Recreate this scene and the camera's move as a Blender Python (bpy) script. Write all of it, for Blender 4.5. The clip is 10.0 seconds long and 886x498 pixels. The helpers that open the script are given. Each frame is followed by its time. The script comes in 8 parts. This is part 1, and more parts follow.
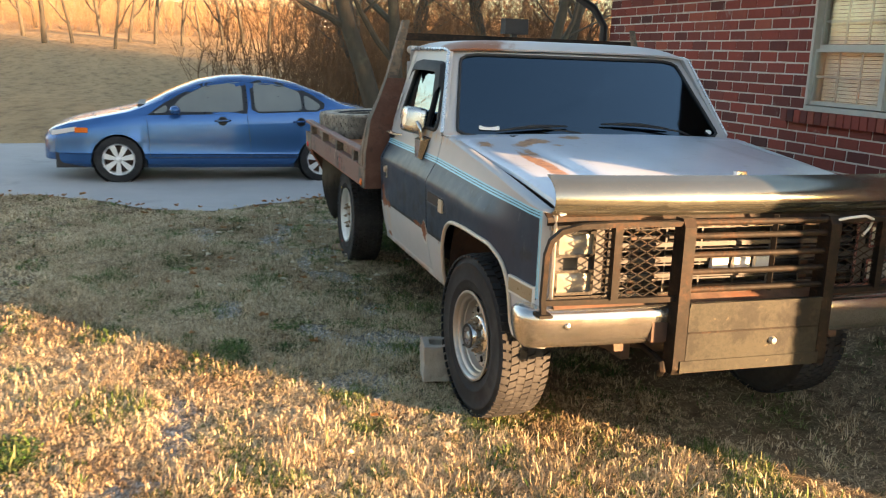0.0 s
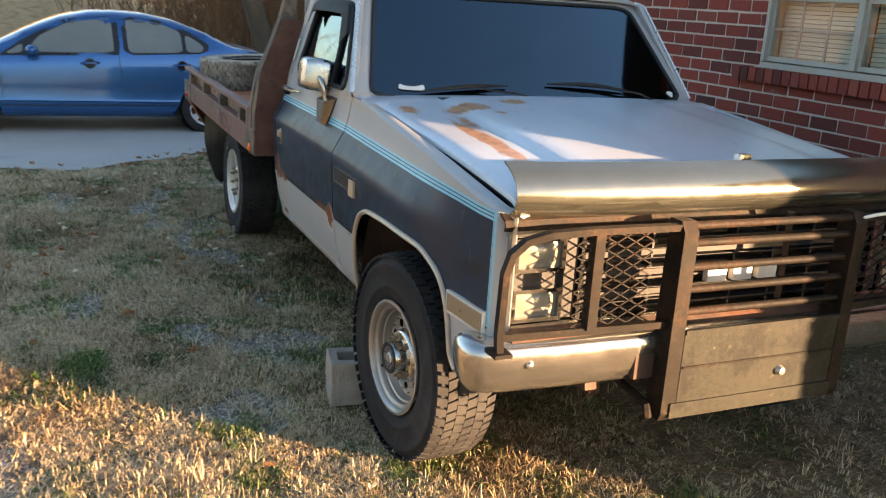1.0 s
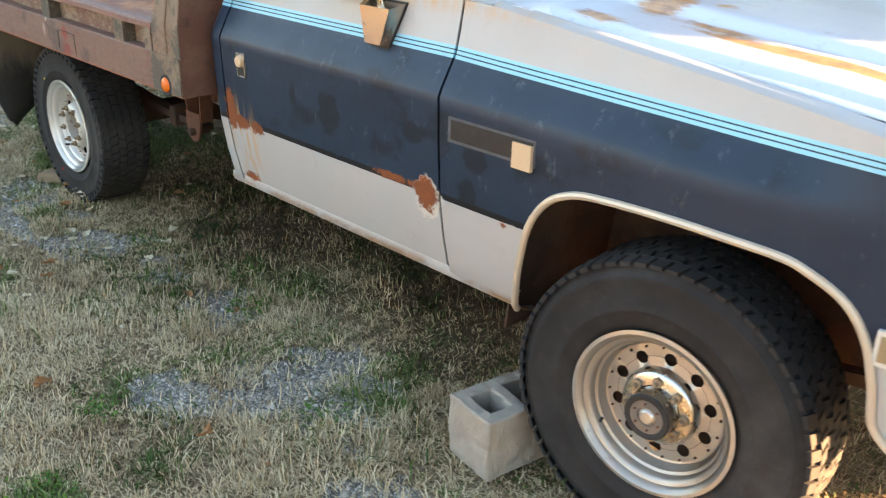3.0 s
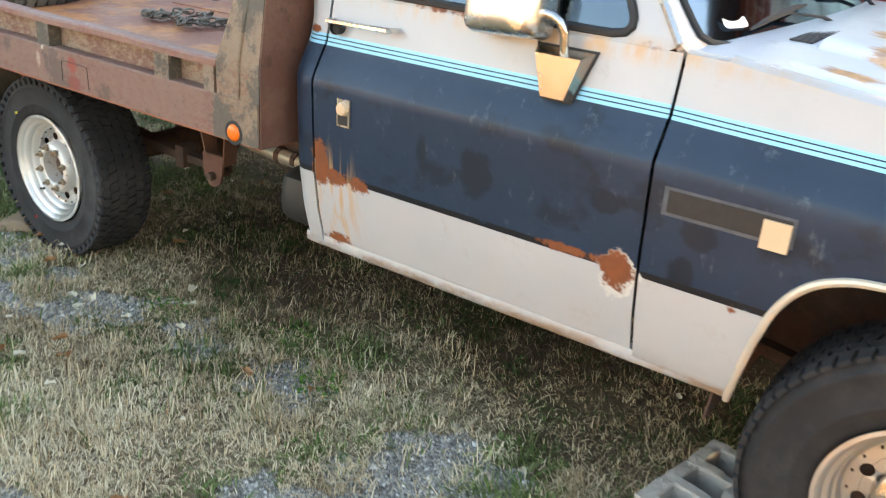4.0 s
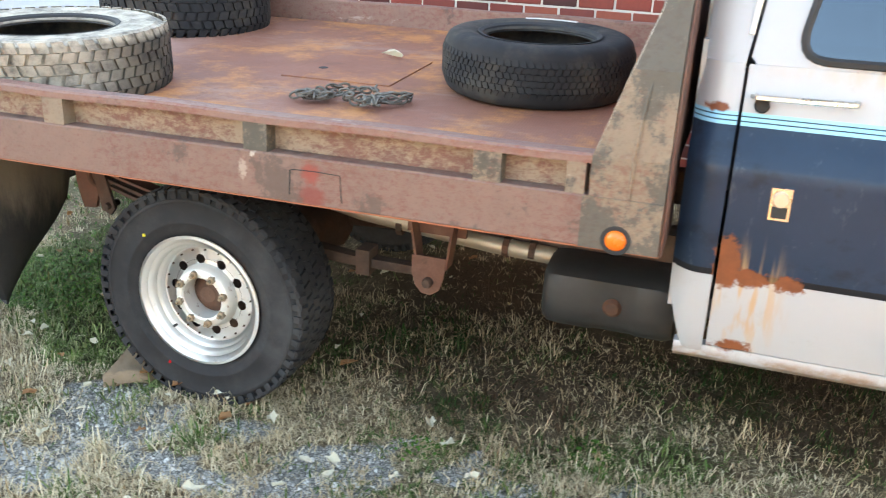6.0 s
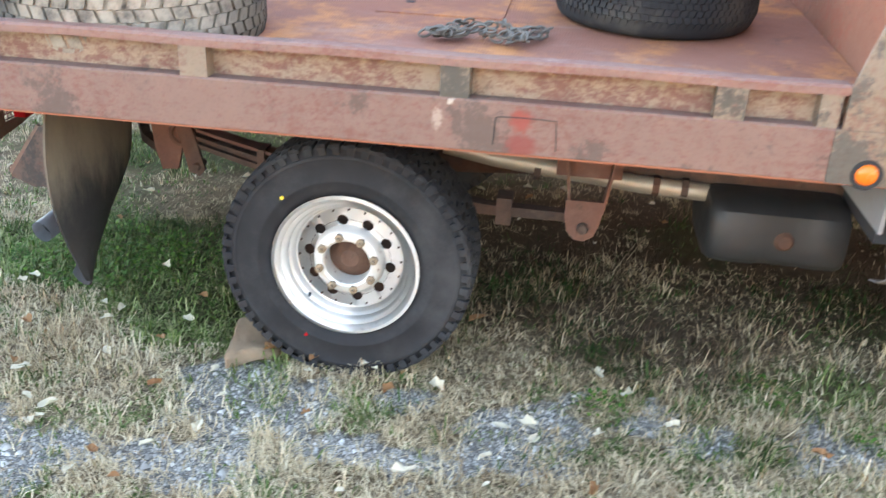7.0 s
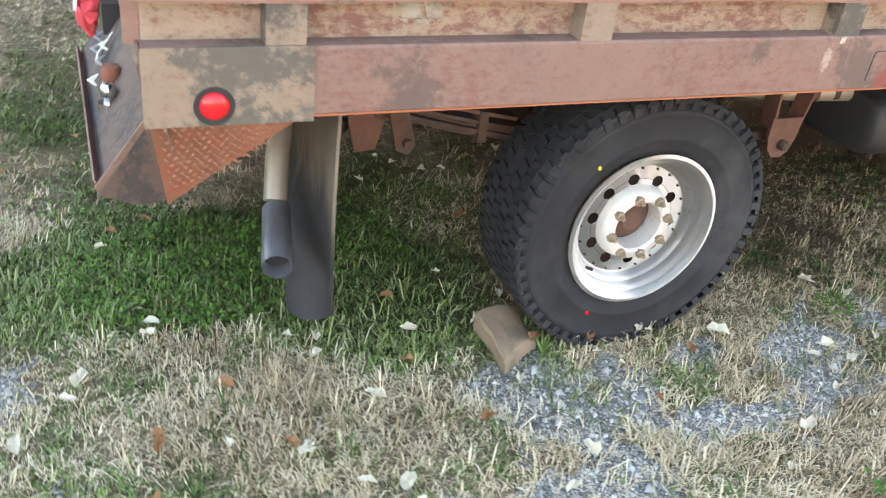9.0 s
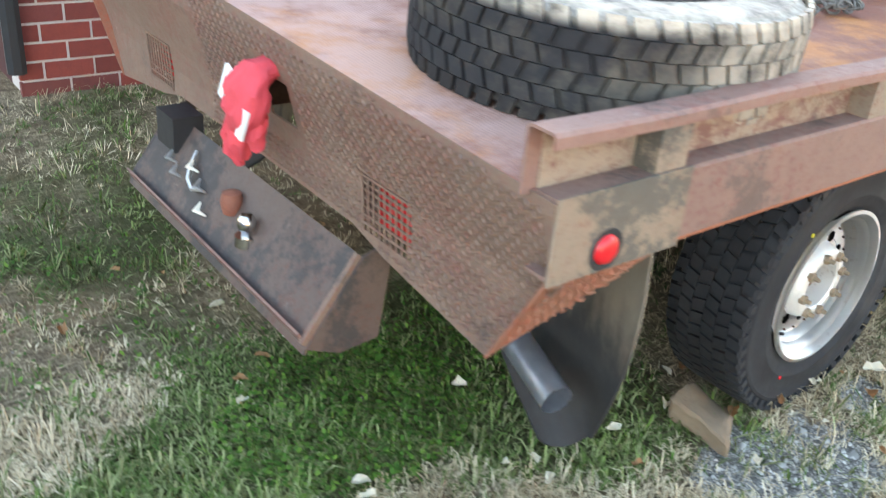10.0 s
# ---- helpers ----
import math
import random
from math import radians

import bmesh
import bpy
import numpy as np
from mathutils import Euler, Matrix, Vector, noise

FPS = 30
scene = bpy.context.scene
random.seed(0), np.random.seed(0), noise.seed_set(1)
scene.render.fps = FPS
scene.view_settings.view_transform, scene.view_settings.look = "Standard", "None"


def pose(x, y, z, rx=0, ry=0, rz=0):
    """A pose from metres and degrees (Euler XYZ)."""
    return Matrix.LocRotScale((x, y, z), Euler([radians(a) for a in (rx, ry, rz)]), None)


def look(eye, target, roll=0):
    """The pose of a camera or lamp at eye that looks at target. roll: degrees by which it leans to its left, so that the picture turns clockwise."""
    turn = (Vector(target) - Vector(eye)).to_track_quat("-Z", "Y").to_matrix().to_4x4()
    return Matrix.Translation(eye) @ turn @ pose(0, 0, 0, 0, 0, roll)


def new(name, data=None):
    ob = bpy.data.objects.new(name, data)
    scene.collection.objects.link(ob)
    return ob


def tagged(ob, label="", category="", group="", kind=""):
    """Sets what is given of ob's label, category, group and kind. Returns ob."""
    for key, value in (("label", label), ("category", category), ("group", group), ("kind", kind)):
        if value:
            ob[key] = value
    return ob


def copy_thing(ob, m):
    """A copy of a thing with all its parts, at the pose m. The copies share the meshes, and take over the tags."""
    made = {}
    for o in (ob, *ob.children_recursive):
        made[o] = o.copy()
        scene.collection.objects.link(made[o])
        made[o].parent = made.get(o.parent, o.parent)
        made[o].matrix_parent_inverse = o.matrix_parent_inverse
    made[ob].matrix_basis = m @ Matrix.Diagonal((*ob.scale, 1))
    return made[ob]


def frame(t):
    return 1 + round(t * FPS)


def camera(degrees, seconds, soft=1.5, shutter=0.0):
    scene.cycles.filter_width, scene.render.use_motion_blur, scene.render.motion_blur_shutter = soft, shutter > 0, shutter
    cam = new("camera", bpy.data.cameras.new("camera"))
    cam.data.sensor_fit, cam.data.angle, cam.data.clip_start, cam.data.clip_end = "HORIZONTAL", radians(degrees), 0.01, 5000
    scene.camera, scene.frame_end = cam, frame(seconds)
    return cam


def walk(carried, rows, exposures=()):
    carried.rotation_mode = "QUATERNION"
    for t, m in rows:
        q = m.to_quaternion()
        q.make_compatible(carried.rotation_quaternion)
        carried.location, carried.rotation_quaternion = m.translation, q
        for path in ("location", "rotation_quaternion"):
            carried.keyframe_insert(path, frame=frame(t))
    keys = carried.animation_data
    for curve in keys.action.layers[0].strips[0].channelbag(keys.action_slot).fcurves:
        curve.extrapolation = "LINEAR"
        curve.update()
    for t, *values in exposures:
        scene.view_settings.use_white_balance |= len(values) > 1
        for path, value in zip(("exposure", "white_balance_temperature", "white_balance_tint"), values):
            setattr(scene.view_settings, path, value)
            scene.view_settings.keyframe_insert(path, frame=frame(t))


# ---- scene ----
# ---- camera and walk ----
cam = camera(53.0, 10.0, soft=1.1, shutter=0.3)
PATH = [
    (0, (3.866, -1.215, 1.713), (1.999, -0.64, 1.285), 2.1),
    (0.5, (3.419, -1.11, 1.723), (1.595, -0.429, 1.263), 3.0),
    (1, (2.911, -0.996, 1.704), (1.154, -0.207, 1.164), 3.6),
    (1.5, (2.382, -1.103, 1.686), (0.727, -0.158, 1.079), 3.6),
    (2, (1.869, -1.213, 1.641), (0.303, -0.171, 0.963), 1.6),
    (2.2, (1.679, -1.293, 1.651), (0.138, -0.232, 0.943), 2.4),
    (3.3, (0.659, -1.577, 1.601), (-0.567, -0.222, 0.787), 1.5),
    (3.5, (0.494, -1.627, 1.618), (-0.713, -0.253, 0.809), 2.2),
    (4, (0.029, -1.767, 1.616), (-1.026, -0.255, 0.84), 4.1),
    (4.5, (-0.409, -1.755, 1.585), (-1.375, -0.161, 0.859), 3.2),
    (5, (-0.814, -1.894, 1.602), (-1.776, -0.271, 0.936), 1.9),
    (5.2, (-1.009, -1.94, 1.629), (-1.901, -0.281, 0.957), 2.2),
    (6.3, (-2.056, -2.19, 1.597), (-2.53, -0.389, 0.868), 3.0),
    (6.5, (-2.264, -2.233, 1.617), (-2.656, -0.42, 0.868), 3.9),
    (7, (-2.738, -2.16, 1.551), (-2.981, -0.363, 0.708), 2.6),
    (7.5, (-3.264, -2.117, 1.485), (-3.317, -0.356, 0.539), 3.7),
    (8, (-3.803, -2.02, 1.507), (-3.504, -0.317, 0.501), 5.8),
    (8.5, (-4.254, -1.741, 1.492), (-3.853, -0.115, 0.399), 7.1),
    (9, (-4.717, -1.537, 1.494), (-3.985, 0.02, 0.474), 7.2),
    (9.5, (-5.083, -1.177, 1.459), (-4.146, 0.281, 0.461), 5.2),
    (10, (-5.488, -0.807, 1.477), (-4.352, 0.557, 0.555), 5.5),
]
EXPOSURES = [(0.0, 3.12, 6900, 12), (1.0, 2.96, 6350, 12), (1.6, 2.90, 5950, 12), (2.2, 2.96, 5750, 12), (3.3, 4.42, 7350, 16), (5.0, 4.55, 7350, 17), (6.5, 5.05, 7050, 20), (7.5, 5.13, 6750, 23), (8.5, 5.2, 7250, 23), (9.5, 5.0, 7000, 20), (10.0, 4.97, 7000, 19)]

walk(cam, [(t, look(eye, target, roll)) for t, eye, target, roll in PATH], EXPOSURES)

# ---- sky and sun: low evening sun beyond the house ----
SUN_WAY = Vector((0.740, 0.673, 0.0)).normalized()
SUN_UP = 6.5
world = bpy.data.worlds.new("evening_sky")
scene.world = world
world.use_nodes = True
wt = world.node_tree
sky = wt.nodes.new("ShaderNodeTexSky")
sky.sky_type, sky.sun_disc = "NISHITA", False
sky.sun_elevation, sky.sun_rotation = radians(SUN_UP), math.atan2(SUN_WAY.x, SUN_WAY.y)
sky.air_density, sky.dust_density, sky.ozone_density = 0.9, 0.8, 0.8
wt.links.new(sky.outputs[0], wt.nodes["Background"].inputs[0])
wt.nodes["Background"].inputs[1].default_value = 0.072
sun = new("sun", bpy.data.lights.new("sun", "SUN"))
sun.data.energy, sun.data.angle, sun.data.color = 5.0, radians(0.6), (1.0, 0.60, 0.30)
sun.matrix_world = look(SUN_WAY * 40 + Vector((0, 0, 40 * math.tan(radians(SUN_UP)))), (0, 0, 0))

# ---- materials ----
class Mat:
    """A small builder of node materials."""

    def __init__(self, name, rough=0.6, metal=0.0, spec=None):
        self.m = bpy.data.materials.new(name)
        self.m.use_nodes = True
        self.t = self.m.node_tree
        self.b = self.t.nodes["Principled BSDF"]
        self.b.inputs["Metallic"].default_value = metal
        if spec is not None:
            self.b.inputs["Specular IOR Level"].default_value = spec
        self.set("Roughness", rough)
        self.coord = self.t.nodes.new("ShaderNodeTexCoord").outputs["Object"]

    def put(self, socket, value):
        if isinstance(value, bpy.types.NodeSocket):
            self.t.links.new(value, socket)
        elif isinstance(value, (tuple, list)) and len(value) == 3 and socket.type == "RGBA":
            socket.default_value = (*value, 1)
        else:
            socket.default_value = value

    def set(self, name, value):
        self.put(self.b.inputs[name], value)
        return self

    def noise(self, scale, detail=4, rough=0.6, stretch=None, out="Fac"):
        n = self.t.nodes.new("ShaderNodeTexNoise")
        n.inputs["Scale"].default_value, n.inputs["Detail"].default_value, n.inputs["Roughness"].default_value = scale, detail, rough
        c = self.coord
        if stretch:
            c = self.scaled(c, stretch)
        self.t.links.new(c, n.inputs["Vector"])
        return n.outputs[out]

    def scaled(self, c, s):
        n = self.t.nodes.new("ShaderNodeMapping")
        n.inputs["Scale"].default_value = s
        self.t.links.new(c, n.inputs["Vector"])
        return n.outputs[0]

    def voronoi(self, scale, feature="F1", out="Distance", stretch=None):
        n = self.t.nodes.new("ShaderNodeTexVoronoi")
        n.feature = feature
        n.inputs["Scale"].default_value = scale
        self.t.links.new(self.scaled(self.coord, stretch) if stretch else self.coord, n.inputs["Vector"])
        return n.outputs[out]

    def calc(self, op, a, b=0.0, c=None, clamp=False):
        n = self.t.nodes.new("ShaderNodeMath")
        n.operation, n.use_clamp = op, clamp
        self.put(n.inputs[0], a)
        self.put(n.inputs[1], b)
        if c is not None:
            self.put(n.inputs[2], c)
        return n.outputs[0]

    def step(self, v, lo, hi):
        n = self.t.nodes.new("ShaderNodeMapRange")
        n.interpolation_type = "SMOOTHSTEP"
        self.put(n.inputs[0], v)
        n.inputs[1].default_value, n.inputs[2].default_value = lo, hi
        return n.outputs[0]

    def mix(self, a, b, f, mode="MIX"):
        n = self.t.nodes.new("ShaderNodeMix")
        n.data_type, n.blend_type = "RGBA", mode
        self.put(n.inputs[0], f)
        self.put(n.inputs[6], a)
        self.put(n.inputs[7], b)
        return n.outputs[2]

    def ramp(self, f, *stops):
        n = self.t.nodes.new("ShaderNodeValToRGB")
        while len(n.color_ramp.elements) < len(stops):
            n.color_ramp.elements.new(0.5)
        for e, (p, c) in zip(n.color_ramp.elements, stops):
            e.position, e.color = p, (*c, 1)
        self.t.links.new(f, n.inputs[0])
        return n.outputs[0]

    def xyz(self):
        n = self.t.nodes.new("ShaderNodeSeparateXYZ")
        self.t.links.new(self.coord, n.inputs[0])
        return n.outputs

    def near(self, p, stretch=(1, 1, 1)):
        """The distance from a point, in stretched space."""
        n = self.t.nodes.new("ShaderNodeVectorMath")
        n.operation = "DISTANCE"
        self.t.links.new(self.scaled(self.coord, stretch), n.inputs[0])
        n.inputs[1].default_value = [a * b for a, b in zip(p, stretch)]
        return n.outputs["Value"]

    def attr(self, name):
        n = self.t.nodes.new("ShaderNodeAttribute")
        n.attribute_name = name
        return n.outputs["Fac"]

    def random(self):
        return self.t.nodes.new("ShaderNodeObjectInfo").outputs["Random"]

    def island(self):
        return self.t.nodes.new("ShaderNodeNewGeometry").outputs["Random Per Island"]

    def color(self, c):
        return self.set("Base Color", c)

    def bump(self, h, strength=0.3, dist=0.01):
        n = self.t.nodes.new("ShaderNodeBump")
        n.inputs["Strength"].default_value, n.inputs["Distance"].default_value = strength, dist
        self.put(n.inputs["Height"], h)
        self.t.links.new(n.outputs[0], self.b.inputs["Normal"])
        return self


def plain(name, c, rough=0.6, metal=0.0, vary=0.25, scale=8.0, bump=0.0, fine=60.0):
    """One colour, varied at two scales."""
    k = Mat(name, rough, metal)
    lo, hi = tuple(v * (1 - vary) for v in c), tuple(min(1, v * (1 + vary)) for v in c)
    col = k.mix(lo, hi, k.noise(scale, 5))
    col = k.mix(col, tuple(v * 0.75 for v in c), k.calc("MULTIPLY", k.noise(fine, 3), 0.4))
    k.color(col)
    k.set("Roughness", k.calc("ADD", rough - 0.1, k.calc("MULTIPLY", k.noise(scale * 3), 0.2)))
    if bump:
        k.bump(k.noise(fine, 4), bump, 0.004)
    return k.m


def rusty(name, base, tan, dark, red, amount=0.5, rough=0.8, stain=None):
    """Weathered steel: old paint, tan bloom, red rust and dark scale."""
    k = Mat(name, rough)
    col = k.mix(base, red, k.step(k.noise(2.3, 6, 0.65), 0.42, 0.66))
    col = k.mix(col, tan, k.calc("MULTIPLY", k.step(k.noise(5.0, 8, 0.7), 0.48, 0.62), amount))
    col = k.mix(col, dark, k.calc("MULTIPLY", k.step(k.noise(16, 6, 0.75), 0.56, 0.68), 0.6))
    if stain:
        col = k.mix(col, stain, k.calc("MULTIPLY", k.step(k.noise(3.4, 7, 0.72, (1, 1, 0.8)), 0.50, 0.62), 0.7))
        col = k.mix(col, tuple(min(1, v * 1.35) for v in tan), k.calc("MULTIPLY", k.step(k.noise(24, 5, 0.8, (0.5, 1, 1)), 0.63, 0.72), 0.7))
    col = k.mix(col, tuple(v * 0.55 for v in base), k.calc("MULTIPLY", k.noise(90, 3), 0.45))
    k.color(col)
    k.bump(k.calc("ADD", k.noise(40, 6, 0.7), k.calc("MULTIPLY", k.noise(9, 4), 0.6)), 0.35, 0.004)
    return k.m


def glassy(name, tint, gloss=0.02, face=0.04, shine=(0.95, 0.97, 1.0)):
    """Thin glass: tinted see-through, with a gloss that grows towards grazing."""
    k = Mat(name)
    t = k.t
    tr, gl, mx, lw = (t.nodes.new(s) for s in ("ShaderNodeBsdfTransparent", "ShaderNodeBsdfGlossy", "ShaderNodeMixShader", "ShaderNodeLayerWeight"))
    tr.inputs[0].default_value = (*tint, 1)
    gl.inputs[0].default_value = (*shine, 1)
    gl.inputs["Roughness"].default_value = gloss
    lw.inputs[0].default_value = 0.5
    f = k.calc("ADD", face, k.calc("MULTIPLY", k.calc("POWER", lw.outputs["Facing"], 4.0), 0.9), clamp=True)
    t.links.new(f, mx.inputs[0])
    t.links.new(tr.outputs[0], mx.inputs[1])
    t.links.new(gl.outputs[0], mx.inputs[2])
    t.links.new(mx.outputs[0], t.nodes["Material Output"].inputs[0])
    return k.m


RUST = (0.27, 0.085, 0.03)


def truck_paint():
    """Chalky silver-white over navy, with light-blue pinstripes and rust."""
    k = Mat("two_tone_paint", 0.42, spec=0.26)
    k.b.inputs["Coat Weight"].default_value = 0.12
    k.b.inputs["Coat Roughness"].default_value = 0.2
    x, y, z = k.xyz()
    zz = k.calc("ADD", z, k.calc("MULTIPLY", k.calc("MAXIMUM", k.calc("ADD", x, 0.7), 0.0), 0.033))
    white = k.mix((0.375, 0.383, 0.392), (0.462, 0.470, 0.480), k.noise(3.5, 5))
    white = k.mix(white, (0.36, 0.34, 0.31), k.calc("MULTIPLY", k.step(k.noise(14, 6, 0.7), 0.55, 0.75), 0.5))
    navy = k.mix((0.007, 0.018, 0.038), (0.020, 0.041, 0.074), k.noise(4, 5))
    navy = k.mix(navy, (0.007, 0.009, 0.012), k.calc("MULTIPLY", k.step(k.noise(5.5, 5, 0.6, (1, 1, 1.3)), 0.54, 0.66), 0.55))
    navy = k.mix(navy, (0.085, 0.11, 0.13), k.calc("MULTIPLY", k.step(k.noise(22, 6, 0.75, (1, 1, 0.45)), 0.58, 0.74), 0.7))
    for p, s, r in (((-0.57, 0.1, 0.905), (1, 0.2, 1.6), 0.055), ((-0.60, 0.1, 0.80), (1.3, 0.2, 1), 0.05), ((-0.80, 0.1, 0.93), (0.8, 0.2, 1.4), 0.05), ((-1.18, 0.1, 0.90), (1, 0.2, 0.8), 0.06), ((-1.36, 0.1, 0.93), (1.6, 0.2, 0.8), 0.035)):
        m = k.step(k.calc("ADD", k.near(p, s), k.calc("MULTIPLY", k.calc("SUBTRACT", k.noise(20, 5, 0.6), 0.5), 0.07)), r, r - 0.015)
        navy = k.mix(navy, (0.007, 0.011, 0.017), k.calc("MULTIPLY", m, 0.7))
    band = k.calc("MULTIPLY", k.calc("GREATER_THAN", z, 0.765), k.calc("LESS_THAN", zz, 1.166))
    front = k.calc("LESS_THAN", x, 0.690)
    col = k.mix(white, navy, k.calc("MULTIPLY", band, front))
    foot = k.calc("MULTIPLY", k.calc("MULTIPLY", k.calc("GREATER_THAN", z, 0.763), k.calc("LESS_THAN", z, 0.780)), front)
    col = k.mix(col, (0.008, 0.010, 0.014), k.calc("MULTIPLY", foot, k.step(k.noise(14, 5, 0.7), 0.30, 0.42)))
    # pinstripes along the shoulder, turning down at the fender's front
    line = k.calc("MULTIPLY", k.calc("GREATER_THAN", zz, 1.138), k.calc("LESS_THAN", zz, 1.172))
    line = k.calc("MULTIPLY", line, k.calc("LESS_THAN", x, 0.697))
    down = k.calc("MULTIPLY", k.calc("MULTIPLY", k.calc("GREATER_THAN", x, 0.681), k.calc("LESS_THAN", x, 0.697)), k.calc("MULTIPLY", k.calc("GREATER_THAN", z, 0.77), k.calc("LESS_THAN", zz, 1.168)))
    w1 = k.calc("GREATER_THAN", k.calc("FRACT", k.calc("MULTIPLY", k.calc("SUBTRACT", zz, 1.138), 88.0)), 0.27)
    w2 = k.calc("GREATER_THAN", k.calc("FRACT", k.calc("MULTIPLY", k.calc("SUBTRACT", x, 0.681), 187.0)), 0.28)
    col = k.mix(col, k.mix((0.20, 0.52, 0.70), (0.32, 0.62, 0.76), k.noise(9)), k.calc("MAXIMUM", k.calc("MULTIPLY", line, w1), k.calc("MULTIPLY", down, w2)))
    # rust holes and runs
    wob = k.calc("MULTIPLY", k.calc("SUBTRACT", k.noise(26, 6, 0.7), 0.5), 0.11)
    rust = None
    for p, s, r in (((-1.735, 0.1, 0.80), (1.5, 0.2, 0.75), 0.050), ((-1.675, 0.1, 0.772), (0.9, 0.2, 1.6), 0.036), ((-1.575, 0.1, 0.765), (0.9, 0.2, 1.5), 0.028), ((-1.70, 0.1, 0.555), (0.7, 0.2, 1.6), 0.028),
                    ((-0.757, 0.1, 0.762), (1.0, 0.2, 1.0), 0.044), ((-0.90, 0.1, 0.775), (0.42, 0.2, 2.8), 0.030), ((-0.78, 0.1, 1.29), (0.3, 0.3, 2), 0.008),
                    ((-1.30, 0.1, 1.294), (0.14, 0.2, 2.2), 0.022), ((-1.82, 0.1, 1.18), (1, 0.2, 3), 0.03), ((-0.47, 0.1, 0.755), (1, 0.2, 1.6), 0.004)):
        m = k.step(k.calc("ADD", k.near(p, s), wob), r + 0.012, r - 0.006)
        rust = m if rust is None else k.calc("MAXIMUM", rust, m)
    run = k.calc("MULTIPLY", k.step(k.near((-1.68, 0.1, 0.70), (1, 0.2, 0.62)), 0.13, 0.03), k.step(k.noise(30, 3, 0.5, (1, 1, 0.05)), 0.46, 0.6))
    run = k.calc("MAXIMUM", run, k.calc("MULTIPLY", k.step(k.near((-1.0, 0.15, 1.275), (0.10, 0.2, 2.0)), 0.09, 0.01), k.step(k.noise(18, 5, 0.6, (1, 1, 0.35)), 0.36, 0.62)))
    col = k.mix(col, (0.50, 0.30, 0.13), k.calc("MULTIPLY", run, 0.75))
    bare = k.step(k.calc("ADD", k.near((-0.750, 0.1, 0.752), (1.0, 0.2, 0.9)), k.calc("MULTIPLY", wob, 0.8)), 0.060, 0.050)
    col = k.mix(col, (0.56, 0.55, 0.51), bare)
    col = k.mix(col, k.mix(RUST, (0.12, 0.04, 0.02), k.noise(30, 5)), rust)
    sill = k.calc("MULTIPLY", k.step(z, 0.545, 0.515), k.step(k.noise(8, 6, 0.7, (0.6, 1, 1)), 0.40, 0.60))
    col = k.mix(col, (0.26, 0.155, 0.085), k.calc("MULTIPLY", sill, 0.85))
    k.color(col)
    k.set("Metallic", k.calc("MULTIPLY", k.calc("SUBTRACT", 1.0, k.calc("MAXIMUM", rust, k.calc("MULTIPLY", band, front))), 0.12))
    k.set("Roughness", k.calc("ADD", 0.30, k.calc("MULTIPLY", k.calc("MAXIMUM", rust, k.noise(12)), 0.3)))
    k.bump(k.calc("ADD", k.calc("MULTIPLY", k.noise(2.2, 2), 1.2), k.calc("MULTIPLY", rust, -0.25)), 0.25, 0.012)
    return k.m


def hood_paint():
    k = Mat("hood_paint", 0.4, 0.30)
    k.b.inputs["Coat Weight"].default_value = 0.6
    k.b.inputs["Coat Roughness"].default_value = 0.16
    white = k.mix((0.56, 0.61, 0.68), (0.67, 0.72, 0.80), k.noise(3, 5))
    white = k.mix(white, (0.33, 0.32, 0.31), k.calc("MULTIPLY", k.step(k.noise(18, 6, 0.7), 0.55, 0.75), 0.45))
    wob = k.calc("MULTIPLY", k.calc("SUBTRACT", k.noise(22, 8, 0.8, (0.35, 1, 1)), 0.5), 0.15)
    rust = None
    for p, s, r in (((0.18, 0.395, 1.2), (0.22, 2.2, 0), 0.075), ((0.55, 0.42, 1.2), (0.5, 1.3, 0), 0.035), ((-0.33, 0.53, 1.2), (0.9, 0.6, 0), 0.060), ((-0.38, 0.30, 1.2), (0.6, 1.2, 0), 0.04), ((-0.40, 0.78, 1.2), (1, 0.6, 0), 0.035), ((-0.22, 0.62, 1.2), (1, 1, 0), 0.02), ((-0.15, 0.44, 1.2), (0.3, 1.6, 0), 0.03)):
        m = k.step(k.calc("ADD", k.near(p, s), wob), r + 0.014, r - 0.016)
        rust = m if rust is None else k.calc("MAXIMUM", rust, m)
    k.color(k.mix(white, k.mix((0.60, 0.28, 0.07), (0.27, 0.105, 0.03), k.step(k.noise(20, 6, 0.7), 0.42, 0.70)), k.calc("MULTIPLY", rust, 0.92)))
    k.set("Roughness", k.calc("ADD", 0.24, k.calc("MULTIPLY", k.noise(10), 0.25)))
    k.bump(k.noise(2, 2), 0.1, 0.01)
    return k.m


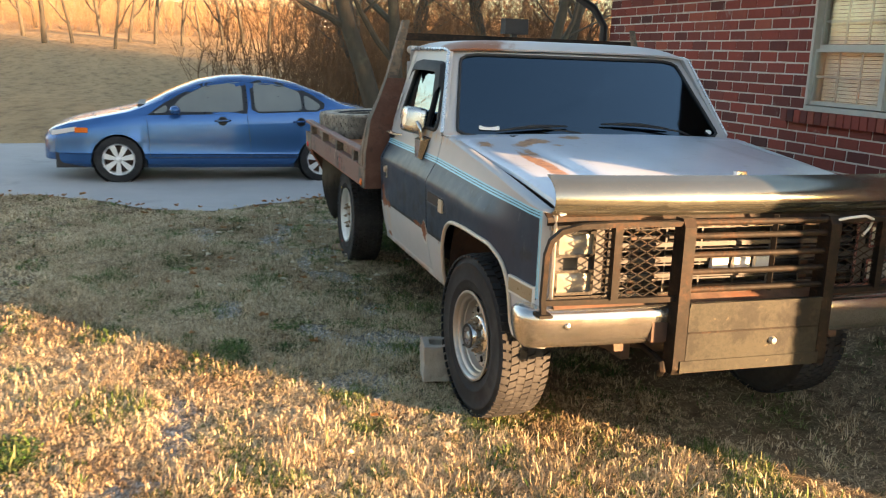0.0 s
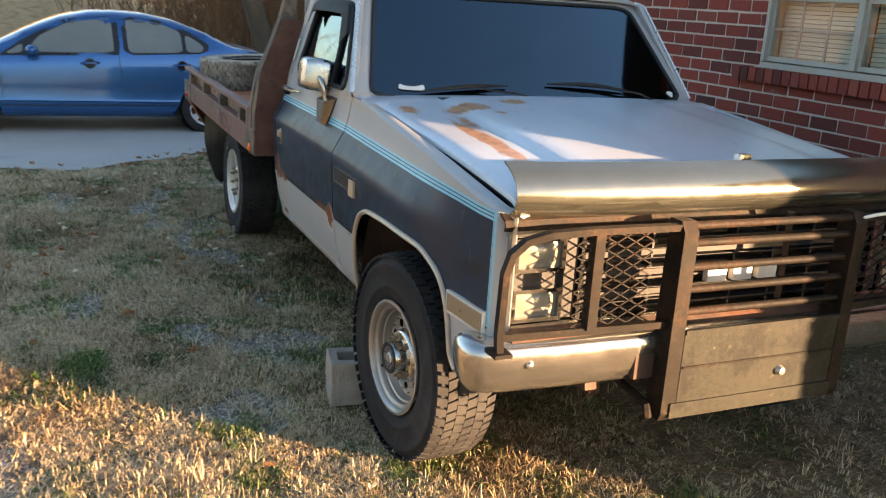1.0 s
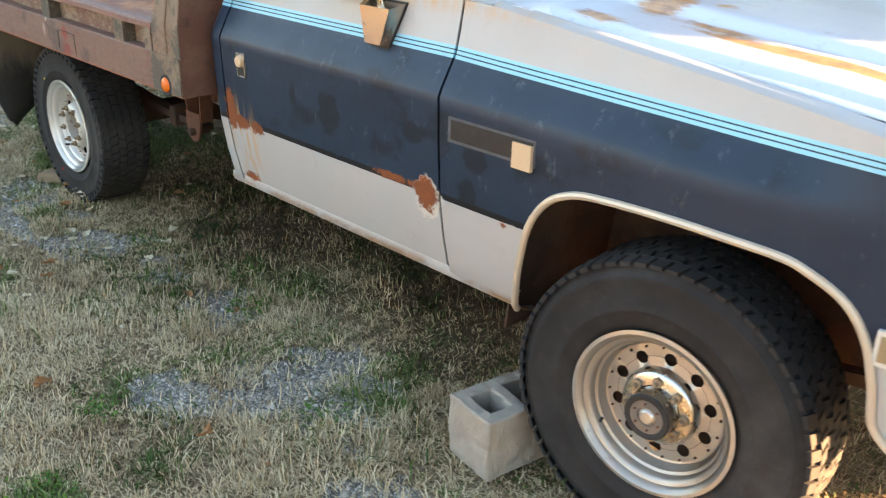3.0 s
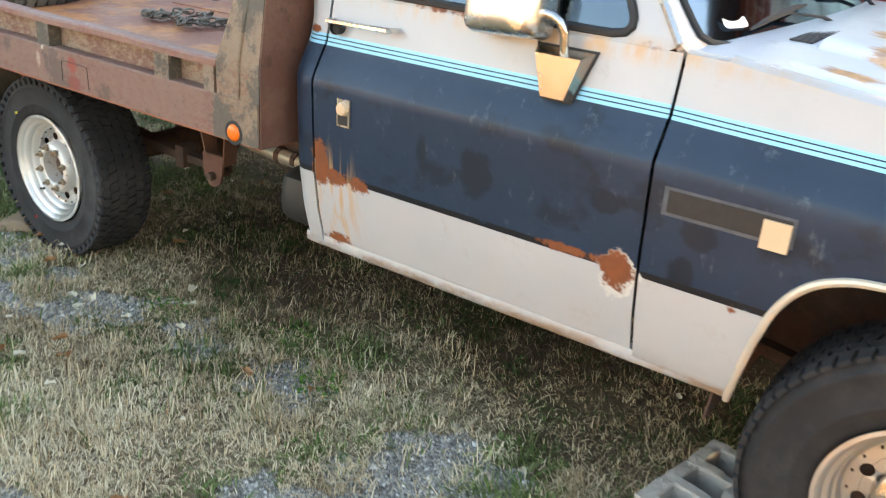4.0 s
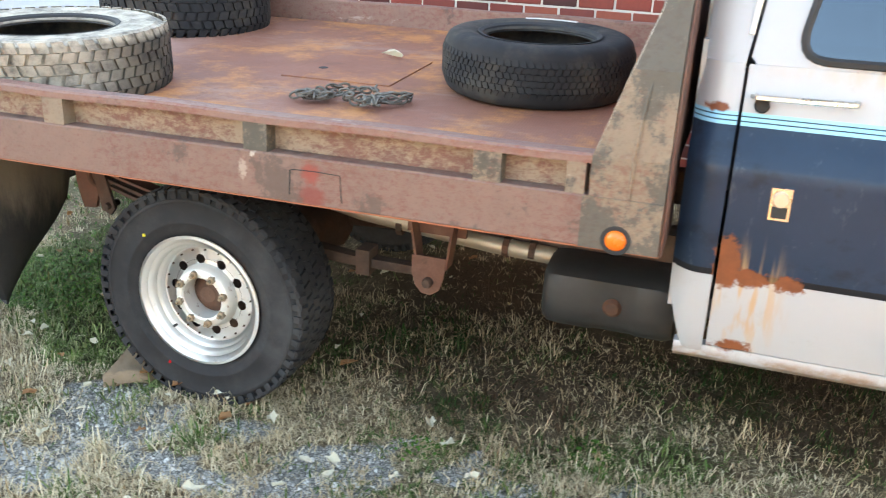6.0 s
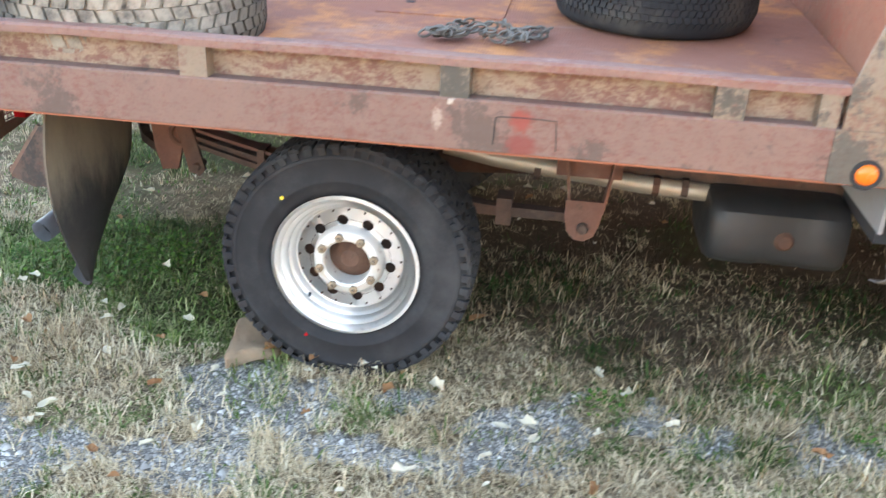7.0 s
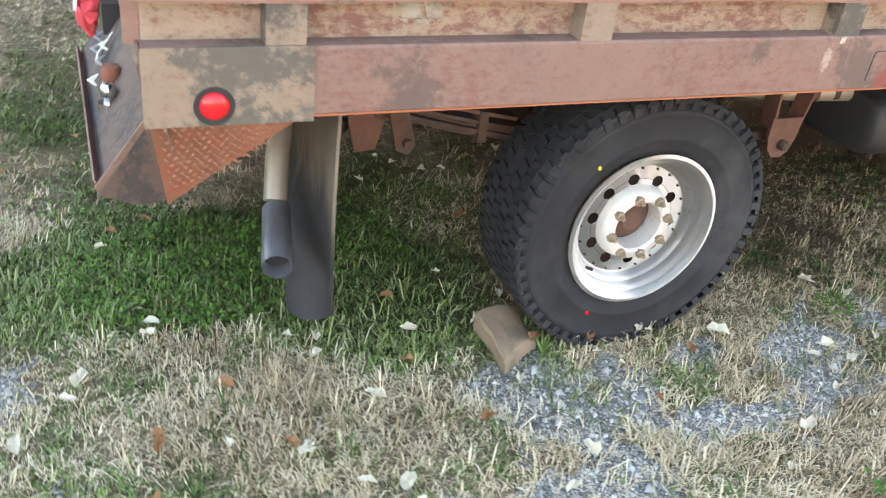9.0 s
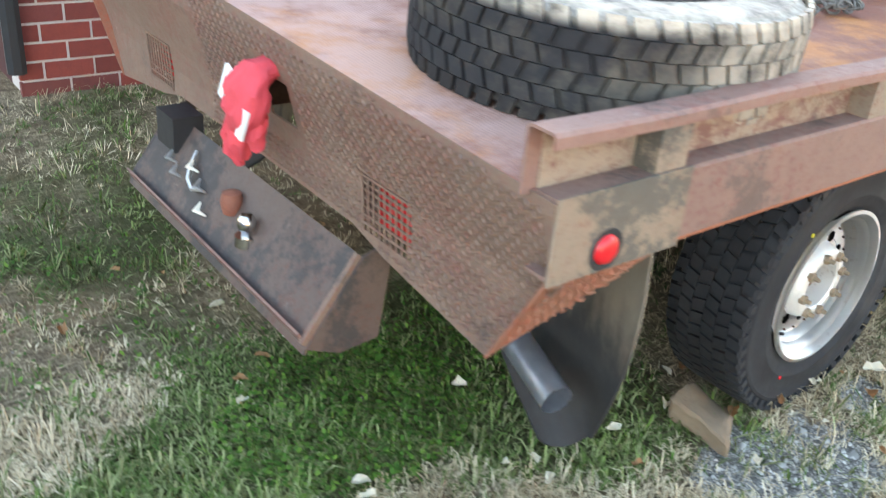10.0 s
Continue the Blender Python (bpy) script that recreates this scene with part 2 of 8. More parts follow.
def deck_steel():
    """Rusted tread plate, scoured by loads."""
    k = Mat("deck_steel", 0.7)
    col = k.mix((0.23, 0.082, 0.052), (0.39, 0.155, 0.088), k.noise(3.4, 8, 0.7))
    col = k.mix(col, (0.60, 0.235, 0.070), k.calc("MULTIPLY", k.step(k.noise(2.1, 9, 0.74), 0.47, 0.60), 0.95))
    col = k.mix(col, (0.42, 0.27, 0.21), k.calc("MULTIPLY", k.step(k.noise(2.4, 8, 0.75, (0.5, 1, 1)), 0.54, 0.68), 0.5))
    col = k.mix(col, (0.50, 0.37, 0.28), k.calc("MULTIPLY", k.step(k.noise(14, 8, 0.8, (0.25, 1, 1)), 0.62, 0.70), 0.55))
    col = k.mix(col, (0.085, 0.04, 0.03), k.calc("MULTIPLY", k.step(k.noise(5, 9, 0.8), 0.55, 0.70), 0.65))
    col = k.mix(col, (0.07, 0.035, 0.03), k.calc("MULTIPLY", k.noise(70, 4, 0.7), 0.45))
    tail = k.calc("MULTIPLY", k.step(k.near((-4.5, 0.75, 1.0), (1.0, 0.55, 0)), 0.75, 0.2), k.step(k.noise(7, 7, 0.7), 0.28, 0.6))
    col = k.mix(col, (0.50, 0.32, 0.265), k.calc("MULTIPLY", tail, 0.75))
    k.color(col)
    k.set("Roughness", k.calc("ADD", 0.48, k.calc("MULTIPLY", k.noise(6, 6), 0.35)))
    w = k.t.nodes.new("ShaderNodeTexWave")
    w.inputs["Scale"].default_value = 34
    w.inputs["Distortion"].default_value = 6
    w.inputs["Detail"].default_value = 1
    k.t.links.new(k.coord, w.inputs["Vector"])
    k.bump(k.calc("ADD", k.calc("MULTIPLY", w.outputs["Fac"], 0.35), k.noise(30, 6)), 0.35, 0.004)
    return k.m


def flaked(name, tan, red, dark, pale, speck=0.5, stain=0.35, rough=0.8, marks=(), spec=None):
    """Old rusted paint: mottled tan and red-brown with crisp flakes, dark mildew stains and pale scuffs."""
    k = Mat(name, rough, spec=spec)
    cloud = k.noise(2.6, 8, 0.7)
    flake = k.noise(48, 10, 0.8, (0.7, 1, 1.2))
    m = k.step(k.calc("ADD", k.calc("MULTIPLY", cloud, 0.65), k.calc("MULTIPLY", flake, 1.2)), 1.01 - 0.25 * speck, 1.20 - 0.25 * speck)
    col = k.mix(k.mix(tan, tuple(v * 0.72 for v in tan), k.noise(11, 6, 0.7)), red, k.calc("MULTIPLY", m, 0.8))
    col = k.mix(col, pale, k.calc("MULTIPLY", k.step(k.noise(9, 9, 0.8, (0.45, 1, 1.4)), 0.60, 0.68), 0.55))
    s = k.calc("ADD", k.calc("MULTIPLY", k.noise(4.2, 4, 0.6), 0.75), k.calc("MULTIPLY", k.noise(45, 6, 0.8), 0.35))
    col = k.mix(col, dark, k.calc("MULTIPLY", k.step(s, 0.66 - 0.2 * stain, 0.74 - 0.2 * stain), 0.75))
    col = k.mix(col, tuple(v * 0.5 for v in tan), k.calc("MULTIPLY", k.step(k.noise(120, 4, 0.7), 0.5, 0.75), 0.5))
    for p, s, r, c in marks:
        col = k.mix(col, c, k.calc("MULTIPLY", k.step(k.calc("ADD", k.near(p, s), k.calc("MULTIPLY", k.calc("SUBTRACT", k.noise(60, 5, 0.7), 0.5), 0.05)), r, r * 0.4), 0.8))
    k.color(col)
    k.set("Roughness", k.calc("ADD", rough - 0.2, k.calc("MULTIPLY", k.noise(30, 5), 0.35)))
    k.bump(k.calc("ADD", k.calc("MULTIPLY", flake, 0.6), k.calc("ADD", k.calc("MULTIPLY", m, -0.25), k.calc("MULTIPLY", k.noise(5, 3), 0.5))), 0.45, 0.004)
    return k.m


def ground_mat():
    k = Mat("lawn_soil", 0.95, spec=0.15)
    # litter stays dark under the truck, where shade is painted into it
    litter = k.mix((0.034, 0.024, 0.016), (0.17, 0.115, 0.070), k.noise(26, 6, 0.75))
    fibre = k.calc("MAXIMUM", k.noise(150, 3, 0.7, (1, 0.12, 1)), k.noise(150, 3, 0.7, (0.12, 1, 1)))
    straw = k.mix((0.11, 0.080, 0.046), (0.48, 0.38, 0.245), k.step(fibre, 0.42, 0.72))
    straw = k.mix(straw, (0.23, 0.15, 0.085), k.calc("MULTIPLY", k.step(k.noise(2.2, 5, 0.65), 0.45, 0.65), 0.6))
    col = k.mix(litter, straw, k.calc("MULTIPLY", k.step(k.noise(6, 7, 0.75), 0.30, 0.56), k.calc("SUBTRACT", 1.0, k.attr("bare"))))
    green = k.mix((0.018, 0.032, 0.008), (0.065, 0.085, 0.022), k.noise(50, 4))
    col = k.mix(col, green, k.attr("green"))
    peb = k.voronoi(95, out="Color")
    stone = k.mix((0.20, 0.19, 0.17), (0.64, 0.60, 0.53), k.ramp(peb, (0.1, (0, 0, 0)), (0.9, (1, 1, 1))))
    stone = k.mix((0.09, 0.085, 0.08), stone, k.step(k.voronoi(95, "DISTANCE_TO_EDGE"), 0.0, 0.14))
    stone = k.mix(stone, (0.14, 0.115, 0.085), k.calc("MULTIPLY", k.step(k.noise(16, 6, 0.7), 0.5, 0.7), 0.7))
    col = k.mix(col, stone, k.step(k.calc("ADD", k.attr("gravel"), k.calc("MULTIPLY", k.calc("SUBTRACT", k.noise(22, 6, 0.75), 0.5), 1.3)), 0.35, 0.6))
    field = k.mix((0.31, 0.205, 0.108), (0.55, 0.38, 0.20), k.noise(0.25, 8, 0.7, (0.35, 2.2, 1)))
    field = k.mix(field, (0.13, 0.09, 0.05), k.calc("MULTIPLY", k.step(k.noise(1.6, 8, 0.75, (0.5, 1.5, 1)), 0.42, 0.68), 0.6))
    col = k.mix(col, field, k.attr("field"))
    k.color(col)
    k.bump(k.calc("ADD", k.noise(40, 6, 0.7), fibre), 0.7, 0.02)
    return k.m


def drive_mat():
    k = Mat("old_asphalt", 0.9, spec=0.3)
    col = k.mix((0.36, 0.35, 0.34), (0.50, 0.485, 0.47), k.noise(1.2, 8, 0.7))
    col = k.mix(col, (0.46, 0.44, 0.40), k.calc("MULTIPLY", k.step(k.noise(2.2, 9, 0.8), 0.52, 0.68), 0.7))
    col = k.mix(col, (0.36, 0.35, 0.34), k.calc("MULTIPLY", k.step(k.noise(80, 3, 0.7), 0.55, 0.7), 0.6))
    col = k.mix(col, (0.10, 0.10, 0.095), k.calc("MULTIPLY", k.step(k.noise(0.7, 8, 0.7), 0.55, 0.72), 0.4))
    k.color(col)
    k.bump(k.noise(110, 4), 0.4, 0.006)
    return k.m


def blade_mat():
    k = Mat("grass_blades", 0.7, spec=0.25)
    r = k.attr("tint")
    straw = k.ramp(r, (0.0, (0.10, 0.06, 0.034)), (0.2, (0.33, 0.225, 0.125)), (0.5, (0.60, 0.465, 0.28)), (1.0, (0.75, 0.635, 0.43)))
    green = k.ramp(r, (0.0, (0.022, 0.065, 0.008)), (0.5, (0.052, 0.132, 0.015)), (1.0, (0.16, 0.26, 0.04)))
    k.color(k.mix(straw, green, k.attr("green")))
    return k.m


def brick_mat():
    k = Mat("red_brick", 0.85)
    k.coord = k.t.nodes.new("ShaderNodeNewGeometry").outputs["Position"]
    r = k.random()
    c = k.ramp(r, (0.0, (0.065, 0.020, 0.018)), (0.3, (0.25, 0.046, 0.03)), (0.6, (0.34, 0.06, 0.038)), (0.85, (0.18, 0.045, 0.037)), (1.0, (0.42, 0.10, 0.056)))
    c = k.mix(c, (0.07, 0.022, 0.022), k.calc("MULTIPLY", k.noise(30, 6, 0.7), 0.55))
    c = k.mix(c, (0.36, 0.30, 0.27), k.calc("MULTIPLY", k.step(k.noise(5, 8, 0.75), 0.60, 0.72), 0.55))
    k.color(c)
    k.bump(k.noise(70, 6, 0.7), 0.5, 0.004)
    return k.m


def bark_mat():
    k = Mat("bark", 0.95)
    c = k.mix((0.035, 0.03, 0.022), (0.11, 0.095, 0.072), k.noise(7, 6, 0.7, (1, 1, 0.25)))
    k.color(k.mix(c, (0.13, 0.13, 0.085), k.calc("MULTIPLY", k.step(k.noise(2, 4), 0.55, 0.7), 0.5)))
    k.bump(k.noise(14, 6, 0.7, (1, 1, 0.2)), 0.8, 0.03)
    return k.m


def tyre_mat(name, dust=0.25, tan=(0.33, 0.26, 0.17), top=None):
    k = Mat(name, 0.78, spec=0.24)
    c = k.mix((0.013, 0.013, 0.0142), (0.031, 0.031, 0.0335), k.noise(9, 5))
    c = k.mix(c, tan, k.calc("MULTIPLY", k.step(k.noise(4, 6, 0.7), 0.42, 0.7), dust))
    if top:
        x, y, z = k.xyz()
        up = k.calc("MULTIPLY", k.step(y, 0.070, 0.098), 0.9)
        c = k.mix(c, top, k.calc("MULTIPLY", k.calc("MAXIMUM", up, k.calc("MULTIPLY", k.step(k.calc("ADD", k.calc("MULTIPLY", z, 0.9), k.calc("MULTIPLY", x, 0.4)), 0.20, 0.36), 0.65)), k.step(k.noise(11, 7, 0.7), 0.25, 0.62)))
    k.color(c)
    k.set("Roughness", k.calc("ADD", 0.62, k.calc("MULTIPLY", k.noise(14), 0.3)))
    k.bump(k.noise(70, 4), 0.2, 0.002)
    return k.m


def rim_mat(name, c, rough, metal, stain):
    """Old steel wheel: dull plating with rust freckles and brown stains."""
    k = Mat(name, rough, metal)
    col = k.mix(tuple(v * 0.85 for v in c), c, k.noise(6, 5))
    spot = k.calc("MULTIPLY", k.step(k.noise(38, 7, 0.75), 0.56, 0.66), k.step(k.noise(7, 5, 0.6), 0.42, 0.6))
    blot = k.step(k.noise(9, 7, 0.7), 0.60, 0.68)
    col = k.mix(col, (0.42, 0.29, 0.17), k.calc("MULTIPLY", blot, stain * 0.7))
    col = k.mix(col, (0.17, 0.085, 0.04), k.calc("MULTIPLY", spot, stain))
    k.color(col)
    k.set("Metallic", k.calc("MULTIPLY", k.calc("SUBTRACT", 1.0, k.calc("MAXIMUM", spot, blot)), metal))
    k.set("Roughness", k.calc("ADD", rough - 0.08, k.calc("MULTIPLY", k.noise(16, 6, 0.7), 0.22)))
    k.bump(k.noise(30, 4), 0.06, 0.003)
    return k.m


def flap_mat():
    """Black rubber, caked with pale mud but for its tip."""
    k = Mat("muddy_rubber", 0.75, spec=0.3)
    x, y, z = k.xyz()
    rubber = k.mix((0.014, 0.014, 0.015), (0.05, 0.046, 0.042), k.noise(9, 6, 0.7))
    mud = k.mix((0.085, 0.070, 0.054), (0.24, 0.195, 0.145), k.noise(8, 7, 0.75, (1, 1, 0.35)))
    reach = k.calc("ADD", z, k.calc("MULTIPLY", k.calc("SUBTRACT", k.noise(11, 6, 0.7, (1, 1, 0.3)), 0.5), 0.45))
    k.color(k.mix(rubber, mud, k.step(reach, 0.42, 0.64)))
    k.bump(k.calc("ADD", k.noise(45, 6, 0.7), k.noise(9, 4)), 0.4, 0.004)
    return k.m


def car_paint(name, c):
    k = Mat(name, 0.27, 0.65)
    k.color(k.mix(tuple(v * 0.8 for v in c), c, k.noise(2.5, 4)))
    k.b.inputs["Coat Weight"].default_value = 0.7
    k.b.inputs["Coat Roughness"].default_value = 0.06
    return k.m


M = dict(
    paint=truck_paint(), hood=hood_paint(), deck=deck_steel(), ground=ground_mat(), drive=drive_mat(), blades=blade_mat(), brick=brick_mat(), bark=bark_mat(),
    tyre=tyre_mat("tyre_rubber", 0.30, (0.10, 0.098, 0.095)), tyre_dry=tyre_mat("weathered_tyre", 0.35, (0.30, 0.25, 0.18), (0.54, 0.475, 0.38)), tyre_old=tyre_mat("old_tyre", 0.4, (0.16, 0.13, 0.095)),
    rim=rim_mat("rim_steel", (0.80, 0.785, 0.75), 0.36, 0.35, 0.28), rim_f=rim_mat("rim_worn", (0.52, 0.49, 0.45), 0.30, 0.55, 0.35), rim_c=rim_mat("rim_centre", (0.70, 0.67, 0.61), 0.42, 0.3, 0.85), hub_face=plain("hub_face", (0.20, 0.20, 0.205), 0.4, 0.6, 0.3, 30),
    chrome=plain("chrome", (0.58, 0.565, 0.54), 0.14, 1.0, 0.08, 6), worn_chrome=plain("worn_chrome", (0.68, 0.66, 0.62), 0.27, 1.0, 0.15, 6),
    bumper=plain("satin_bumper", (0.60, 0.58, 0.545), 0.21, 0.95, 0.16, 5, 0.05),
    rub=plain("black_rubber", (0.02, 0.02, 0.021), 0.7), black=plain("black_plastic", (0.022, 0.022, 0.024), 0.5, bump=0.1),
    under=rusty("chassis_rust", (0.06, 0.036, 0.026), (0.16, 0.10, 0.07), (0.02, 0.015, 0.012), (0.13, 0.05, 0.025), 0.5),
    rail=flaked("bed_rail_rust", (0.235, 0.140, 0.108), (0.175, 0.072, 0.054), (0.088, 0.064, 0.052), (0.36, 0.265, 0.21), 0.45, 0.34,
                marks=(((-2.848, 0, 0.912), (1, 0.3, 1), 0.038, (0.26, 0.045, 0.03)), ((-2.845, 0, 0.848), (0.8, 0.3, 1), 0.042, (0.20, 0.04, 0.03)), ((-3.03, 0, 0.947), (1.0, 0.3, 1.2), 0.012, (0.50, 0.43, 0.36)), ((-3.06, 0, 0.90), (1.4, 0.3, 0.6), 0.022, (0.38, 0.29, 0.23)))),
    pocket=flaked("stained_pocket", (0.27, 0.20, 0.14), (0.18, 0.08, 0.055), (0.032, 0.038, 0.034), (0.40, 0.34, 0.25), 0.35, 0.62),
    post=flaked("mildewed_post", (0.265, 0.195, 0.135), (0.19, 0.095, 0.062), (0.055, 0.060, 0.052), (0.40, 0.33, 0.25), 0.42, 0.85),
    mottle=flaked("mottled_panel", (0.34, 0.25, 0.175), (0.15, 0.05, 0.038), (0.07, 0.045, 0.035), (0.45, 0.36, 0.27), 0.62, 0.1),
    lip_rust=flaked("worn_lip", (0.27, 0.15, 0.115), (0.20, 0.075, 0.055), (0.09, 0.06, 0.05), (0.46, 0.38, 0.33), 0.5, 0.2, 0.65),
    red_rust=rusty("red_oxide", (0.22, 0.075, 0.05), (0.26, 0.12, 0.08), (0.10, 0.04, 0.03), (0.28, 0.085, 0.045), 0.4),
    panel=flaked("tread_plate_rust", (0.225, 0.14, 0.098), (0.20, 0.085, 0.06), (0.10, 0.07, 0.055), (0.33, 0.235, 0.17), 0.55, 0.2, 0.7),
    tray=flaked("hitch_tray_rust", (0.13, 0.085, 0.065), (0.12, 0.05, 0.035), (0.03, 0.03, 0.03), (0.30, 0.22, 0.17), 0.4, 0.5, 0.7),
    wash=flaked("red_wash", (0.31, 0.13, 0.078), (0.32, 0.085, 0.045), (0.10, 0.06, 0.05), (0.40, 0.28, 0.2), 0.5, 0.1),
    guard=flaked("guard_rust", (0.022, 0.015, 0.011), (0.060, 0.028, 0.013), (0.005, 0.005, 0.0045), (0.15, 0.095, 0.05), 0.42, 0.75, 0.7, spec=0.2),
    guard_plate=flaked("scraped_dark_plate", (0.034, 0.034, 0.026), (0.018, 0.019, 0.016), (0.010, 0.010, 0.010), (0.30, 0.225, 0.13), 0.6, 0.55, 0.66, spec=0.2),
    shield=plain("smoked_metal_shield", (0.36, 0.365, 0.31), 0.19, 0.92, 0.15, 4),
    amber=plain("amber_lens", (0.85, 0.17, 0.015), 0.25, vary=0.08), redl=plain("red_lens", (0.62, 0.015, 0.02), 0.22, vary=0.08),
    cream=plain("cream_lens", (0.62, 0.46, 0.30), 0.35, vary=0.1), lens=plain("lamp_lens", (0.24, 0.23, 0.195), 0.14, 0.1, 0.1, 25, 0.3, 90),
    dusty_glass=glassy("dusty_windshield", (0.09, 0.15, 0.18), 0.06, 0.145, (0.58, 0.80, 1.0)),
    glass=glassy("tinted_glass", (0.11, 0.15, 0.17), 0.02, 0.105, (0.70, 0.86, 1.0)), car_glass=glassy("car_glass", (0.70, 0.74, 0.68), 0.04, 0.42), pane=glassy("window_pane", (0.93, 0.94, 0.93), 0.02, 0.06),
    chalky=plain("chalky_frame", (0.46, 0.45, 0.40), 0.8, vary=0.2, scale=20, bump=0.2), strip=plain("faded_strip", (0.030, 0.024, 0.021), 0.8, vary=0.5, scale=24), strip_edge=plain("scratched_edge", (0.075, 0.085, 0.10), 0.7, vary=0.6, scale=40),
    white=plain("white_trim", (0.62, 0.61, 0.57), 0.55, vary=0.12, bump=0.1), mortar=plain("mortar", (0.58, 0.51, 0.45), 0.95, vary=0.3, scale=12, bump=0.5),
    block=plain("weathered_block", (0.36, 0.315, 0.265), 0.95, vary=0.45, scale=9, bump=0.9, fine=150),
    concrete=plain("concrete", (0.40, 0.355, 0.30), 0.95, vary=0.25, scale=10, bump=0.6, fine=120), stone=plain("sandstone", (0.25, 0.175, 0.11), 0.9, vary=0.35, scale=14, bump=0.6),
    steel=plain("galvanised_steel", (0.62, 0.60, 0.56), 0.32, 0.7, 0.2, 14), chain=plain("old_chain", (0.17, 0.15, 0.125), 0.55, 0.5, 0.5, 40),
    cloth=plain("red_cloth", (0.62, 0.06, 0.075), 0.85, vary=0.2, scale=20, bump=0.4), paper=plain("white_paper", (0.75, 0.75, 0.72), 0.8, vary=0.08),
    seat=plain("grey_vinyl", (0.07, 0.07, 0.075), 0.6), blind=plain("cream_blind", (0.86, 0.80, 0.66), 0.7, vary=0.1), shingle=plain("roof_shingle", (0.12, 0.10, 0.09), 0.9, vary=0.35, scale=6, bump=0.5),
    blue=car_paint("blue_car_paint", (0.034, 0.135, 0.36)), maroon=car_paint("maroon_car_paint", (0.16, 0.008, 0.018)), alloy=plain("alloy", (0.82, 0.82, 0.82), 0.35, 0.3, 0.06),
    leaf=plain("dry_leaf", (0.48, 0.25, 0.11), 0.8, vary=0.4, scale=30, bump=0.3), marker=plain("cloudy_lens", (0.32, 0.235, 0.14), 0.3, vary=0.2, scale=20), pale_leaf=plain("pale_leaf", (0.86, 0.78, 0.62), 0.8, vary=0.2, scale=30, bump=0.3),
    # sunlit_brush is dry_brush made lighter: the low sun is painted into its colour
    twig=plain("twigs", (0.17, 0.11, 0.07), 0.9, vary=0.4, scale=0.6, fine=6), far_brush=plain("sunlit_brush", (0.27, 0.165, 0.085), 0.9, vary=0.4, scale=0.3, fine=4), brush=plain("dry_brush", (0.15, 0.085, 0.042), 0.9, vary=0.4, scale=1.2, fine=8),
    lip=rusty("hood_edge_rust", (0.05, 0.03, 0.022), (0.16, 0.10, 0.07), (0.02, 0.015, 0.012), (0.10, 0.045, 0.025), 0.4),
    scuff=rusty("pale_scuff", (0.60, 0.52, 0.44), (0.46, 0.30, 0.22), (0.28, 0.17, 0.12), (0.36, 0.22, 0.16), 0.8, 0.6),
    pipe=plain("aluminised_pipe", (0.42, 0.36, 0.28), 0.48, 0.5, 0.25, 12),
    pipe_dark=plain("burnt_steel", (0.44, 0.44, 0.455), 0.38, 0.6, 0.4, 18),
    # chrome whose brown blotches are painted reflections of the ground
    brown_reflect_chrome=rim_mat("brown_reflect_chrome", (0.50, 0.45, 0.38), 0.20, 1.0, 0.8),
    hanger=rusty("hanger_rust", (0.13, 0.058, 0.040), (0.22, 0.125, 0.085), (0.05, 0.03, 0.022), (0.17, 0.07, 0.042), 0.45),
    arch_trim=plain("stained_trim", (0.58, 0.50, 0.40), 0.4, 0.25, 0.25, 12),
    yellow=plain("yellow_paint", (0.75, 0.60, 0.04), 0.5),
    nut=plain("rusty_nut", (0.30, 0.225, 0.15), 0.5, 0.35, 0.4, 40),
    tank=plain("tank_black", (0.026, 0.026, 0.026), 0.55, vary=0.45, scale=7, bump=0.2), orange_edge=plain("orange_rust_edge", (0.34, 0.11, 0.05), 0.7),
    flap=flap_mat(), old_flap=plain("worn_rubber", (0.085, 0.075, 0.06), 0.8, vary=0.5, scale=6, bump=0.3),
    wall=plain("pale_siding", (0.60, 0.58, 0.53), 0.8), dash=plain("dash_board", (0.05, 0.052, 0.058), 0.7),
)


# ---- mesh helpers ----
def part(name, bm, material, parent=None, label="", smooth=False, bevel=0.0):
    """Links a bmesh as one mesh object, under a thing or a part."""
    if bevel:
        sharp = [e for e in bm.edges if len(e.link_faces) == 2 and e.calc_face_angle(0) > 0.7]
        bmesh.ops.bevel(bm, geom=sharp, offset=bevel, segments=2, affect="EDGES", profile=0.6)
    bmesh.ops.recalc_face_normals(bm, faces=bm.faces)
    me = bpy.data.meshes.new(name)
    bm.to_mesh(me)
    bm.free()
    if smooth:
        me.shade_smooth()
        me.set_sharp_from_angle(angle=radians(40))
    me.materials.append(material)
    ob = new(name, me)
    if parent:
        ob.parent = parent
    if label:
        tagged(ob, label)
    return ob


def thing(name, at, label, category, group="", kind=""):
    ob = new(name)
    ob.location = at
    ob.empty_display_size = 0.2
    return tagged(ob, label, category, group, kind)


def B():
    return bmesh.new()


def box(bm, x0, x1, y0, y1, z0, z1, m=None):
    v = [bm.verts.new((x, y, z)) for x in (x0, x1) for y in (y0, y1) for z in (z0, z1)]
    for f in ((0, 1, 3, 2), (4, 6, 7, 5), (0, 4, 5, 1), (2, 3, 7, 6), (0, 2, 6, 4), (1, 5, 7, 3)):
        bm.faces.new([v[i] for i in f])
    if m:
        for a in v:
            a.co = m @ a.co
    return v


def boxed(*a, m=None):
    bm = B()
    box(bm, *a, m=m)
    return bm


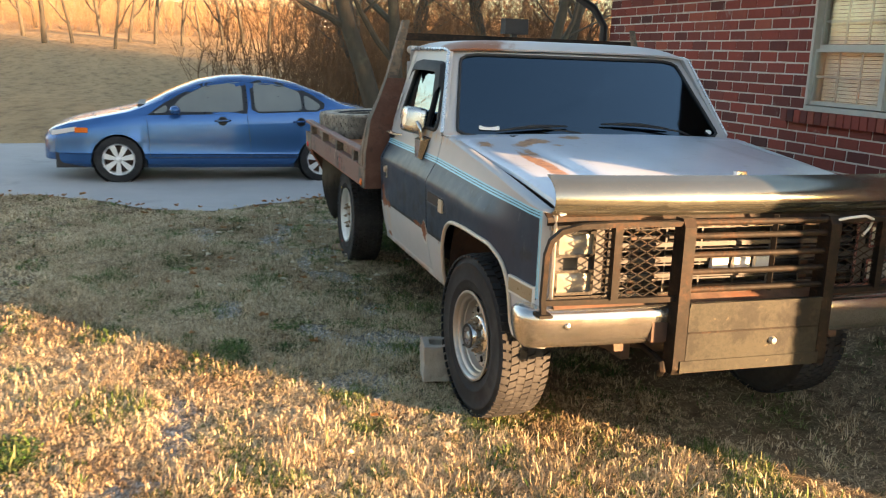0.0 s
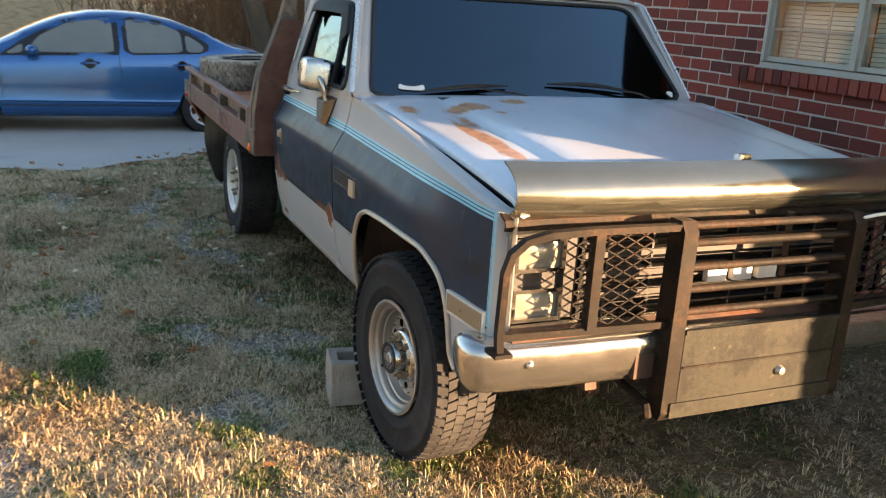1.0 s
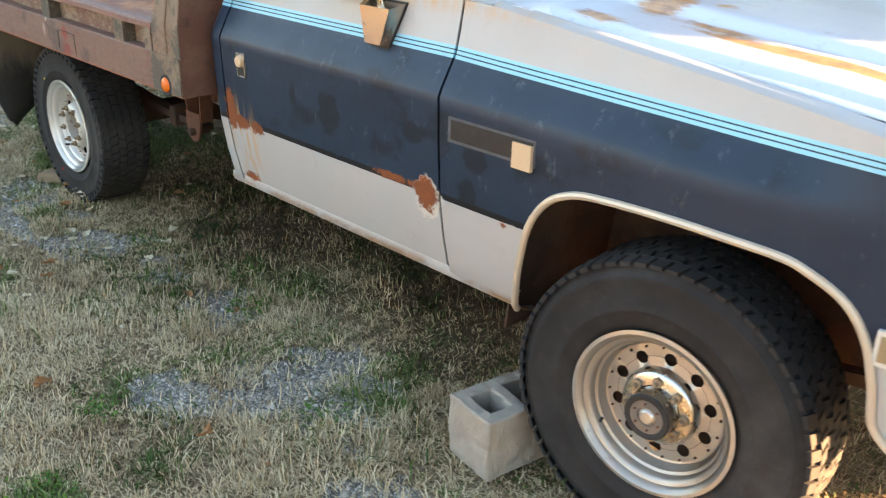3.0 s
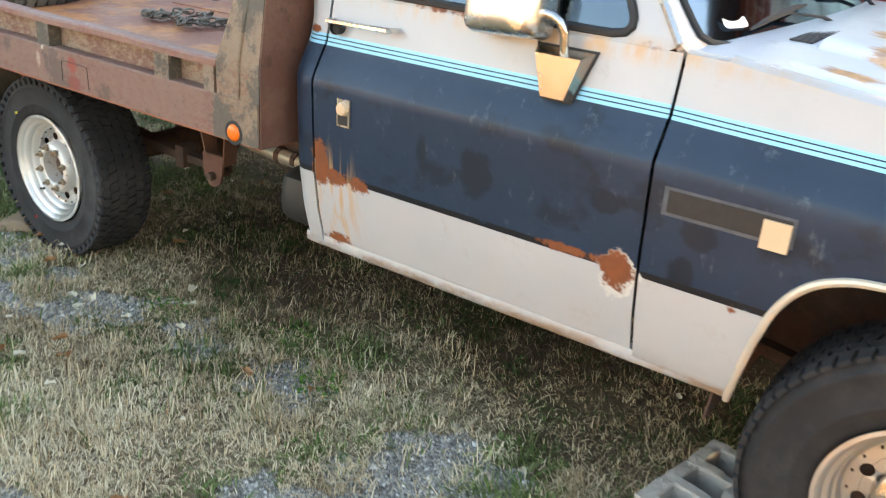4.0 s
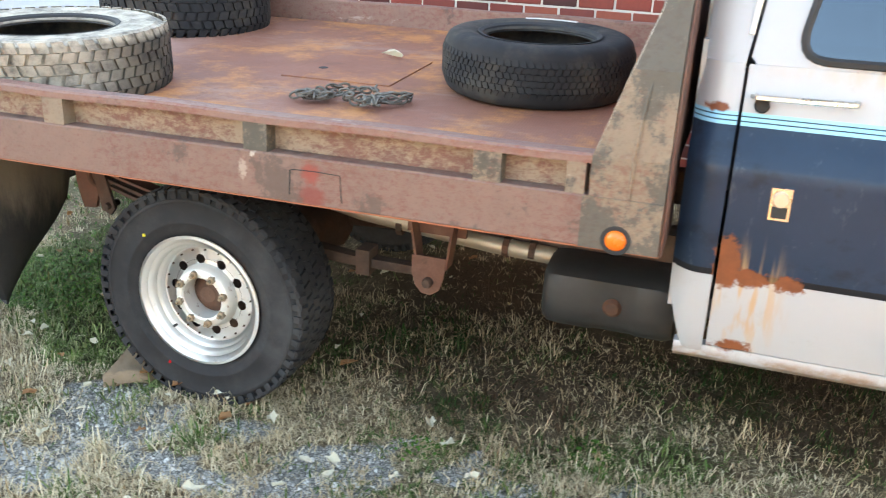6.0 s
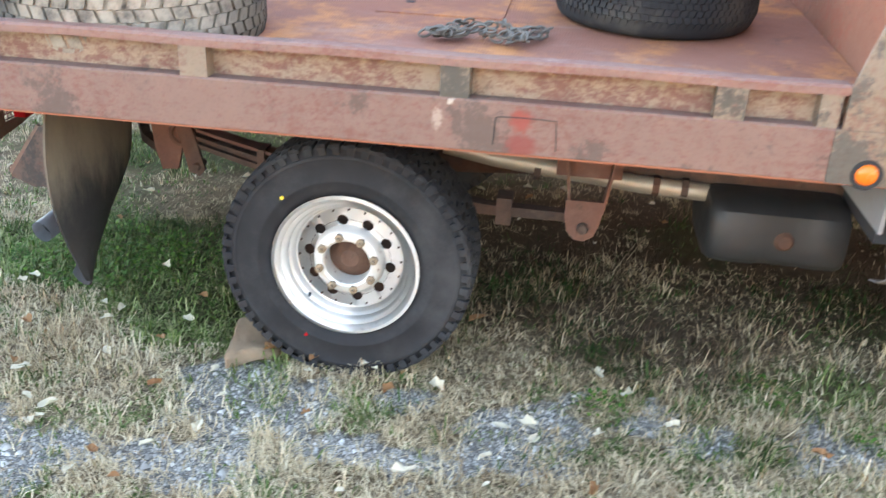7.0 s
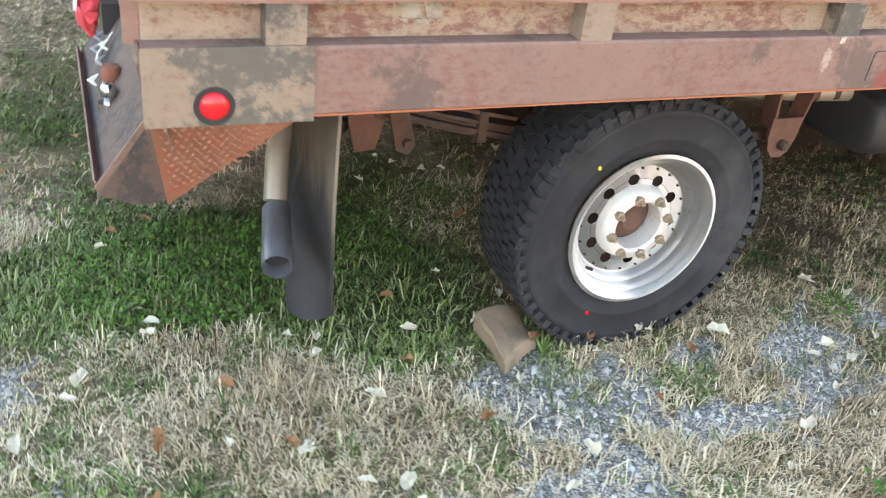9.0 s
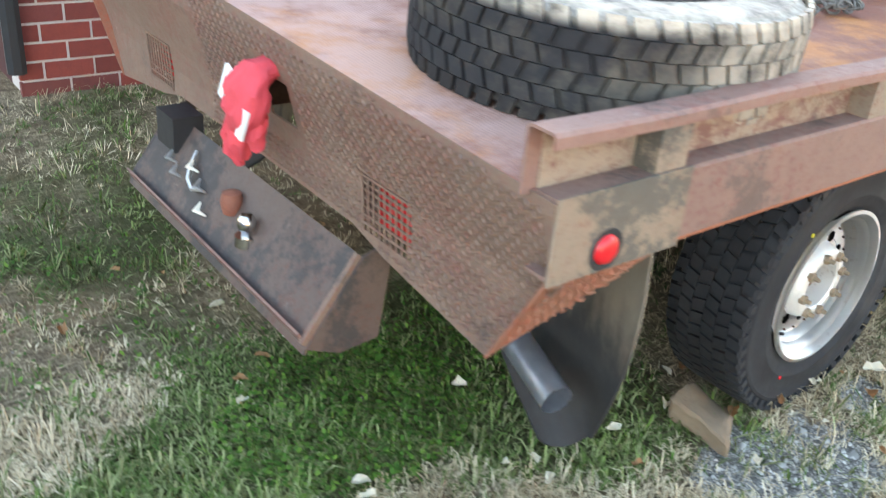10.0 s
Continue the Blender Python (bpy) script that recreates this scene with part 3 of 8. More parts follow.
def tube(bm, pts, r, n=8, closed=False, flat=1.0, cap=True):
    """A swept tube. r: one radius or one per point; flat: squeezes the second axis."""
    pts = [Vector(p) for p in pts]
    rs = r if isinstance(r, (list, tuple)) else [r] * len(pts)
    rings, up = [], None
    for i, p in enumerate(pts):
        a, b = pts[i - 1] if (i or closed) else p, pts[(i + 1) % len(pts)] if (i + 1 < len(pts) or closed) else p
        d = (b - a).normalized()
        if up is None:
            up = d.orthogonal().normalized() if abs(d.z) > 0.95 else Vector((0, 0, 1))
        side = d.cross(up).normalized()
        up = side.cross(d).normalized()
        rings.append([bm.verts.new(p + rs[i] * (math.cos(t) * side + flat * math.sin(t) * up)) for t in (math.tau * (k + 0.5) / n for k in range(n))])
    for i in range(len(rings) - (0 if closed else 1)):
        q, w = rings[i], rings[(i + 1) % len(rings)]
        for k in range(n):
            bm.faces.new((q[k], q[(k + 1) % n], w[(k + 1) % n], w[k]))
    if cap and not closed:
        bm.faces.new(rings[0][::-1])
        bm.faces.new(rings[-1])
    return bm


def tubed(pts, r, n=8, **k):
    return tube(B(), pts, r, n, **k)


def grid(bm, rows, wrap=False, closed=False):
    """Faces between rows of points; rows share a length. Faces with no area are left out."""
    vs = [[bm.verts.new(p) for p in row] for row in rows]
    for i in range(len(vs) - (0 if closed else 1)):
        a, b = vs[i], vs[(i + 1) % len(vs)]
        for k in range(len(a) - (0 if wrap else 1)):
            q = [a[k], a[(k + 1) % len(a)], b[(k + 1) % len(a)], b[k]]
            if (q[0].co - q[2].co).cross(q[1].co - q[3].co).length > 1e-9:
                bm.faces.new(q)
    return vs


def sheet(rows, thick=0.0, **k):
    bm = B()
    grid(bm, rows, **k)
    if thick:
        bmesh.ops.remove_doubles(bm, verts=bm.verts, dist=1e-5)
        bmesh.ops.recalc_face_normals(bm, faces=bm.faces)
        bmesh.ops.solidify(bm, geom=bm.faces, thickness=thick)
    return bm


def prism(bm, pts, way):
    """A flat outline pushed along way."""
    a, way = [bm.verts.new(p) for p in pts], Vector(way)
    b = [bm.verts.new(v.co + way) for v in a]
    bm.faces.new(a[::-1])
    bm.faces.new(b)
    for i in range(len(a)):
        j = (i + 1) % len(a)
        bm.faces.new((a[i], a[j], b[j], b[i]))
    return bm


def lathe(bm, profile, n=48, axis="y", at=(0, 0, 0), full=False):
    """Turns (radius, offset) pairs round an axis."""
    at, rows = Vector(at), []
    for k in range(n):
        c, s = math.cos(math.tau * k / n), math.sin(math.tau * k / n)
        rows.append([at + Vector({"y": (r * c, o, r * s), "z": (r * c, r * s, o), "x": (o, r * c, r * s)}[axis]) for r, o in profile])
    grid(bm, rows, closed=True, wrap=full)
    return bm


def rounded(pts, r=0.05, n=4):
    """A 2D outline with its corners rounded."""
    out = []
    for i, p in enumerate(pts):
        p, a, b = Vector(p), Vector(pts[i - 1]), Vector(pts[(i + 1) % len(pts)])
        u, w = (a - p), (b - p)
        k = min(r, u.length * 0.45, w.length * 0.45)
        s, e = p + u.normalized() * k, p + w.normalized() * k
        for j in range(n + 1):
            t = j / n
            out.append((1 - t) ** 2 * s + 2 * t * (1 - t) * p + t * t * e)
    return out


def radial(pts, centre, n):
    """Where n rays from the centre meet a convex outline."""
    c, out = Vector(centre), []
    for k in range(n):
        d = Vector((math.cos(math.tau * k / n), math.sin(math.tau * k / n)))
        for i in range(len(pts)):
            a, b = Vector(pts[i]) - c, Vector(pts[(i + 1) % len(pts)]) - c
            e = b - a
            den = d.x * e.y - d.y * e.x
            if abs(den) < 1e-12:
                continue
            t, s = (a.x * e.y - a.y * e.x) / den, (a.x * d.y - a.y * d.x) / den
            if t > 0 and -1e-9 <= s <= 1 + 1e-9:
                out.append(c + d * t)
                break
    return out


def lerp(a, b, t):
    return a + (b - a) * t


def table(x, pairs):
    return float(np.interp(x, [p[0] for p in pairs], [p[1] for p in pairs]))


def smooth01(t):
    t = np.clip(t, 0, 1)
    return t * t * (3 - 2 * t)


# ---- ground, driveway and field ----
def ground_z(x, y):
    x, y = np.asarray(x, float), np.asarray(y, float)
    z = -0.12 * smooth01((-4.4 - x) / 4.0) + 0.16 * smooth01((y - 2.0) / 1.0) * smooth01((x + 6.5) / 1.5)
    z = z + 0.012 * np.sin(1.7 * x + 0.6 * y) * np.sin(1.3 * y - 0.5 * x) * smooth01((np.hypot(x + 1.5, y - 1) - 0.3) / 3)
    far = np.maximum(-x - 35, 0)
    z = z + 0.056 * np.minimum(far, 260) + 0.30 * np.sin(x / 17 + y / 23) * smooth01((-x - 22) / 25)
    return z


def soft_noise(x, y, seed, scale):
    """A cheap smooth noise in -1..1."""
    rs = np.random.RandomState(seed)
    out = 0
    for k in range(5):
        a, f, p = rs.uniform(0, math.tau), scale * 1.7**k, rs.uniform(0, math.tau, 2)
        u, v = x * np.cos(a) + y * np.sin(a), -x * np.sin(a) + y * np.cos(a)
        out = out + 0.6**k * np.sin(f * u + p[0] + 0.7 * np.sin(f * 0.6 * v)) * np.sin(f * v + p[1])
    return out / 1.6


GRAVEL = [(-3.92, -0.33, 0.30, 0.10), (-3.2, -0.22, 0.30, 0.10), (-4.18, -0.36, 0.36, 0.20), (-3.66, -0.35, 0.34, 0.15), (-3.66, -0.02, 0.24, 0.28), (-2.81, -0.09, 0.36, 0.25), (-2.30, 0.09, 0.18, 0.16), (-3.12, 0.04, 0.18, 0.12), (-1.13, -0.06, 0.38, 0.34), (-1.82, 0.06, 0.26, 0.20),
          (-1.45, -0.38, 0.20, 0.14), (-3.54, -0.02, 0.26, 0.20), (-4.5, -0.95, 0.5, 0.20), (-0.5, -0.33, 0.26, 0.22), (-0.1, -1.25, 0.55, 0.10), (-4.75, -0.2, 0.3, 0.2), (0.6, -1.5, 0.3, 0.12), (-2.0, -0.9, 0.3, 0.15), (-5.3, 0.3, 0.4, 0.3)]


def gravel_at(x, y):
    """Where gravel shows through the lawn: patches along the old track."""
    lane = 0 * x
    for cx, cy, rx, ry in GRAVEL:
        lane = np.maximum(lane, np.exp(-(((x - cx) / rx) ** 2 + ((y - cy) / ry) ** 2)))
    return smooth01((lane + 0.34 * soft_noise(x, y, 3, 6.5) + 0.30 * soft_noise(x, y, 4, 24) - 0.32) / 0.50)


def green_at(x, y):
    g = 1.2 * np.exp(-(((x + 4.35) / 0.72) ** 2 + ((y - 0.85) / 0.34) ** 2))
    g = np.maximum(g, 0.62 * np.exp(-(((x + 4.6) / 1.3) ** 2 + ((y - 2.3) / 0.7) ** 2)))
    g = np.maximum(g, 0.95 * np.exp(-(((x + 3.85) / 0.5) ** 2 + ((y - 1.05) / 0.45) ** 2)))
    g = np.maximum(g, 1.1 * np.exp(-(((x + 3.95) / 0.42) ** 2 + ((y - 0.75) / 0.55) ** 2)))
    g = np.maximum(g, 0.6 * np.exp(-(((x + 1.75) / 0.25) ** 2 + ((y - 0.36) / 0.22) ** 2)))
    g = np.maximum(g, 0.9 * np.exp(-(((x - 0.06) / 0.26) ** 2 + ((y + 1.9) / 0.14) ** 2)))
    g = np.maximum(g, 0.6 * np.exp(-(((x + 1.16) / 0.26) ** 2 + ((y + 0.94) / 0.16) ** 2)))
    g = np.maximum(g, 0.9 * np.exp(-(((x - 1.7) / 0.25) ** 2 + ((y + 2.0) / 0.2) ** 2)))
    return np.clip(smooth01((g + 0.35 * soft_noise(x, y, 7, 3.1) - 0.28) / 0.45) + 0.45 * smooth01((soft_noise(x, y, 9, 5.0) - 0.15) / 0.5) * smooth01((y + 3.2) / 1.6), 0, 1)


def shaded_litter_at(x, y):
    """Brown litter under the truck, with the shade there put into its colour."""
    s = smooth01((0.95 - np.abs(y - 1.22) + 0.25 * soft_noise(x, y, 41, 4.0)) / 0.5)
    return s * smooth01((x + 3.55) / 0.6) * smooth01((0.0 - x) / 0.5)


def drive_edge(y):
    """The driveway's ragged near edge."""
    return -7.55 + 1.75 * np.exp(-(((y + 0.9) / 1.15) ** 2)) + 0.10 * np.sin(3.1 * y) + 0.06 * np.sin(7.7 * y + 1)


def from_arrays(name, co, faces, material, attrs=(), loops=4):
    me = bpy.data.meshes.new(name)
    me.vertices.add(len(co))
    me.vertices.foreach_set("co", np.asarray(co, np.float32).ravel())
    me.loops.add(faces.size)
    me.loops.foreach_set("vertex_index", faces.astype(np.int32).ravel())
    me.polygons.add(len(faces))
    me.polygons.foreach_set("loop_start", np.arange(0, faces.size, loops, dtype=np.int32))
    me.polygons.foreach_set("loop_total", np.full(len(faces), loops, np.int32))
    for key, v in attrs:
        me.attributes.new(key, "FLOAT", "POINT").data.foreach_set("value", np.asarray(v, np.float32))
    me.update(calc_edges=True)
    me.validate()
    me.materials.append(material)
    return new(name, me)


def net(xs, ys):
    X, Y = np.meshgrid(xs, ys, indexing="ij")
    nx, ny = X.shape
    i = np.arange(nx * ny).reshape(nx, ny)
    return X.ravel(), Y.ravel(), np.stack([i[:-1, :-1], i[1:, :-1], i[1:, 1:], i[:-1, 1:]], -1).reshape(-1, 4)


def make_ground():
    far = np.geomspace(0.1, 2500, 70)
    X, Y, f = net(np.r_[(-6.5 - far)[::-1], np.arange(-6.5, 4.01, 0.05), 4.0 + far], np.r_[(-3.8 - far)[::-1], np.arange(-3.8, 3.4, 0.05), 3.4 + far])
    field = smooth01((-X - 8.2) / 2.0)
    g = from_arrays("ground", np.c_[X, Y, ground_z(X, Y) - 0.02 * (gravel_at(X, Y) > 0.5)], f, M["ground"], (("gravel", gravel_at(X, Y)), ("green", green_at(X, Y) * 0.8), ("field", field), ("bare", 0.95 * shaded_litter_at(X, Y))))
    g.data.shade_smooth()
    tagged(g, "lawn of dead straw-coloured grass running out to fields", "ground", kind="structure")
    ys = np.arange(-14, 17, 0.12)
    rows = np.array([[lerp(drive_edge(y), -13.6 + 0.15 * math.sin(y), t) for t in np.linspace(0, 1, 40)] for y in ys])
    Yd = np.repeat(ys[:, None], 40, 1)
    n, m = rows.shape
    i = np.arange(n * m).reshape(n, m)
    d = from_arrays("driveway", np.c_[rows.ravel(), Yd.ravel(), ground_z(rows, Yd).ravel() + 0.012], np.stack([i[:-1, :-1], i[:-1, 1:], i[1:, 1:], i[1:, :-1]], -1).reshape(-1, 4), M["drive"])
    tagged(d, "worn grey asphalt driveway with a ragged grassy edge", "driveway", kind="structure")


make_ground()


# ---- the brick house ----
WALL_Y, WEST, EAST = 3.10, -4.62, 2.92
COURSE, BRICK, JOINT = 0.080, 0.210, 0.011
WIN = (-1.53, -0.12, 1.445, 2.26)


def make_house():
    bm = B()
    back = WALL_Y + 0.005
    for x0, x1, z0, z1 in ((WEST + 0.012, WIN[0], 0.0, 2.62), (WIN[1], EAST - 0.012, 0.0, 2.62), (WIN[0], WIN[1], 0.0, WIN[2]), (WIN[0], WIN[1], WIN[3], 2.62)):
        box(bm, x0, x1, back, back + 0.2, z0, z1)
    south = part("wall_south", bm, M["mortar"])
    tagged(south, "dark red brick wall with pale mortar joints", "wall", kind="structure")
    bm = B()
    box(bm, WEST + 0.01, WEST + 0.2, back + 0.2, 12.0, 0, 2.62)
    tagged(part("wall_west", bm, M["brick"]), "plain red brick end wall", "wall", kind="structure")
    tagged(part("wall_east", boxed(EAST - 0.2, EAST - 0.01, back + 0.2, 12.0, 0, 2.62), M["brick"]), "plain red brick end wall", "wall", kind="structure")
    tagged(part("wall_north", boxed(WEST, EAST, 12.0, 12.2, 0, 2.62), M["brick"]), "plain red brick back wall", "wall", kind="structure")
    tagged(part("ceiling", boxed(WEST + 0.2, EAST - 0.2, back + 0.2, 12.0, 2.5, 2.6), M["white"]), "plain white ceiling", "ceiling", kind="structure")
    tagged(part("foundation", boxed(WEST - 0.03, EAST + 0.03, WALL_Y - 0.035, WALL_Y + 0.1, -0.1, 0.150), M["concrete"], bevel=0.01), "pale concrete foundation strip under brick wall", "foundation", kind="structure")
    # hip roof with eaves
    bm = B()
    o, zr = 0.45, 4.3
    e = [bm.verts.new(p) for p in ((WEST - o, WALL_Y - o, 2.62), (EAST + 0.05, WALL_Y - o, 2.62), (EAST + 0.05, 12.2 + o, 2.62), (WEST - o, 12.2 + o, 2.62))]
    mid = (WALL_Y + 12.2) / 2
    r = [bm.verts.new(p) for p in ((WEST + 3.2, mid, zr), (EAST - 3.2, mid, zr))]
    for q in ((e[0], e[1], r[1], r[0]), (e[1], e[2], r[1]), (e[2], e[3], r[0], r[1]), (e[3], e[0], r[0]), e[::-1]):
        bm.faces.new(q)
    tagged(part("roof", bm, M["shingle"]), "low shingled hip roof of the house", "roof", kind="structure")
    # window: two sash units side by side
    win = part("window_1", boxed(WIN[0] - 0.002, WIN[1] + 0.002, WALL_Y - 0.004, WALL_Y + 0.04, WIN[2] - 0.03, WIN[2] + 0.004), M["chalky"])
    tagged(win, "white double sash window with grids and cream blinds", "window", kind="structure")
    xm = (WIN[0] + WIN[1]) / 2
    bm = B()
    for x0, x1 in ((WIN[0], WIN[0] + 0.016), (xm - 0.02, xm + 0.02), (WIN[1] - 0.016, WIN[1])):
        box(bm, x0, x1, WALL_Y + 0.005, WALL_Y + 0.11, WIN[2] + 0.012, WIN[3] - 0.05)
    box(bm, WIN[0], WIN[1], WALL_Y + 0.005, WALL_Y + 0.11, WIN[3] - 0.05, WIN[3])
    part("window_frame", bm, M["chalky"], win, "chalky white frame", bevel=0.004)
    zm = 1.845
    for a, b in ((WIN[0] + 0.016, xm - 0.02), (xm + 0.02, WIN[1] - 0.016)):
        for z0, z1, y in ((WIN[2] + 0.012, zm, 0.03), (zm, WIN[3] - 0.05, 0.06)):
            bm = B()
            for q in ((a, a + 0.016, z0, z1), (b - 0.016, b, z0, z1), (a + 0.016, b - 0.016, z0, z0 + 0.028), (a + 0.016, b - 0.016, z1 - 0.022, z1)):
                box(bm, q[0], q[1], WALL_Y + y, WALL_Y + y + 0.028, q[2], q[3])
            part("sash", bm, M["chalky"], win, bevel=0.003)
            bm = B()
            for k in (1, 2):
                xx = lerp(a + 0.016, b - 0.016, k / 3)
                box(bm, xx - 0.008, xx + 0.008, WALL_Y + y + 0.016, WALL_Y + y + 0.024, z0 + 0.028, z1 - 0.022)
            zz = lerp(z0 + 0.028, z1 - 0.022, 0.5)
            box(bm, a + 0.016, b - 0.016, WALL_Y + y + 0.015, WALL_Y + y + 0.025, zz - 0.008, zz + 0.008)
            part("grid", bm, M["chalky"], win, "thin white glazing grid")
            p = part("pane", boxed(a + 0.016, b - 0.016, WALL_Y + y + 0.010, WALL_Y + y + 0.014, z0 + 0.028, z1 - 0.022), M["pane"], win)
            p.visible_shadow = False
        bm = B()
        for k in range(30):
            z = WIN[2] + 0.03 + k * 0.026
            tilt = pose((a + b) / 2, WALL_Y + 0.125, z, 70)
            box(bm, -(b - a) / 2, (b - a) / 2, -0.012, 0.012, -0.0008, 0.0008, m=tilt)
        bl = part("window_blind", bm, M["blind"])
        tagged(bl, "cream slatted blind, half open, behind the sash window", "blind", "blinds in the window")
    # a dark room behind
    tagged(part("room_wall", boxed(WIN[0] - 0.4, WIN[1] + 0.4, 5.4, 5.5, 0.2, 2.5), M["wall"]), "plain pale inner wall behind the window", "wall", kind="structure")
    # downspout at the corner
    ds = part("downspout", tubed([(WEST - 0.30, WALL_Y - 0.42, 2.60), (WEST - 0.27, WALL_Y - 0.40, 2.42), (WEST - 0.10, WALL_Y - 0.14, 2.22), (WEST - 0.02, WALL_Y - 0.06, 2.05), (WEST - 0.02, WALL_Y - 0.05, 0.28)], 0.04, 8), M["black"], None, smooth=True)
    tagged(ds, "dark metal downspout elbow on the house corner", "downspout")
    return south


WALL = make_house()


# ---- trees ----
def branch(bm, twigs, p, d, length, r, depth, rnd, sides):
    """A wandering limb that splits; the thinnest go into twigs."""
    n = 5 if depth > 2 else 3
    pts, rs = [p.copy()], [r]
    for k in range(n):
        d = (d + Vector((rnd.gauss(0, 1), rnd.gauss(0, 1), rnd.gauss(0.15, 0.7))) * (0.13 if depth < 5 else 0.05)).normalized()
        p = p + d * (length / n)
        pts.append(p.copy())
        rs.append(r * (1 - 0.45 * (k + 1) / n))
    tube(twigs if depth <= 1 else bm, pts, rs, sides, cap=False)
    if depth == 0:
        return
    for k in range(rnd.choice((2, 3, 3)) + (1 if depth <= 2 else 0)):
        i = rnd.randint(max(1, n - 3), n)
        turn = Vector((rnd.gauss(0, 1), rnd.gauss(0, 1), rnd.gauss(0.15, 0.5))).normalized()
        branch(bm, twigs, pts[i], (d * 0.75 + turn * 0.72).normalized(), length * rnd.uniform(0.55, 0.82), rs[i] * rnd.uniform(0.5, 0.72), depth - 1, rnd, max(3, sides - 2))


def bare_tree(seed, height, r, lean=(0, 0), depth=5, fork=0):
    rnd = random.Random(seed)
    t = thing("bare_tree", (0, 0, 0), "leafless deciduous tree with grey-brown bark and fine twigs", "tree", "bare trees")
    bm, tw = B(), B()
    base = Vector((0, 0, -0.25))
    for k in range(1 + fork):
        d = Vector((lean[0] + rnd.gauss(0, 0.06) + 0.14 * k, lean[1] + rnd.gauss(0, 0.06) + 0.30 * k, 1)).normalized()
        branch(bm, tw, base + Vector((0.1 * k, 0.34 * k, 0)), d, height * 0.42, r * (1 - 0.3 * k), depth, rnd, 9)
    part("trunk", bm, M["bark"], t, smooth=True)
    part("crown", tw, M["twig"], t, "bare brown twigs")
    return t


def thicket(seed, n, spread, h, material="brush", stout=1.0):
    """Scrub: many thin leaning stems with side twigs."""
    rnd, bm = random.Random(seed), B()
    for k in range(n):
        p = Vector((rnd.uniform(-spread[0], spread[0]), rnd.uniform(-spread[1], spread[1]), -0.1))
        d = Vector((rnd.gauss(0, 0.2), rnd.gauss(0, 0.25), 1)).normalized()
        length, r = h * rnd.uniform(0.35, 1.0), rnd.uniform(0.006, 0.022) * stout
        pts, rs = [p.copy()], [r]
        for i in range(4):
            d = (d + Vector((rnd.gauss(0, 0.14), rnd.gauss(0, 0.14), 0))).normalized()
            p = p + d * length / 4
            pts.append(p.copy())
            rs.append(r * (1 - 0.2 * (i + 1)))
            for s in range(3):
                q = (d * 0.6 + Vector((rnd.gauss(0, 0.6), rnd.gauss(0, 0.6), rnd.gauss(0.1, 0.4)))).normalized()
                tube(bm, [p, p + q * length * 0.14, p + q * length * 0.26 + Vector((0, 0, 0.06))], [r * 0.5, r * 0.35, r * 0.12], 3, cap=False)
        tube(bm, pts, rs, 4, cap=False)
    ob = part("thicket", bm, M[material])
    return tagged(ob, "tangle of dry leafless brush at the field edge", "brush", "brush", "stuff")


def stand(ob, x, y, turn=0, s=1.0):
    ob.matrix_world = pose(x, y, float(ground_z(x, y)), 0, 0, turn) @ Matrix.Diagonal((s, s, s, 1))
    return ob


def sown(ob, spots):
    """Stands the first, then copies of it."""
    stand(ob, *spots[0])
    for x, y, turn, s in spots[1:]:
        c = copy_thing(ob, pose(x, y, float(ground_z(x, y)), 0, 0, turn))
        c.scale = (s, s, s)


sown(bare_tree(11, 11, 0.26, (0, -0.33), 5, 1), [(-17.5, 3.75, 0, 1.0)])
sown(bare_tree(23, 10, 0.20, (0, 0.18), 5), [(-19.5, 8.6, 0, 1.0), (-24, 4.3, 130, 0.8), (-20.5, 9.6, 70, 0.9), (-26, 9.6, 200, 1.1), (-27, 6.5, 20, 1.0), (-28, 14, 260, 1.0)])
sown(bare_tree(37, 12, 0.17, (0, 0.02), 5), [(-63, -14.4, 10, 0.8), (-67, -11.2, 100, 0.9), (-61, -7.4, 70, 0.7), (-65, -4.0, 215, 0.9), (-63, -0.4, 160, 0.8), (-62, 0.9, 20, 0.6), (-68, 4.2, 77, 1.0), (-60, 5.3, 300, 0.8), (-80, -12, 60, 1.0), (-82, -3, 170, 1.0), (-78, 3.4, 240, 1.0), (-62, -16, 0, 1.0), (-64, -12.6, 80, 0.8), (-66, -22, 200, 0.9), (-60, -9.0, 140, 1.1), (-70, -6.2, 30, 0.9), (-64, -2.2, 300, 1.0), (-72, -27, 250, 1.0), (-58, -4.6, 190, 0.7), (-66, 2.6, 20, 0.9), (-95, -30, 60, 1.2),
     (-100, -18, 160, 1.2), (-92, -8, 220, 1.1), (-98, 4, 15, 1.2), (-90, 12, 75, 1.2), (-96, -42, 310, 1.2), (-60, 9, 45, 1.0), (-62, 16, 95, 1.0), (-70, 24, 95, 1.1)])
sown(thicket(5, 120, (1.6, 3.2), 4.2), [(-22.5, 5.0, 180, 1.0), (-24, 9.6, 20, 1.15), (-26, 13.5, 200, 1.2), (-31, 8, 0, 1.4), (-34, 15, 0, 1.6), (-23.5, 3.2, 0, 0.5), (-28, 5.5, 60, 1.3), (-30, 11.5, 140, 1.5), (-36, 9, 250, 1.8), (-38, 4.5, 30, 1.6), (-40, 17, 110, 2.0)])
# trees beyond the house, whose shade streaks the field
sown(bare_tree(61, 11, 0.24, (0.04, 0.0), 5), [(-12, 27, 0, 1.0), (-4, 30, 120, 1.0), (4, 27, 60, 1.1), (10, 30, 200, 1.0), (15, 29, 20, 1.1)])
sown(thicket(25, 330, (3, 7), 6.0, "brush", 3.0), [(-3, 28, 90, 2.2), (6, 31, 90, 2.2)])
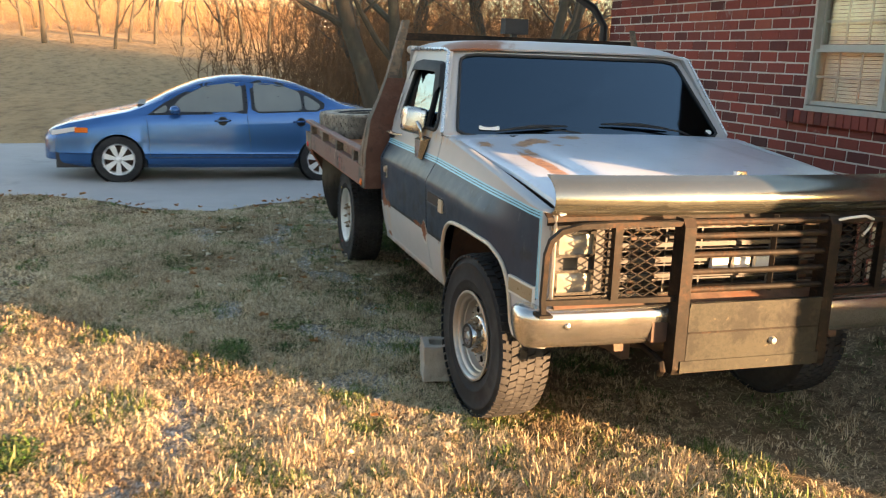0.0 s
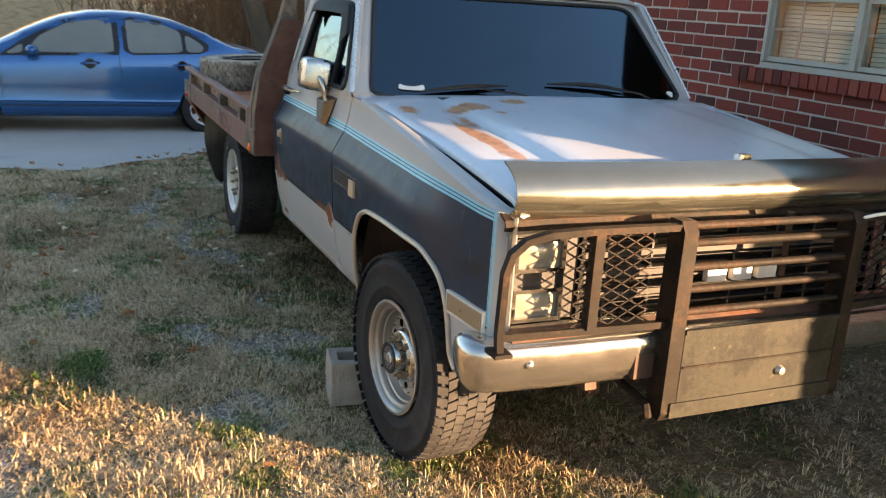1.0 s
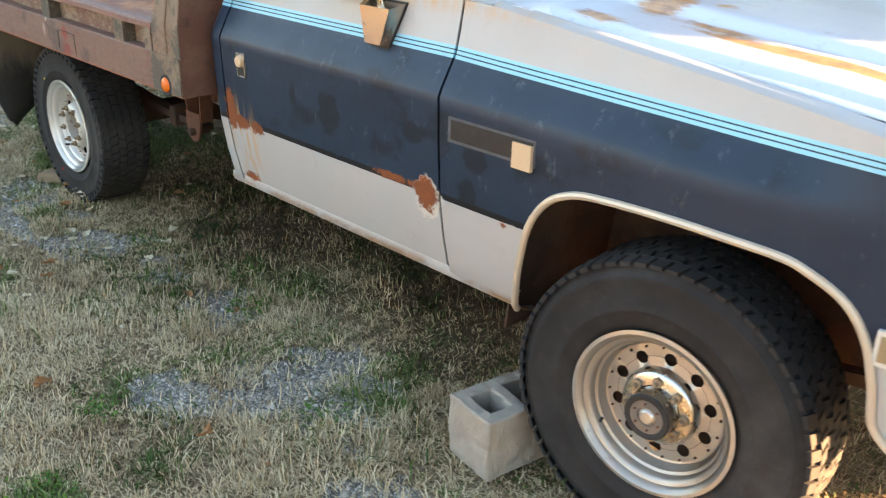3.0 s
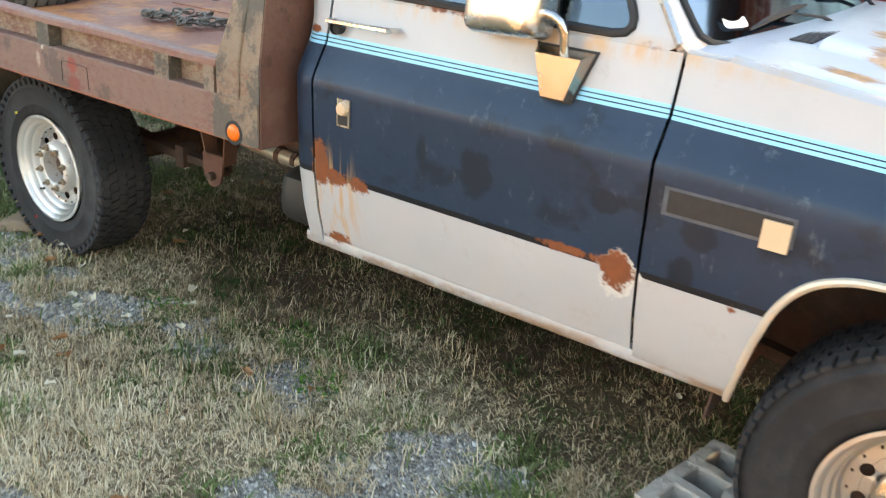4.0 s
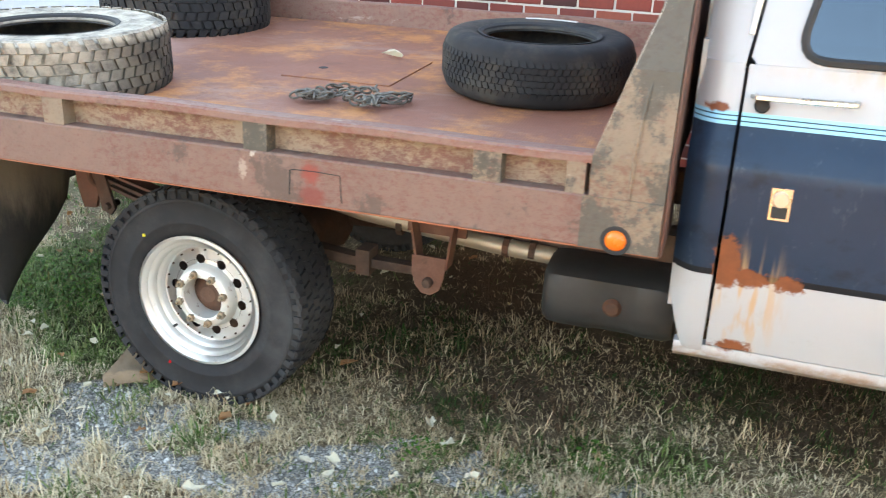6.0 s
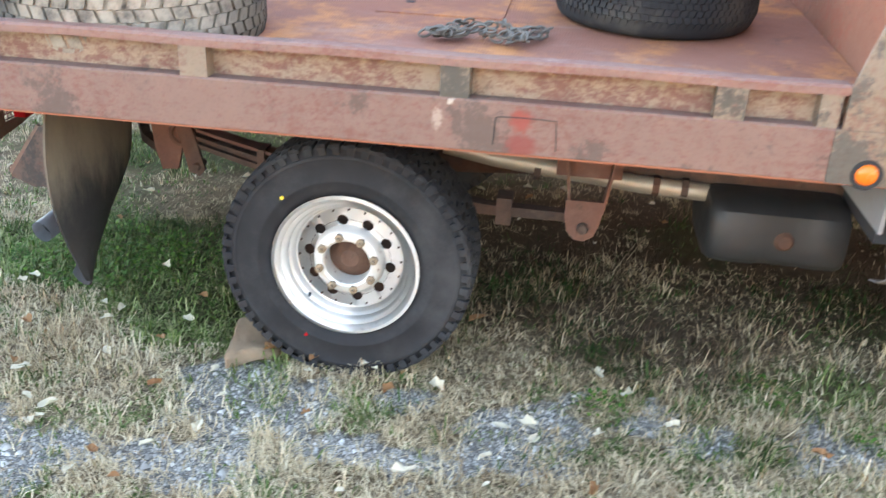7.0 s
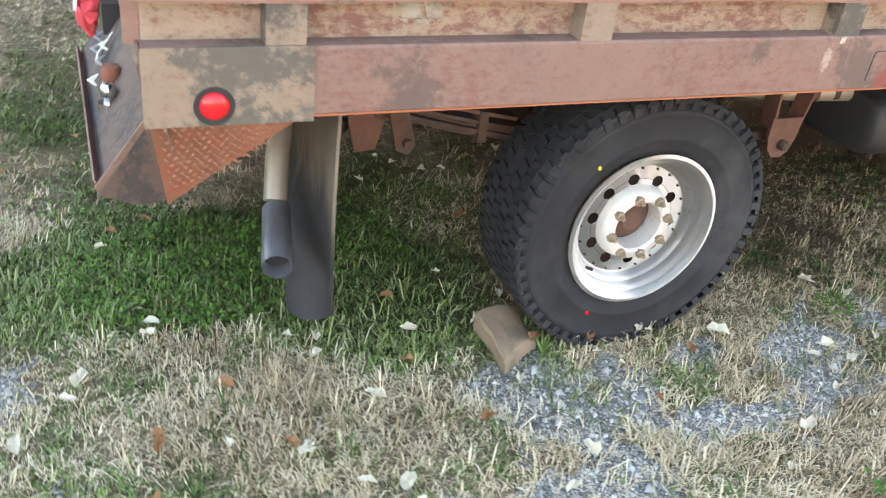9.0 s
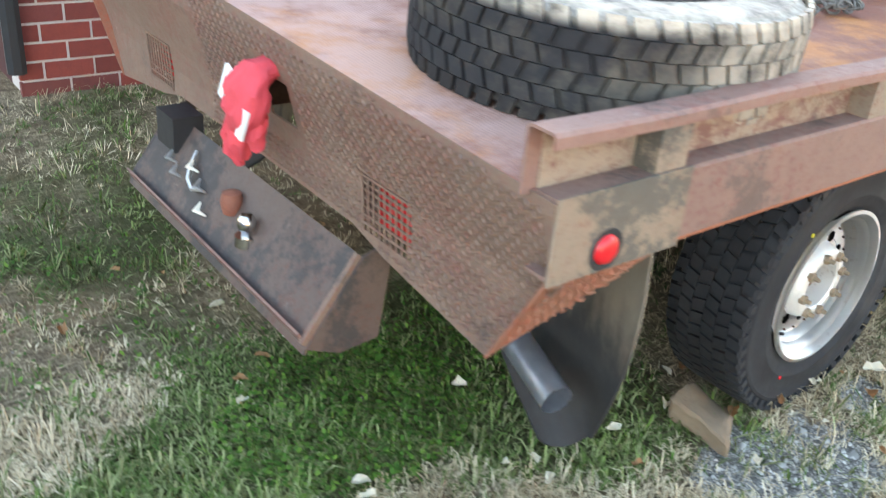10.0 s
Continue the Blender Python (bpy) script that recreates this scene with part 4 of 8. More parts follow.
# trees that close the place behind the camera
sown(thicket(15, 260, (3, 9), 6.5), [(-30, -24, 90, 1.3), (-12, -27, 90, 1.4), (4, -26, 90, 1.3), (20, -24, 90, 1.5), (30, -10, 0, 1.5), (34, 8, 0, 1.2), (-45, -30, 90, 1.3)])
sown(bare_tree(51, 12, 0.22, (0.05, 0.02), 5), [(-20, -22, 0, 1.1), (-8, -24, 90, 1.2), (2, -23, 200, 1.0), (12, -24, 300, 1.2), (24, -18, 40, 1.1), (-34, -24, 150, 1.2), (28, -4, 70, 1.0)])
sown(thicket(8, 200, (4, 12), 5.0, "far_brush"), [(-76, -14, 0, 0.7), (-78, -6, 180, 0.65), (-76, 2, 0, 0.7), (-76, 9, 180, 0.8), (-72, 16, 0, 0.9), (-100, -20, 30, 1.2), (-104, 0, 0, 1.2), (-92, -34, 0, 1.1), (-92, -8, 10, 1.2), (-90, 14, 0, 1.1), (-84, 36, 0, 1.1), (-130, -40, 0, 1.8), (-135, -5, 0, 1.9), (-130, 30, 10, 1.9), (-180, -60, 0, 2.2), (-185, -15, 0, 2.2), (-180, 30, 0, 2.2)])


# ---- the pickup truck ----
CY = 1.05  # its centreline; the front axle stands at x = 0, the nose points to +x
TRUCK = thing("pickup_truck", (-1.9, CY, 0.0), "old navy and silver flatbed pickup truck, rusty, with brush guard", "pickup truck")


def tp(name, bm, material, parent=None, label="", **k):
    """A part of the truck, modelled in place."""
    ob = part(name, bm, M[material], None, label, **k)
    ob.parent = parent or TRUCK
    if parent is None:
        ob.matrix_parent_inverse = Matrix.Translation((1.9, -CY, 0.0))
    return ob


def mirror(y):
    return 2 * CY - y


SIDES = ((lambda y: y), mirror)
SECTION = [(0.44, 0.21), (0.50, 0.165), (0.53, 0.140), (0.64, 0.113), (0.76, 0.094), (0.95, 0.084), (1.045, 0.081), (1.07, 0.092), (1.15, 0.138), (1.20, 0.150), (1.30, 0.168)]
ARCH = [(-0.452, 0.50), (-0.43, 0.60), (-0.405, 0.70), (-0.375, 0.79), (-0.33, 0.855), (-0.27, 0.893), (-0.18, 0.912), (0.05, 0.920), (0.24, 0.912), (0.317, 0.890), (0.392, 0.845), (0.44, 0.775), (0.466, 0.69), (0.482, 0.61), (0.515, 0.572), (0.53, 0.565)]


def eased(pts, n=4):
    """A smooth run through the points."""
    out = []
    for i in range(len(pts) - 1):
        a, b, c, d = (Vector(pts[min(max(k, 0), len(pts) - 1)]) for k in (i - 1, i, i + 1, i + 2))
        for k in range(n):
            t = k / n
            out.append(tuple(0.5 * (2 * b + (c - a) * t + (2 * a - 5 * b + 4 * c - d) * t**2 + (3 * b - a - 3 * c + d) * t**3)))
    return out + [tuple(pts[-1])]


ARCH = eased(ARCH)


def top_z(x):
    return table(x, [(-1.9, 1.285), (-0.62, 1.285), (0.2, 1.195), (0.6, 1.140), (0.76, 1.118)])


def side_y(x, z):
    y = table(z + 0.033 * max(x + 0.7, 0), SECTION)
    if x > 0.1:
        y = lerp(y, 0.150, float(smooth01((x - 0.1) / 0.5)))
    if x > 0.60:
        y += 0.010 * (x - 0.60) / 0.09
    if x > 0.692:
        y += 0.040 * ((x - 0.692) / 0.024) ** 1.6
    if x < -1.80:
        y += 0.05 * ((-1.80 - x) / 0.07) ** 2
    return y


def side_panel(fy, xs, zs, low):
    rows = []
    for x in xs:
        zmin, zmax = low(x), top_z(x)
        rows.append([(x, fy(side_y(x, z)), z) for z in (min(max(q, zmin), zmax) for q in zs)])
    return sheet(rows, 0.006)


ZS = [0.50, 0.515, 0.53, 0.58, 0.64, 0.70, 0.76, 0.82, 0.88, 0.94, 0.99, 1.02, 1.045, 1.055, 1.07, 1.10, 1.12, 1.15, 1.18, 1.21, 1.24, 1.265, 1.285]


def arch_low(x):
    if x < ARCH[0][0]:
        return 0.50
    return table(x, ARCH) if x < 0.53 else 0.565


for side, fy in enumerate(SIDES):
    xs = sorted({-0.697, *np.linspace(-0.69, -0.46, 6).round(3), *[p[0] for p in ARCH], *np.linspace(-0.25, 0.3, 10).round(3), *np.linspace(0.54, 0.68, 6).round(3), 0.692, 0.698, 0.704, 0.710, 0.716})
    fender = tp("fender", side_panel(fy, xs, ZS, arch_low), "paint", smooth=True)
    tp("arch_trim", tubed([(x, fy(side_y(x, z) - 0.004), z) for x, z in ARCH], 0.010, 8), "arch_trim", fender, "cream-stained wheel opening trim", smooth=True)
    # top of the fender, between the side and the hood
    rows = []
    for x in np.r_[np.linspace(-0.60, 0.68, 12), 0.70, 0.716]:
        z, y0 = top_z(x), side_y(x, top_z(x))
        rows.append([(x, fy(y0), z), (x, fy(y0 + 0.006), z + 0.007), (x, fy(y0 + 0.016), z + 0.011), (x, fy(max(0.200, y0 + 0.03)), z + 0.012), (x, fy(max(0.206, y0 + 0.036)), z + 0.007), (x, fy(max(0.207, y0 + 0.037)), z - 0.03)])
    tp("fender_top", sheet(rows, 0.004), "paint", fender, smooth=True)
    # black sheet added below the gap to paint its shade
    tp("hood_seal", sheet([[(x, fy(0.19), top_z(x) - 0.045), (x, fy(0.30), top_z(x) - 0.045)] for x in np.linspace(-0.55, 0.72, 8)], 0.004), "rub", fender, "black sheet added for the dark of the hood gap")
    door = tp("door", side_panel(fy, np.linspace(-1.757, -0.706, 16), ZS[2:], lambda x: 0.548), "paint", smooth=True)
    tp("cab_corner", side_panel(fy, np.linspace(-1.87, -1.766, 9), ZS, lambda x: 0.505 + 0.20 * (max(-1.79 - x, 0) / 0.08) ** 2), "paint", smooth=True)
    tp("rocker", sheet([[(x, fy(0.175), 0.545), (x, fy(0.147), 0.541), (x, fy(0.1445), 0.537), (x, fy(0.1455), 0.512), (x, fy(0.150), 0.506), (x, fy(0.20), 0.475), (x, fy(0.26), 0.455)] for x in np.linspace(-1.84, -0.46, 12)], 0.004), "paint", smooth=True)
    # upper door frame round the side window

    def lean(x, z, off=0.0):
        return (x, fy(0.168 + (z - 1.285) / 0.45 * 0.125 - off), z)

    inner = rounded([(-0.815, 1.302), (-1.035, 1.665), (-1.585, 1.668), (-1.655, 1.302)], 0.075, 7)
    outer = [(-0.705, 1.285), (-1.035, 1.735), (-1.705, 1.735), (-1.757, 1.285)]
    c, n = (-1.27, 1.48), 160
    ri, ro = radial(inner, c, n), radial(outer, c, n)
    bm = sheet([[lean(*ro[k]), lean(*(ro[k].lerp(ri[k], 0.5))), lean(*ri[k])] for k in range(n)], 0.02, closed=True)
    tp("door_frame", bm, "paint", door, smooth=True)
    tp("window_seal", tubed([lean(*p, 0.003) for p in ri], 0.011, 6, closed=True), "rub", door, "cracked black rubber seal", smooth=True)
    g = tp("side_glass", sheet([[lean(*Vector(c).lerp(ri[k], t), -0.008) for t in (0.001, 1.0)] for k in range(n)], 0.003, closed=True), "glass", door, "dark tinted side glass")
    g.visible_shadow = False
    visor = [(-1.625, 1.60), (-1.60, 1.645), (-1.56, 1.662), (-1.30, 1.664), (-1.06, 1.660), (-1.03, 1.645), (-0.99, 1.585), (-0.955, 1.53)]
    tp("rain_visor", sheet([[lean(x, z + 0.012, 0.006), lean(x, z, 0.030), lean(lerp(x, c[0], 0.10), z - 0.045, 0.040)] for x, z in visor], 0.003), "rub", door, "smoked rain visor over the side window", smooth=True)
    tp("vent_post", tubed([lean(-1.045, 1.30, 0.0), lean(-1.105, 1.666, 0.0)], 0.011, 6), "rub", door)
    tp("pillar", sheet([[lean(-1.766, 1.285), lean(-1.82, 1.285), (-1.868, fy(0.22), 1.285)], [lean(-1.714, 1.735), lean(-1.80, 1.735), (-1.855, fy(0.33), 1.735)]], 0.01), "paint", smooth=True)
    tp("drip_rail", tubed([lean(-0.72, 1.30, 0.004), lean(-1.03, 1.728, 0.008), lean(-1.10, 1.742, 0.012), lean(-1.72, 1.742, 0.012), lean(-1.85, 1.735, 0.0)], 0.010, 6), "worn_chrome", None, "dull metal drip rail", smooth=True)
    # handle and lock
    h = tp("door_handle", tubed([(-1.735, fy(0.145), 1.212), (-1.728, fy(0.108), 1.216), (-1.60, fy(0.100), 1.219), (-1.515, fy(0.108), 1.219), (-1.508, fy(0.145), 1.217)], 0.011, 6, flat=0.7), "worn_chrome", door, "worn chrome handle", smooth=True)
    tp("lock_button", lathe(B(), [(0, 0.012), (0.016, 0.010), (0.018, 0.0), (0.018, 0.03)], 14, at=(-1.715, fy(0.12), 1.195)), "rub", door)
    pl = tp("lock_plate", boxed(-1.662, -1.614, fy(0.078), fy(0.086), 0.932, 1.012), "worn_chrome", door, bevel=0.002)
    tp("lock_recess", boxed(-1.656, -1.620, fy(0.0765), fy(0.084), 0.938, 0.966), "rub", door, bevel=0.001)
    tp("lock", lathe(B(), [(0, -0.012), (0.017, -0.011), (0.020, -0.004), (0.020, 0.004)] if side == 0 else [(0, 0.012), (0.017, 0.011), (0.020, 0.004), (0.020, -0.004)], 16, at=(-1.638, fy(0.078), 0.985)), "cream", door, smooth=True)
    # emblem strip and lamp on the fender
    tp("emblem_strip", boxed(-0.652, -0.376, fy(0.079), fy(0.086), 0.945, 0.997), "strip", fender, "faded dark emblem strip", bevel=0.002)
    tp("strip_edge", boxed(-0.664, -0.368, fy(0.0815), fy(0.088), 0.936, 1.004), "strip_edge", fender, "scratched pale border", bevel=0.002)
    tp("fender_lamp", boxed(-0.435, -0.375, fy(0.073), fy(0.084), 0.925, 0.990), "cream", fender, "faded cream reflector", bevel=0.004)
    # side marker
    bm = B()
    for q in ((0.455, 0.682, 0.805, 0.815), (0.455, 0.682, 0.740, 0.750), (0.455, 0.463, 0.750, 0.805), (0.674, 0.682, 0.750, 0.805)):
        for v in box(bm, q[0], q[1], 0, 1, q[2], q[3]):
            v.co.y = fy(side_y(v.co.x, v.co.z) + (0.01 if v.co.y > 0.5 else -0.010))
    tp("marker_frame", bm, "white", fender, "chrome marker frame", bevel=0.002)
    tp("marker_lens", sheet([[(x, fy(side_y(x, z) - 0.006), z) for z in (0.750, 0.778, 0.805)] for x in np.linspace(0.463, 0.674, 6)], 0.006), "marker", fender, "cloudy amber marker lens", smooth=True)
    # tow mirror: base, arm, chrome head
    bm, foot = B(), []
    for outline, ys in (([(-1.072, 1.253), (-0.908, 1.253), (-0.948, 1.130), (-1.030, 1.130)], (0.158, 0.158, 0.128, 0.128)), ([(-1.052, 1.238), (-0.928, 1.238), (-0.957, 1.138), (-1.022, 1.138)], (0.108, 0.108, 0.100, 0.100))):
        foot.append([bm.verts.new((x, fy(y), z)) for (x, z), y in zip(outline, ys)])
    for q in range(4):
        bm.faces.new((foot[0][q], foot[0][(q + 1) % 4], foot[1][(q + 1) % 4], foot[1][q]))
    bm.faces.new(foot[1])
    bm.faces.new(foot[0][::-1])
    base = tp("mirror_base", bm, "brown_reflect_chrome", door, "worn chrome mirror base with brown reflection in its colour", smooth=True, bevel=0.008)
    tp("mirror_gasket", sheet([[(x, fy(y - 0.003), z) for x, z, y in r] for r in ([(-1.075, 1.256, 0.158), (-0.905, 1.256, 0.158)], [(-1.032, 1.127, 0.126), (-0.946, 1.127, 0.126)])], 0.006), "rub", door, "black rubber gasket")
    tp("mirror_arm", tubed([(-0.985, fy(0.132), 1.235), (-0.985, fy(0.125), 1.27), (-0.986, fy(0.120), 1.295), (-0.996, fy(0.116), 1.315), (-1.015, fy(0.113), 1.327), (-1.06, fy(0.113), 1.332)], 0.012, 10), "chrome", door, "chrome mirror arm", smooth=True)
    bm = B()
    hd = rounded([(-1.246, 1.255), (-1.252, 1.412), (-1.040, 1.415), (-1.034, 1.268)], 0.035, 5)
    cc = Vector((-1.143, 1.337))
    rings = [[(x, fy(lerp(0.175, 0.052, t)), z) for x, z in (cc.lerp(Vector(p), s) for p in hd)] for s, t in ((0.94, 0.0), (1.0, 0.06), (1.0, 0.40), (0.965, 0.72), (0.88, 0.90), (0.70, 0.98), (0.4, 1.0))]
    vs = grid(bm, rings, wrap=True)
    bm.faces.new(vs[-1])
    bm.faces.new(vs[0][::-1])
    bm.transform(Matrix.Translation((-1.143, fy(0.113), 1.337)) @ Matrix.Rotation(radians(-8 if side == 0 else 8), 4, "Z") @ Matrix.Translation((1.143, -fy(0.113), -1.337)))
    c3 = Vector((-1.143, fy(0.113), 1.337))
    bm.transform(Matrix.Translation(c3) @ Matrix.Rotation(radians(-9 if side == 0 else 9), 4, "X") @ Matrix.Translation(-c3))
    tp("mirror_head", bm, "worn_chrome", door, "chrome mirror head", smooth=True)
    # wheel well and underbody
    tp("wheel_well", sheet([[(x, fy(0.16), z), (x, fy(0.62), z)] for x, z in [(-0.50, 0.42), (-0.47, 0.70), (-0.40, 0.88), (-0.2, 0.96), (0.1, 0.97), (0.35, 0.95), (0.48, 0.80), (0.56, 0.55)]], 0.006), "under", fender)
    tp("inner_fender", boxed(-0.55, 0.62, fy(0.60), fy(0.64), 0.46, 1.0), "under", fender)


def hood_z(x, y):
    u = abs(y - CY)
    z = top_z(x) + 0.014 + 0.022 * (1 - (u / 0.84) ** 2) + 0.016 * float(smooth01((0.56 - u) / 0.03)) - 0.004 * float(smooth01((0.10 - u) / 0.05))
    if u > 0.785:
        z -= 0.5 * (u - 0.785) ** 2 / 0.05
    if u > 0.826:
        z -= 0.014
    z += 0.030 * float(smooth01((x + 0.45) / 1.1))
    if x > 0.66:
        z -= 0.045 * ((x - 0.66) / 0.07) ** 2
    return z


us = np.r_[np.linspace(0, 0.44, 8), 0.52, 0.545, 0.575, 0.6, 0.68, 0.76, 0.79, 0.812, 0.824, 0.827]
ys = CY + np.r_[-us[::-1], us[1:]]
hood = tp("hood", sheet([[(x, y, hood_z(x, y)) for y in ys] for x in np.r_[np.linspace(-0.50, 0.62, 14), 0.66, 0.69, 0.715, 0.73]], 0.012), "hood", None, "chalky silver-white hood with orange rust patches", smooth=True)
for fy in SIDES:
    tp("hood_lip", sheet([[(x, fy(0.2265), hood_z(x, 0.228) - 0.016), (x, fy(0.230), hood_z(x, 0.228) - 0.024), (x, fy(0.238), hood_z(x, 0.228) - 0.034)] for x in np.linspace(-0.48, 0.72, 14)], 0.003), "lip", hood, "rusty folded edge of the hood")
tp("hood_ornament", boxed(0.635, 0.665, 1.055, 1.10, 1.17, 1.275), "worn_chrome", hood, bevel=0.005)
SHIELD = [(0.735, 1.105), (0.765, 1.118), (0.787, 1.140), (0.797, 1.168), (0.795, 1.195), (0.780, 1.220), (0.757, 1.240), (0.728, 1.256), (0.70, 1.266)]
tp("hood_shield", sheet([[(x - 0.05 * ((y - CY) / 0.86) ** 4, y, z) for x, z in SHIELD] for y in np.linspace(0.195, mirror(0.195), 25)], 0.005), "shield", hood, "dull metal bug shield along the hood front", smooth=True)
cowl = tp("cowl", sheet([[(x - k * (0.05 * ((y - CY) / 0.8) ** 2), y, 1.287 + dz + 0.02 * (1 - ((y - CY) / 0.9) ** 2)) for x, k, dz in ((-0.44, 0, -0.030), (-0.490, 0, -0.008), (-0.512, 0, 0.0), (-0.57, 1, 0.002), (-0.66, 1, 0.004))] for y in np.linspace(0.185, mirror(0.185), 17)], 0.01), "hood", None, smooth=True)
bm = B()
for k in range(16):
    box(bm, -0.575, -0.52, 0.50 + k * 0.020, 0.511 + k * 0.020, 1.297, 1.3055)
tp("cowl_vent", bm, "black", cowl, "black cowl vent slots")


# windshield
def ws(u, v, off=0.0):
    y = lerp(lerp(0.240, 1.860, u), lerp(0.365, 1.735, u), v)
    x = lerp(-0.685, -1.06, v) + 0.075 * (1 - (2 * u - 1) ** 2)
    return (x + off * 0.75, y, lerp(1.287, 1.716, v) + off * 0.65)


shape = rounded([(0, 0), (1, 0), (1, 1), (0, 1)], 0.09, 6)
c, n = (0.5, 0.5), 96
ring = radial(shape, c, n)
glass = tp("windshield", sheet([[ws(*Vector(c).lerp(ring[k], t)) for t in (0.001, 0.35, 0.7, 1.0)] for k in range(n)], 0.004, closed=True), "dusty_glass", None, "dark tinted windshield with a few flecks", smooth=True)
glass.visible_shadow = False
tp("windshield_seal", tubed([ws(*p, 0.003) for p in ring], 0.009, 6, closed=True), "rub", glass, "black rubber windshield seal", smooth=True)
ro = radial([(-0.045, -0.03), (1.045, -0.03), (1.045, 1.06), (-0.045, 1.06)], c, n)
tp("windshield_frame", sheet([[ws(*ring[k], -0.004), ws(*ring[k].lerp(ro[k], 0.5), 0.004), ws(*ro[k], -0.004)] for k in range(n)], 0.02, closed=True), "paint", None, smooth=True)
st = rounded([(0.070, 0.075), (0.145, 0.07), (0.142, 0.13), (0.12, 0.105), (0.09, 0.108), (0.075, 0.13)], 0.02, 3)
bm = B()
bm.faces.new([bm.verts.new(ws(*p, 0.006)) for p in st])
bmesh.ops.solidify(bm, geom=bm.faces, thickness=0.001)
tp("sticker", bm, "paper", glass, "torn white paper sticker")
bm = B()
bm.faces.new([bm.verts.new(ws(0.965 + 0.012 * math.cos(a) * (1 + 0.3 * math.sin(3 * a)), 0.075 + 0.03 * math.sin(a), 0.006)) for a in np.linspace(0, math.tau, 14)[:-1]])
tp("sticker", bm, "paper", glass, "small torn white sticker")
for pivot, elbow, tip, heel in (((0.505, -0.055), (0.415, 0.035), (0.13, 0.050), (0.385, 0.125)), ((0.905, -0.085), (0.83, 0.055), (0.515, 0.155), (0.785, 0.105))):
    mid = ((tip[0] + heel[0]) / 2, (tip[1] + heel[1]) / 2 + 0.012)
    w = tp("wiper", tubed([ws(*pivot, 0.022), ws(*elbow, 0.026), ws(*mid, 0.024)], [0.010, 0.008, 0.006], 6, flat=0.6), "rub", None, "black wiper", smooth=True)
    tp("wiper_blade", tubed([ws(*tip, 0.014), ws(lerp(tip[0], mid[0], 0.5), lerp(tip[1], mid[1], 0.5) + 0.004, 0.020), ws(*mid, 0.024), ws(lerp(mid[0], heel[0], 0.5), lerp(mid[1], heel[1], 0.5) + 0.004, 0.020), ws(*heel, 0.014)], [0.004, 0.008, 0.011, 0.008, 0.004], 6), "rub", w, smooth=True)
    tp("wiper_pivot", lathe(B(), [(0, 0.034), (0.018, 0.032), (0.024, 0.0)], 10, "z", ws(pivot[0], pivot[1] - 0.01, 0.0)), "rub", w)

tp("pillar_strip", tubed([(-1.764, 0.180, 1.352), (-1.753, 0.206, 1.46)], 0.010, 4, flat=0.4), "paper", None, "white tape strip on the pillar")

# roof
rows = []
for x in np.r_[np.linspace(0, 0.2, 5), np.linspace(0.3, 0.85, 7), 0.92, 0.97, 1.0]:
    row = []
    for v in np.r_[0, 0.02, 0.05, 0.1, np.linspace(0.18, 0.82, 9), 0.9, 0.95, 0.98, 1]:
        xf = -1.055 + 0.075 * (1 - (2 * v - 1) ** 2)
        rise = (1 - abs(2 * v - 1) ** 5) ** 0.6 * (1 - (1 - min(x / 0.22, 1)) ** 2.5 * 0.75) * (1 - max(0, (x - 0.85) / 0.15) ** 2 * 0.8)
        row.append((lerp(xf, -1.862, x), lerp(0.292, mirror(0.292), v), 1.738 + 0.068 * rise))
    rows.append(row)
k = Mat("roof_paint", 0.45)
_z = k.mix((0.44, 0.44, 0.44), (0.54, 0.54, 0.54), k.noise(3, 5))
k.color(k.mix(_z, (0.26, 0.11, 0.05), k.step(k.calc("ADD", k.near((-1.05, 0.35, 1.76), (0.8, 0.7, 0)), k.calc("MULTIPLY", k.noise(9, 6), 0.25)), 0.36, 0.28)))
M["roofp"] = k.m
tp("roof", sheet(rows, 0.012), "roofp", None, "pale roof with a rusted front corner", smooth=True)
# back of the cab, with its window
bm = B()
for y0, y1, z0, z1 in ((0.20, mirror(0.20), 0.62, 1.33), (0.26, 0.42, 1.33, 1.66), (mirror(0.42), mirror(0.26), 1.33, 1.66), (0.28, mirror(0.28), 1.66, 1.76)):
    box(bm, -1.872, -1.86, y0, y1, z0, z1)
tp("cab_back", bm, "paint")
g = tp("rear_glass", boxed(-1.868, -1.864, 0.42, mirror(0.42), 1.33, 1.66), "glass", None, "tinted rear window")
g.visible_shadow = False
# cabin
tp("cab_floor", boxed(-1.85, -0.55, 0.28, mirror(0.28), 0.56, 0.62), "dash")
tp("firewall", boxed(-0.60, -0.56, 0.24, mirror(0.24), 0.56, 1.26), "under")
tp("dashboard", sheet([[(x, y, z) for x, z in ((-0.66, 1.25), (-0.80, 1.27), (-0.92, 1.24), (-0.95, 1.12), (-0.90, 1.0))] for y in np.linspace(0.27, mirror(0.27), 9)], 0.02), "dash", None, smooth=True)
bench = tp("bench_seat", boxed(-1.72, -1.22, 0.34, mirror(0.34), 0.80, 0.98), "seat", None, "grey vinyl bench seat", bevel=0.04)
tp("backrest", boxed(-1.12, -1.0, 0.36, mirror(0.36), 0.0, 0.56, m=pose(-0.62, 0, 0.92, 0, -12)), "seat", bench, bevel=0.04)
tp("steering_wheel", tubed([(-1.06 + 0.09 * math.sin(a), 1.48 + 0.19 * math.cos(a), 1.19 + 0.165 * math.sin(a)) for a in np.linspace(0, math.tau, 28)[:-1]], 0.014, 6, closed=True), "black", None, "black steering wheel", smooth=True)

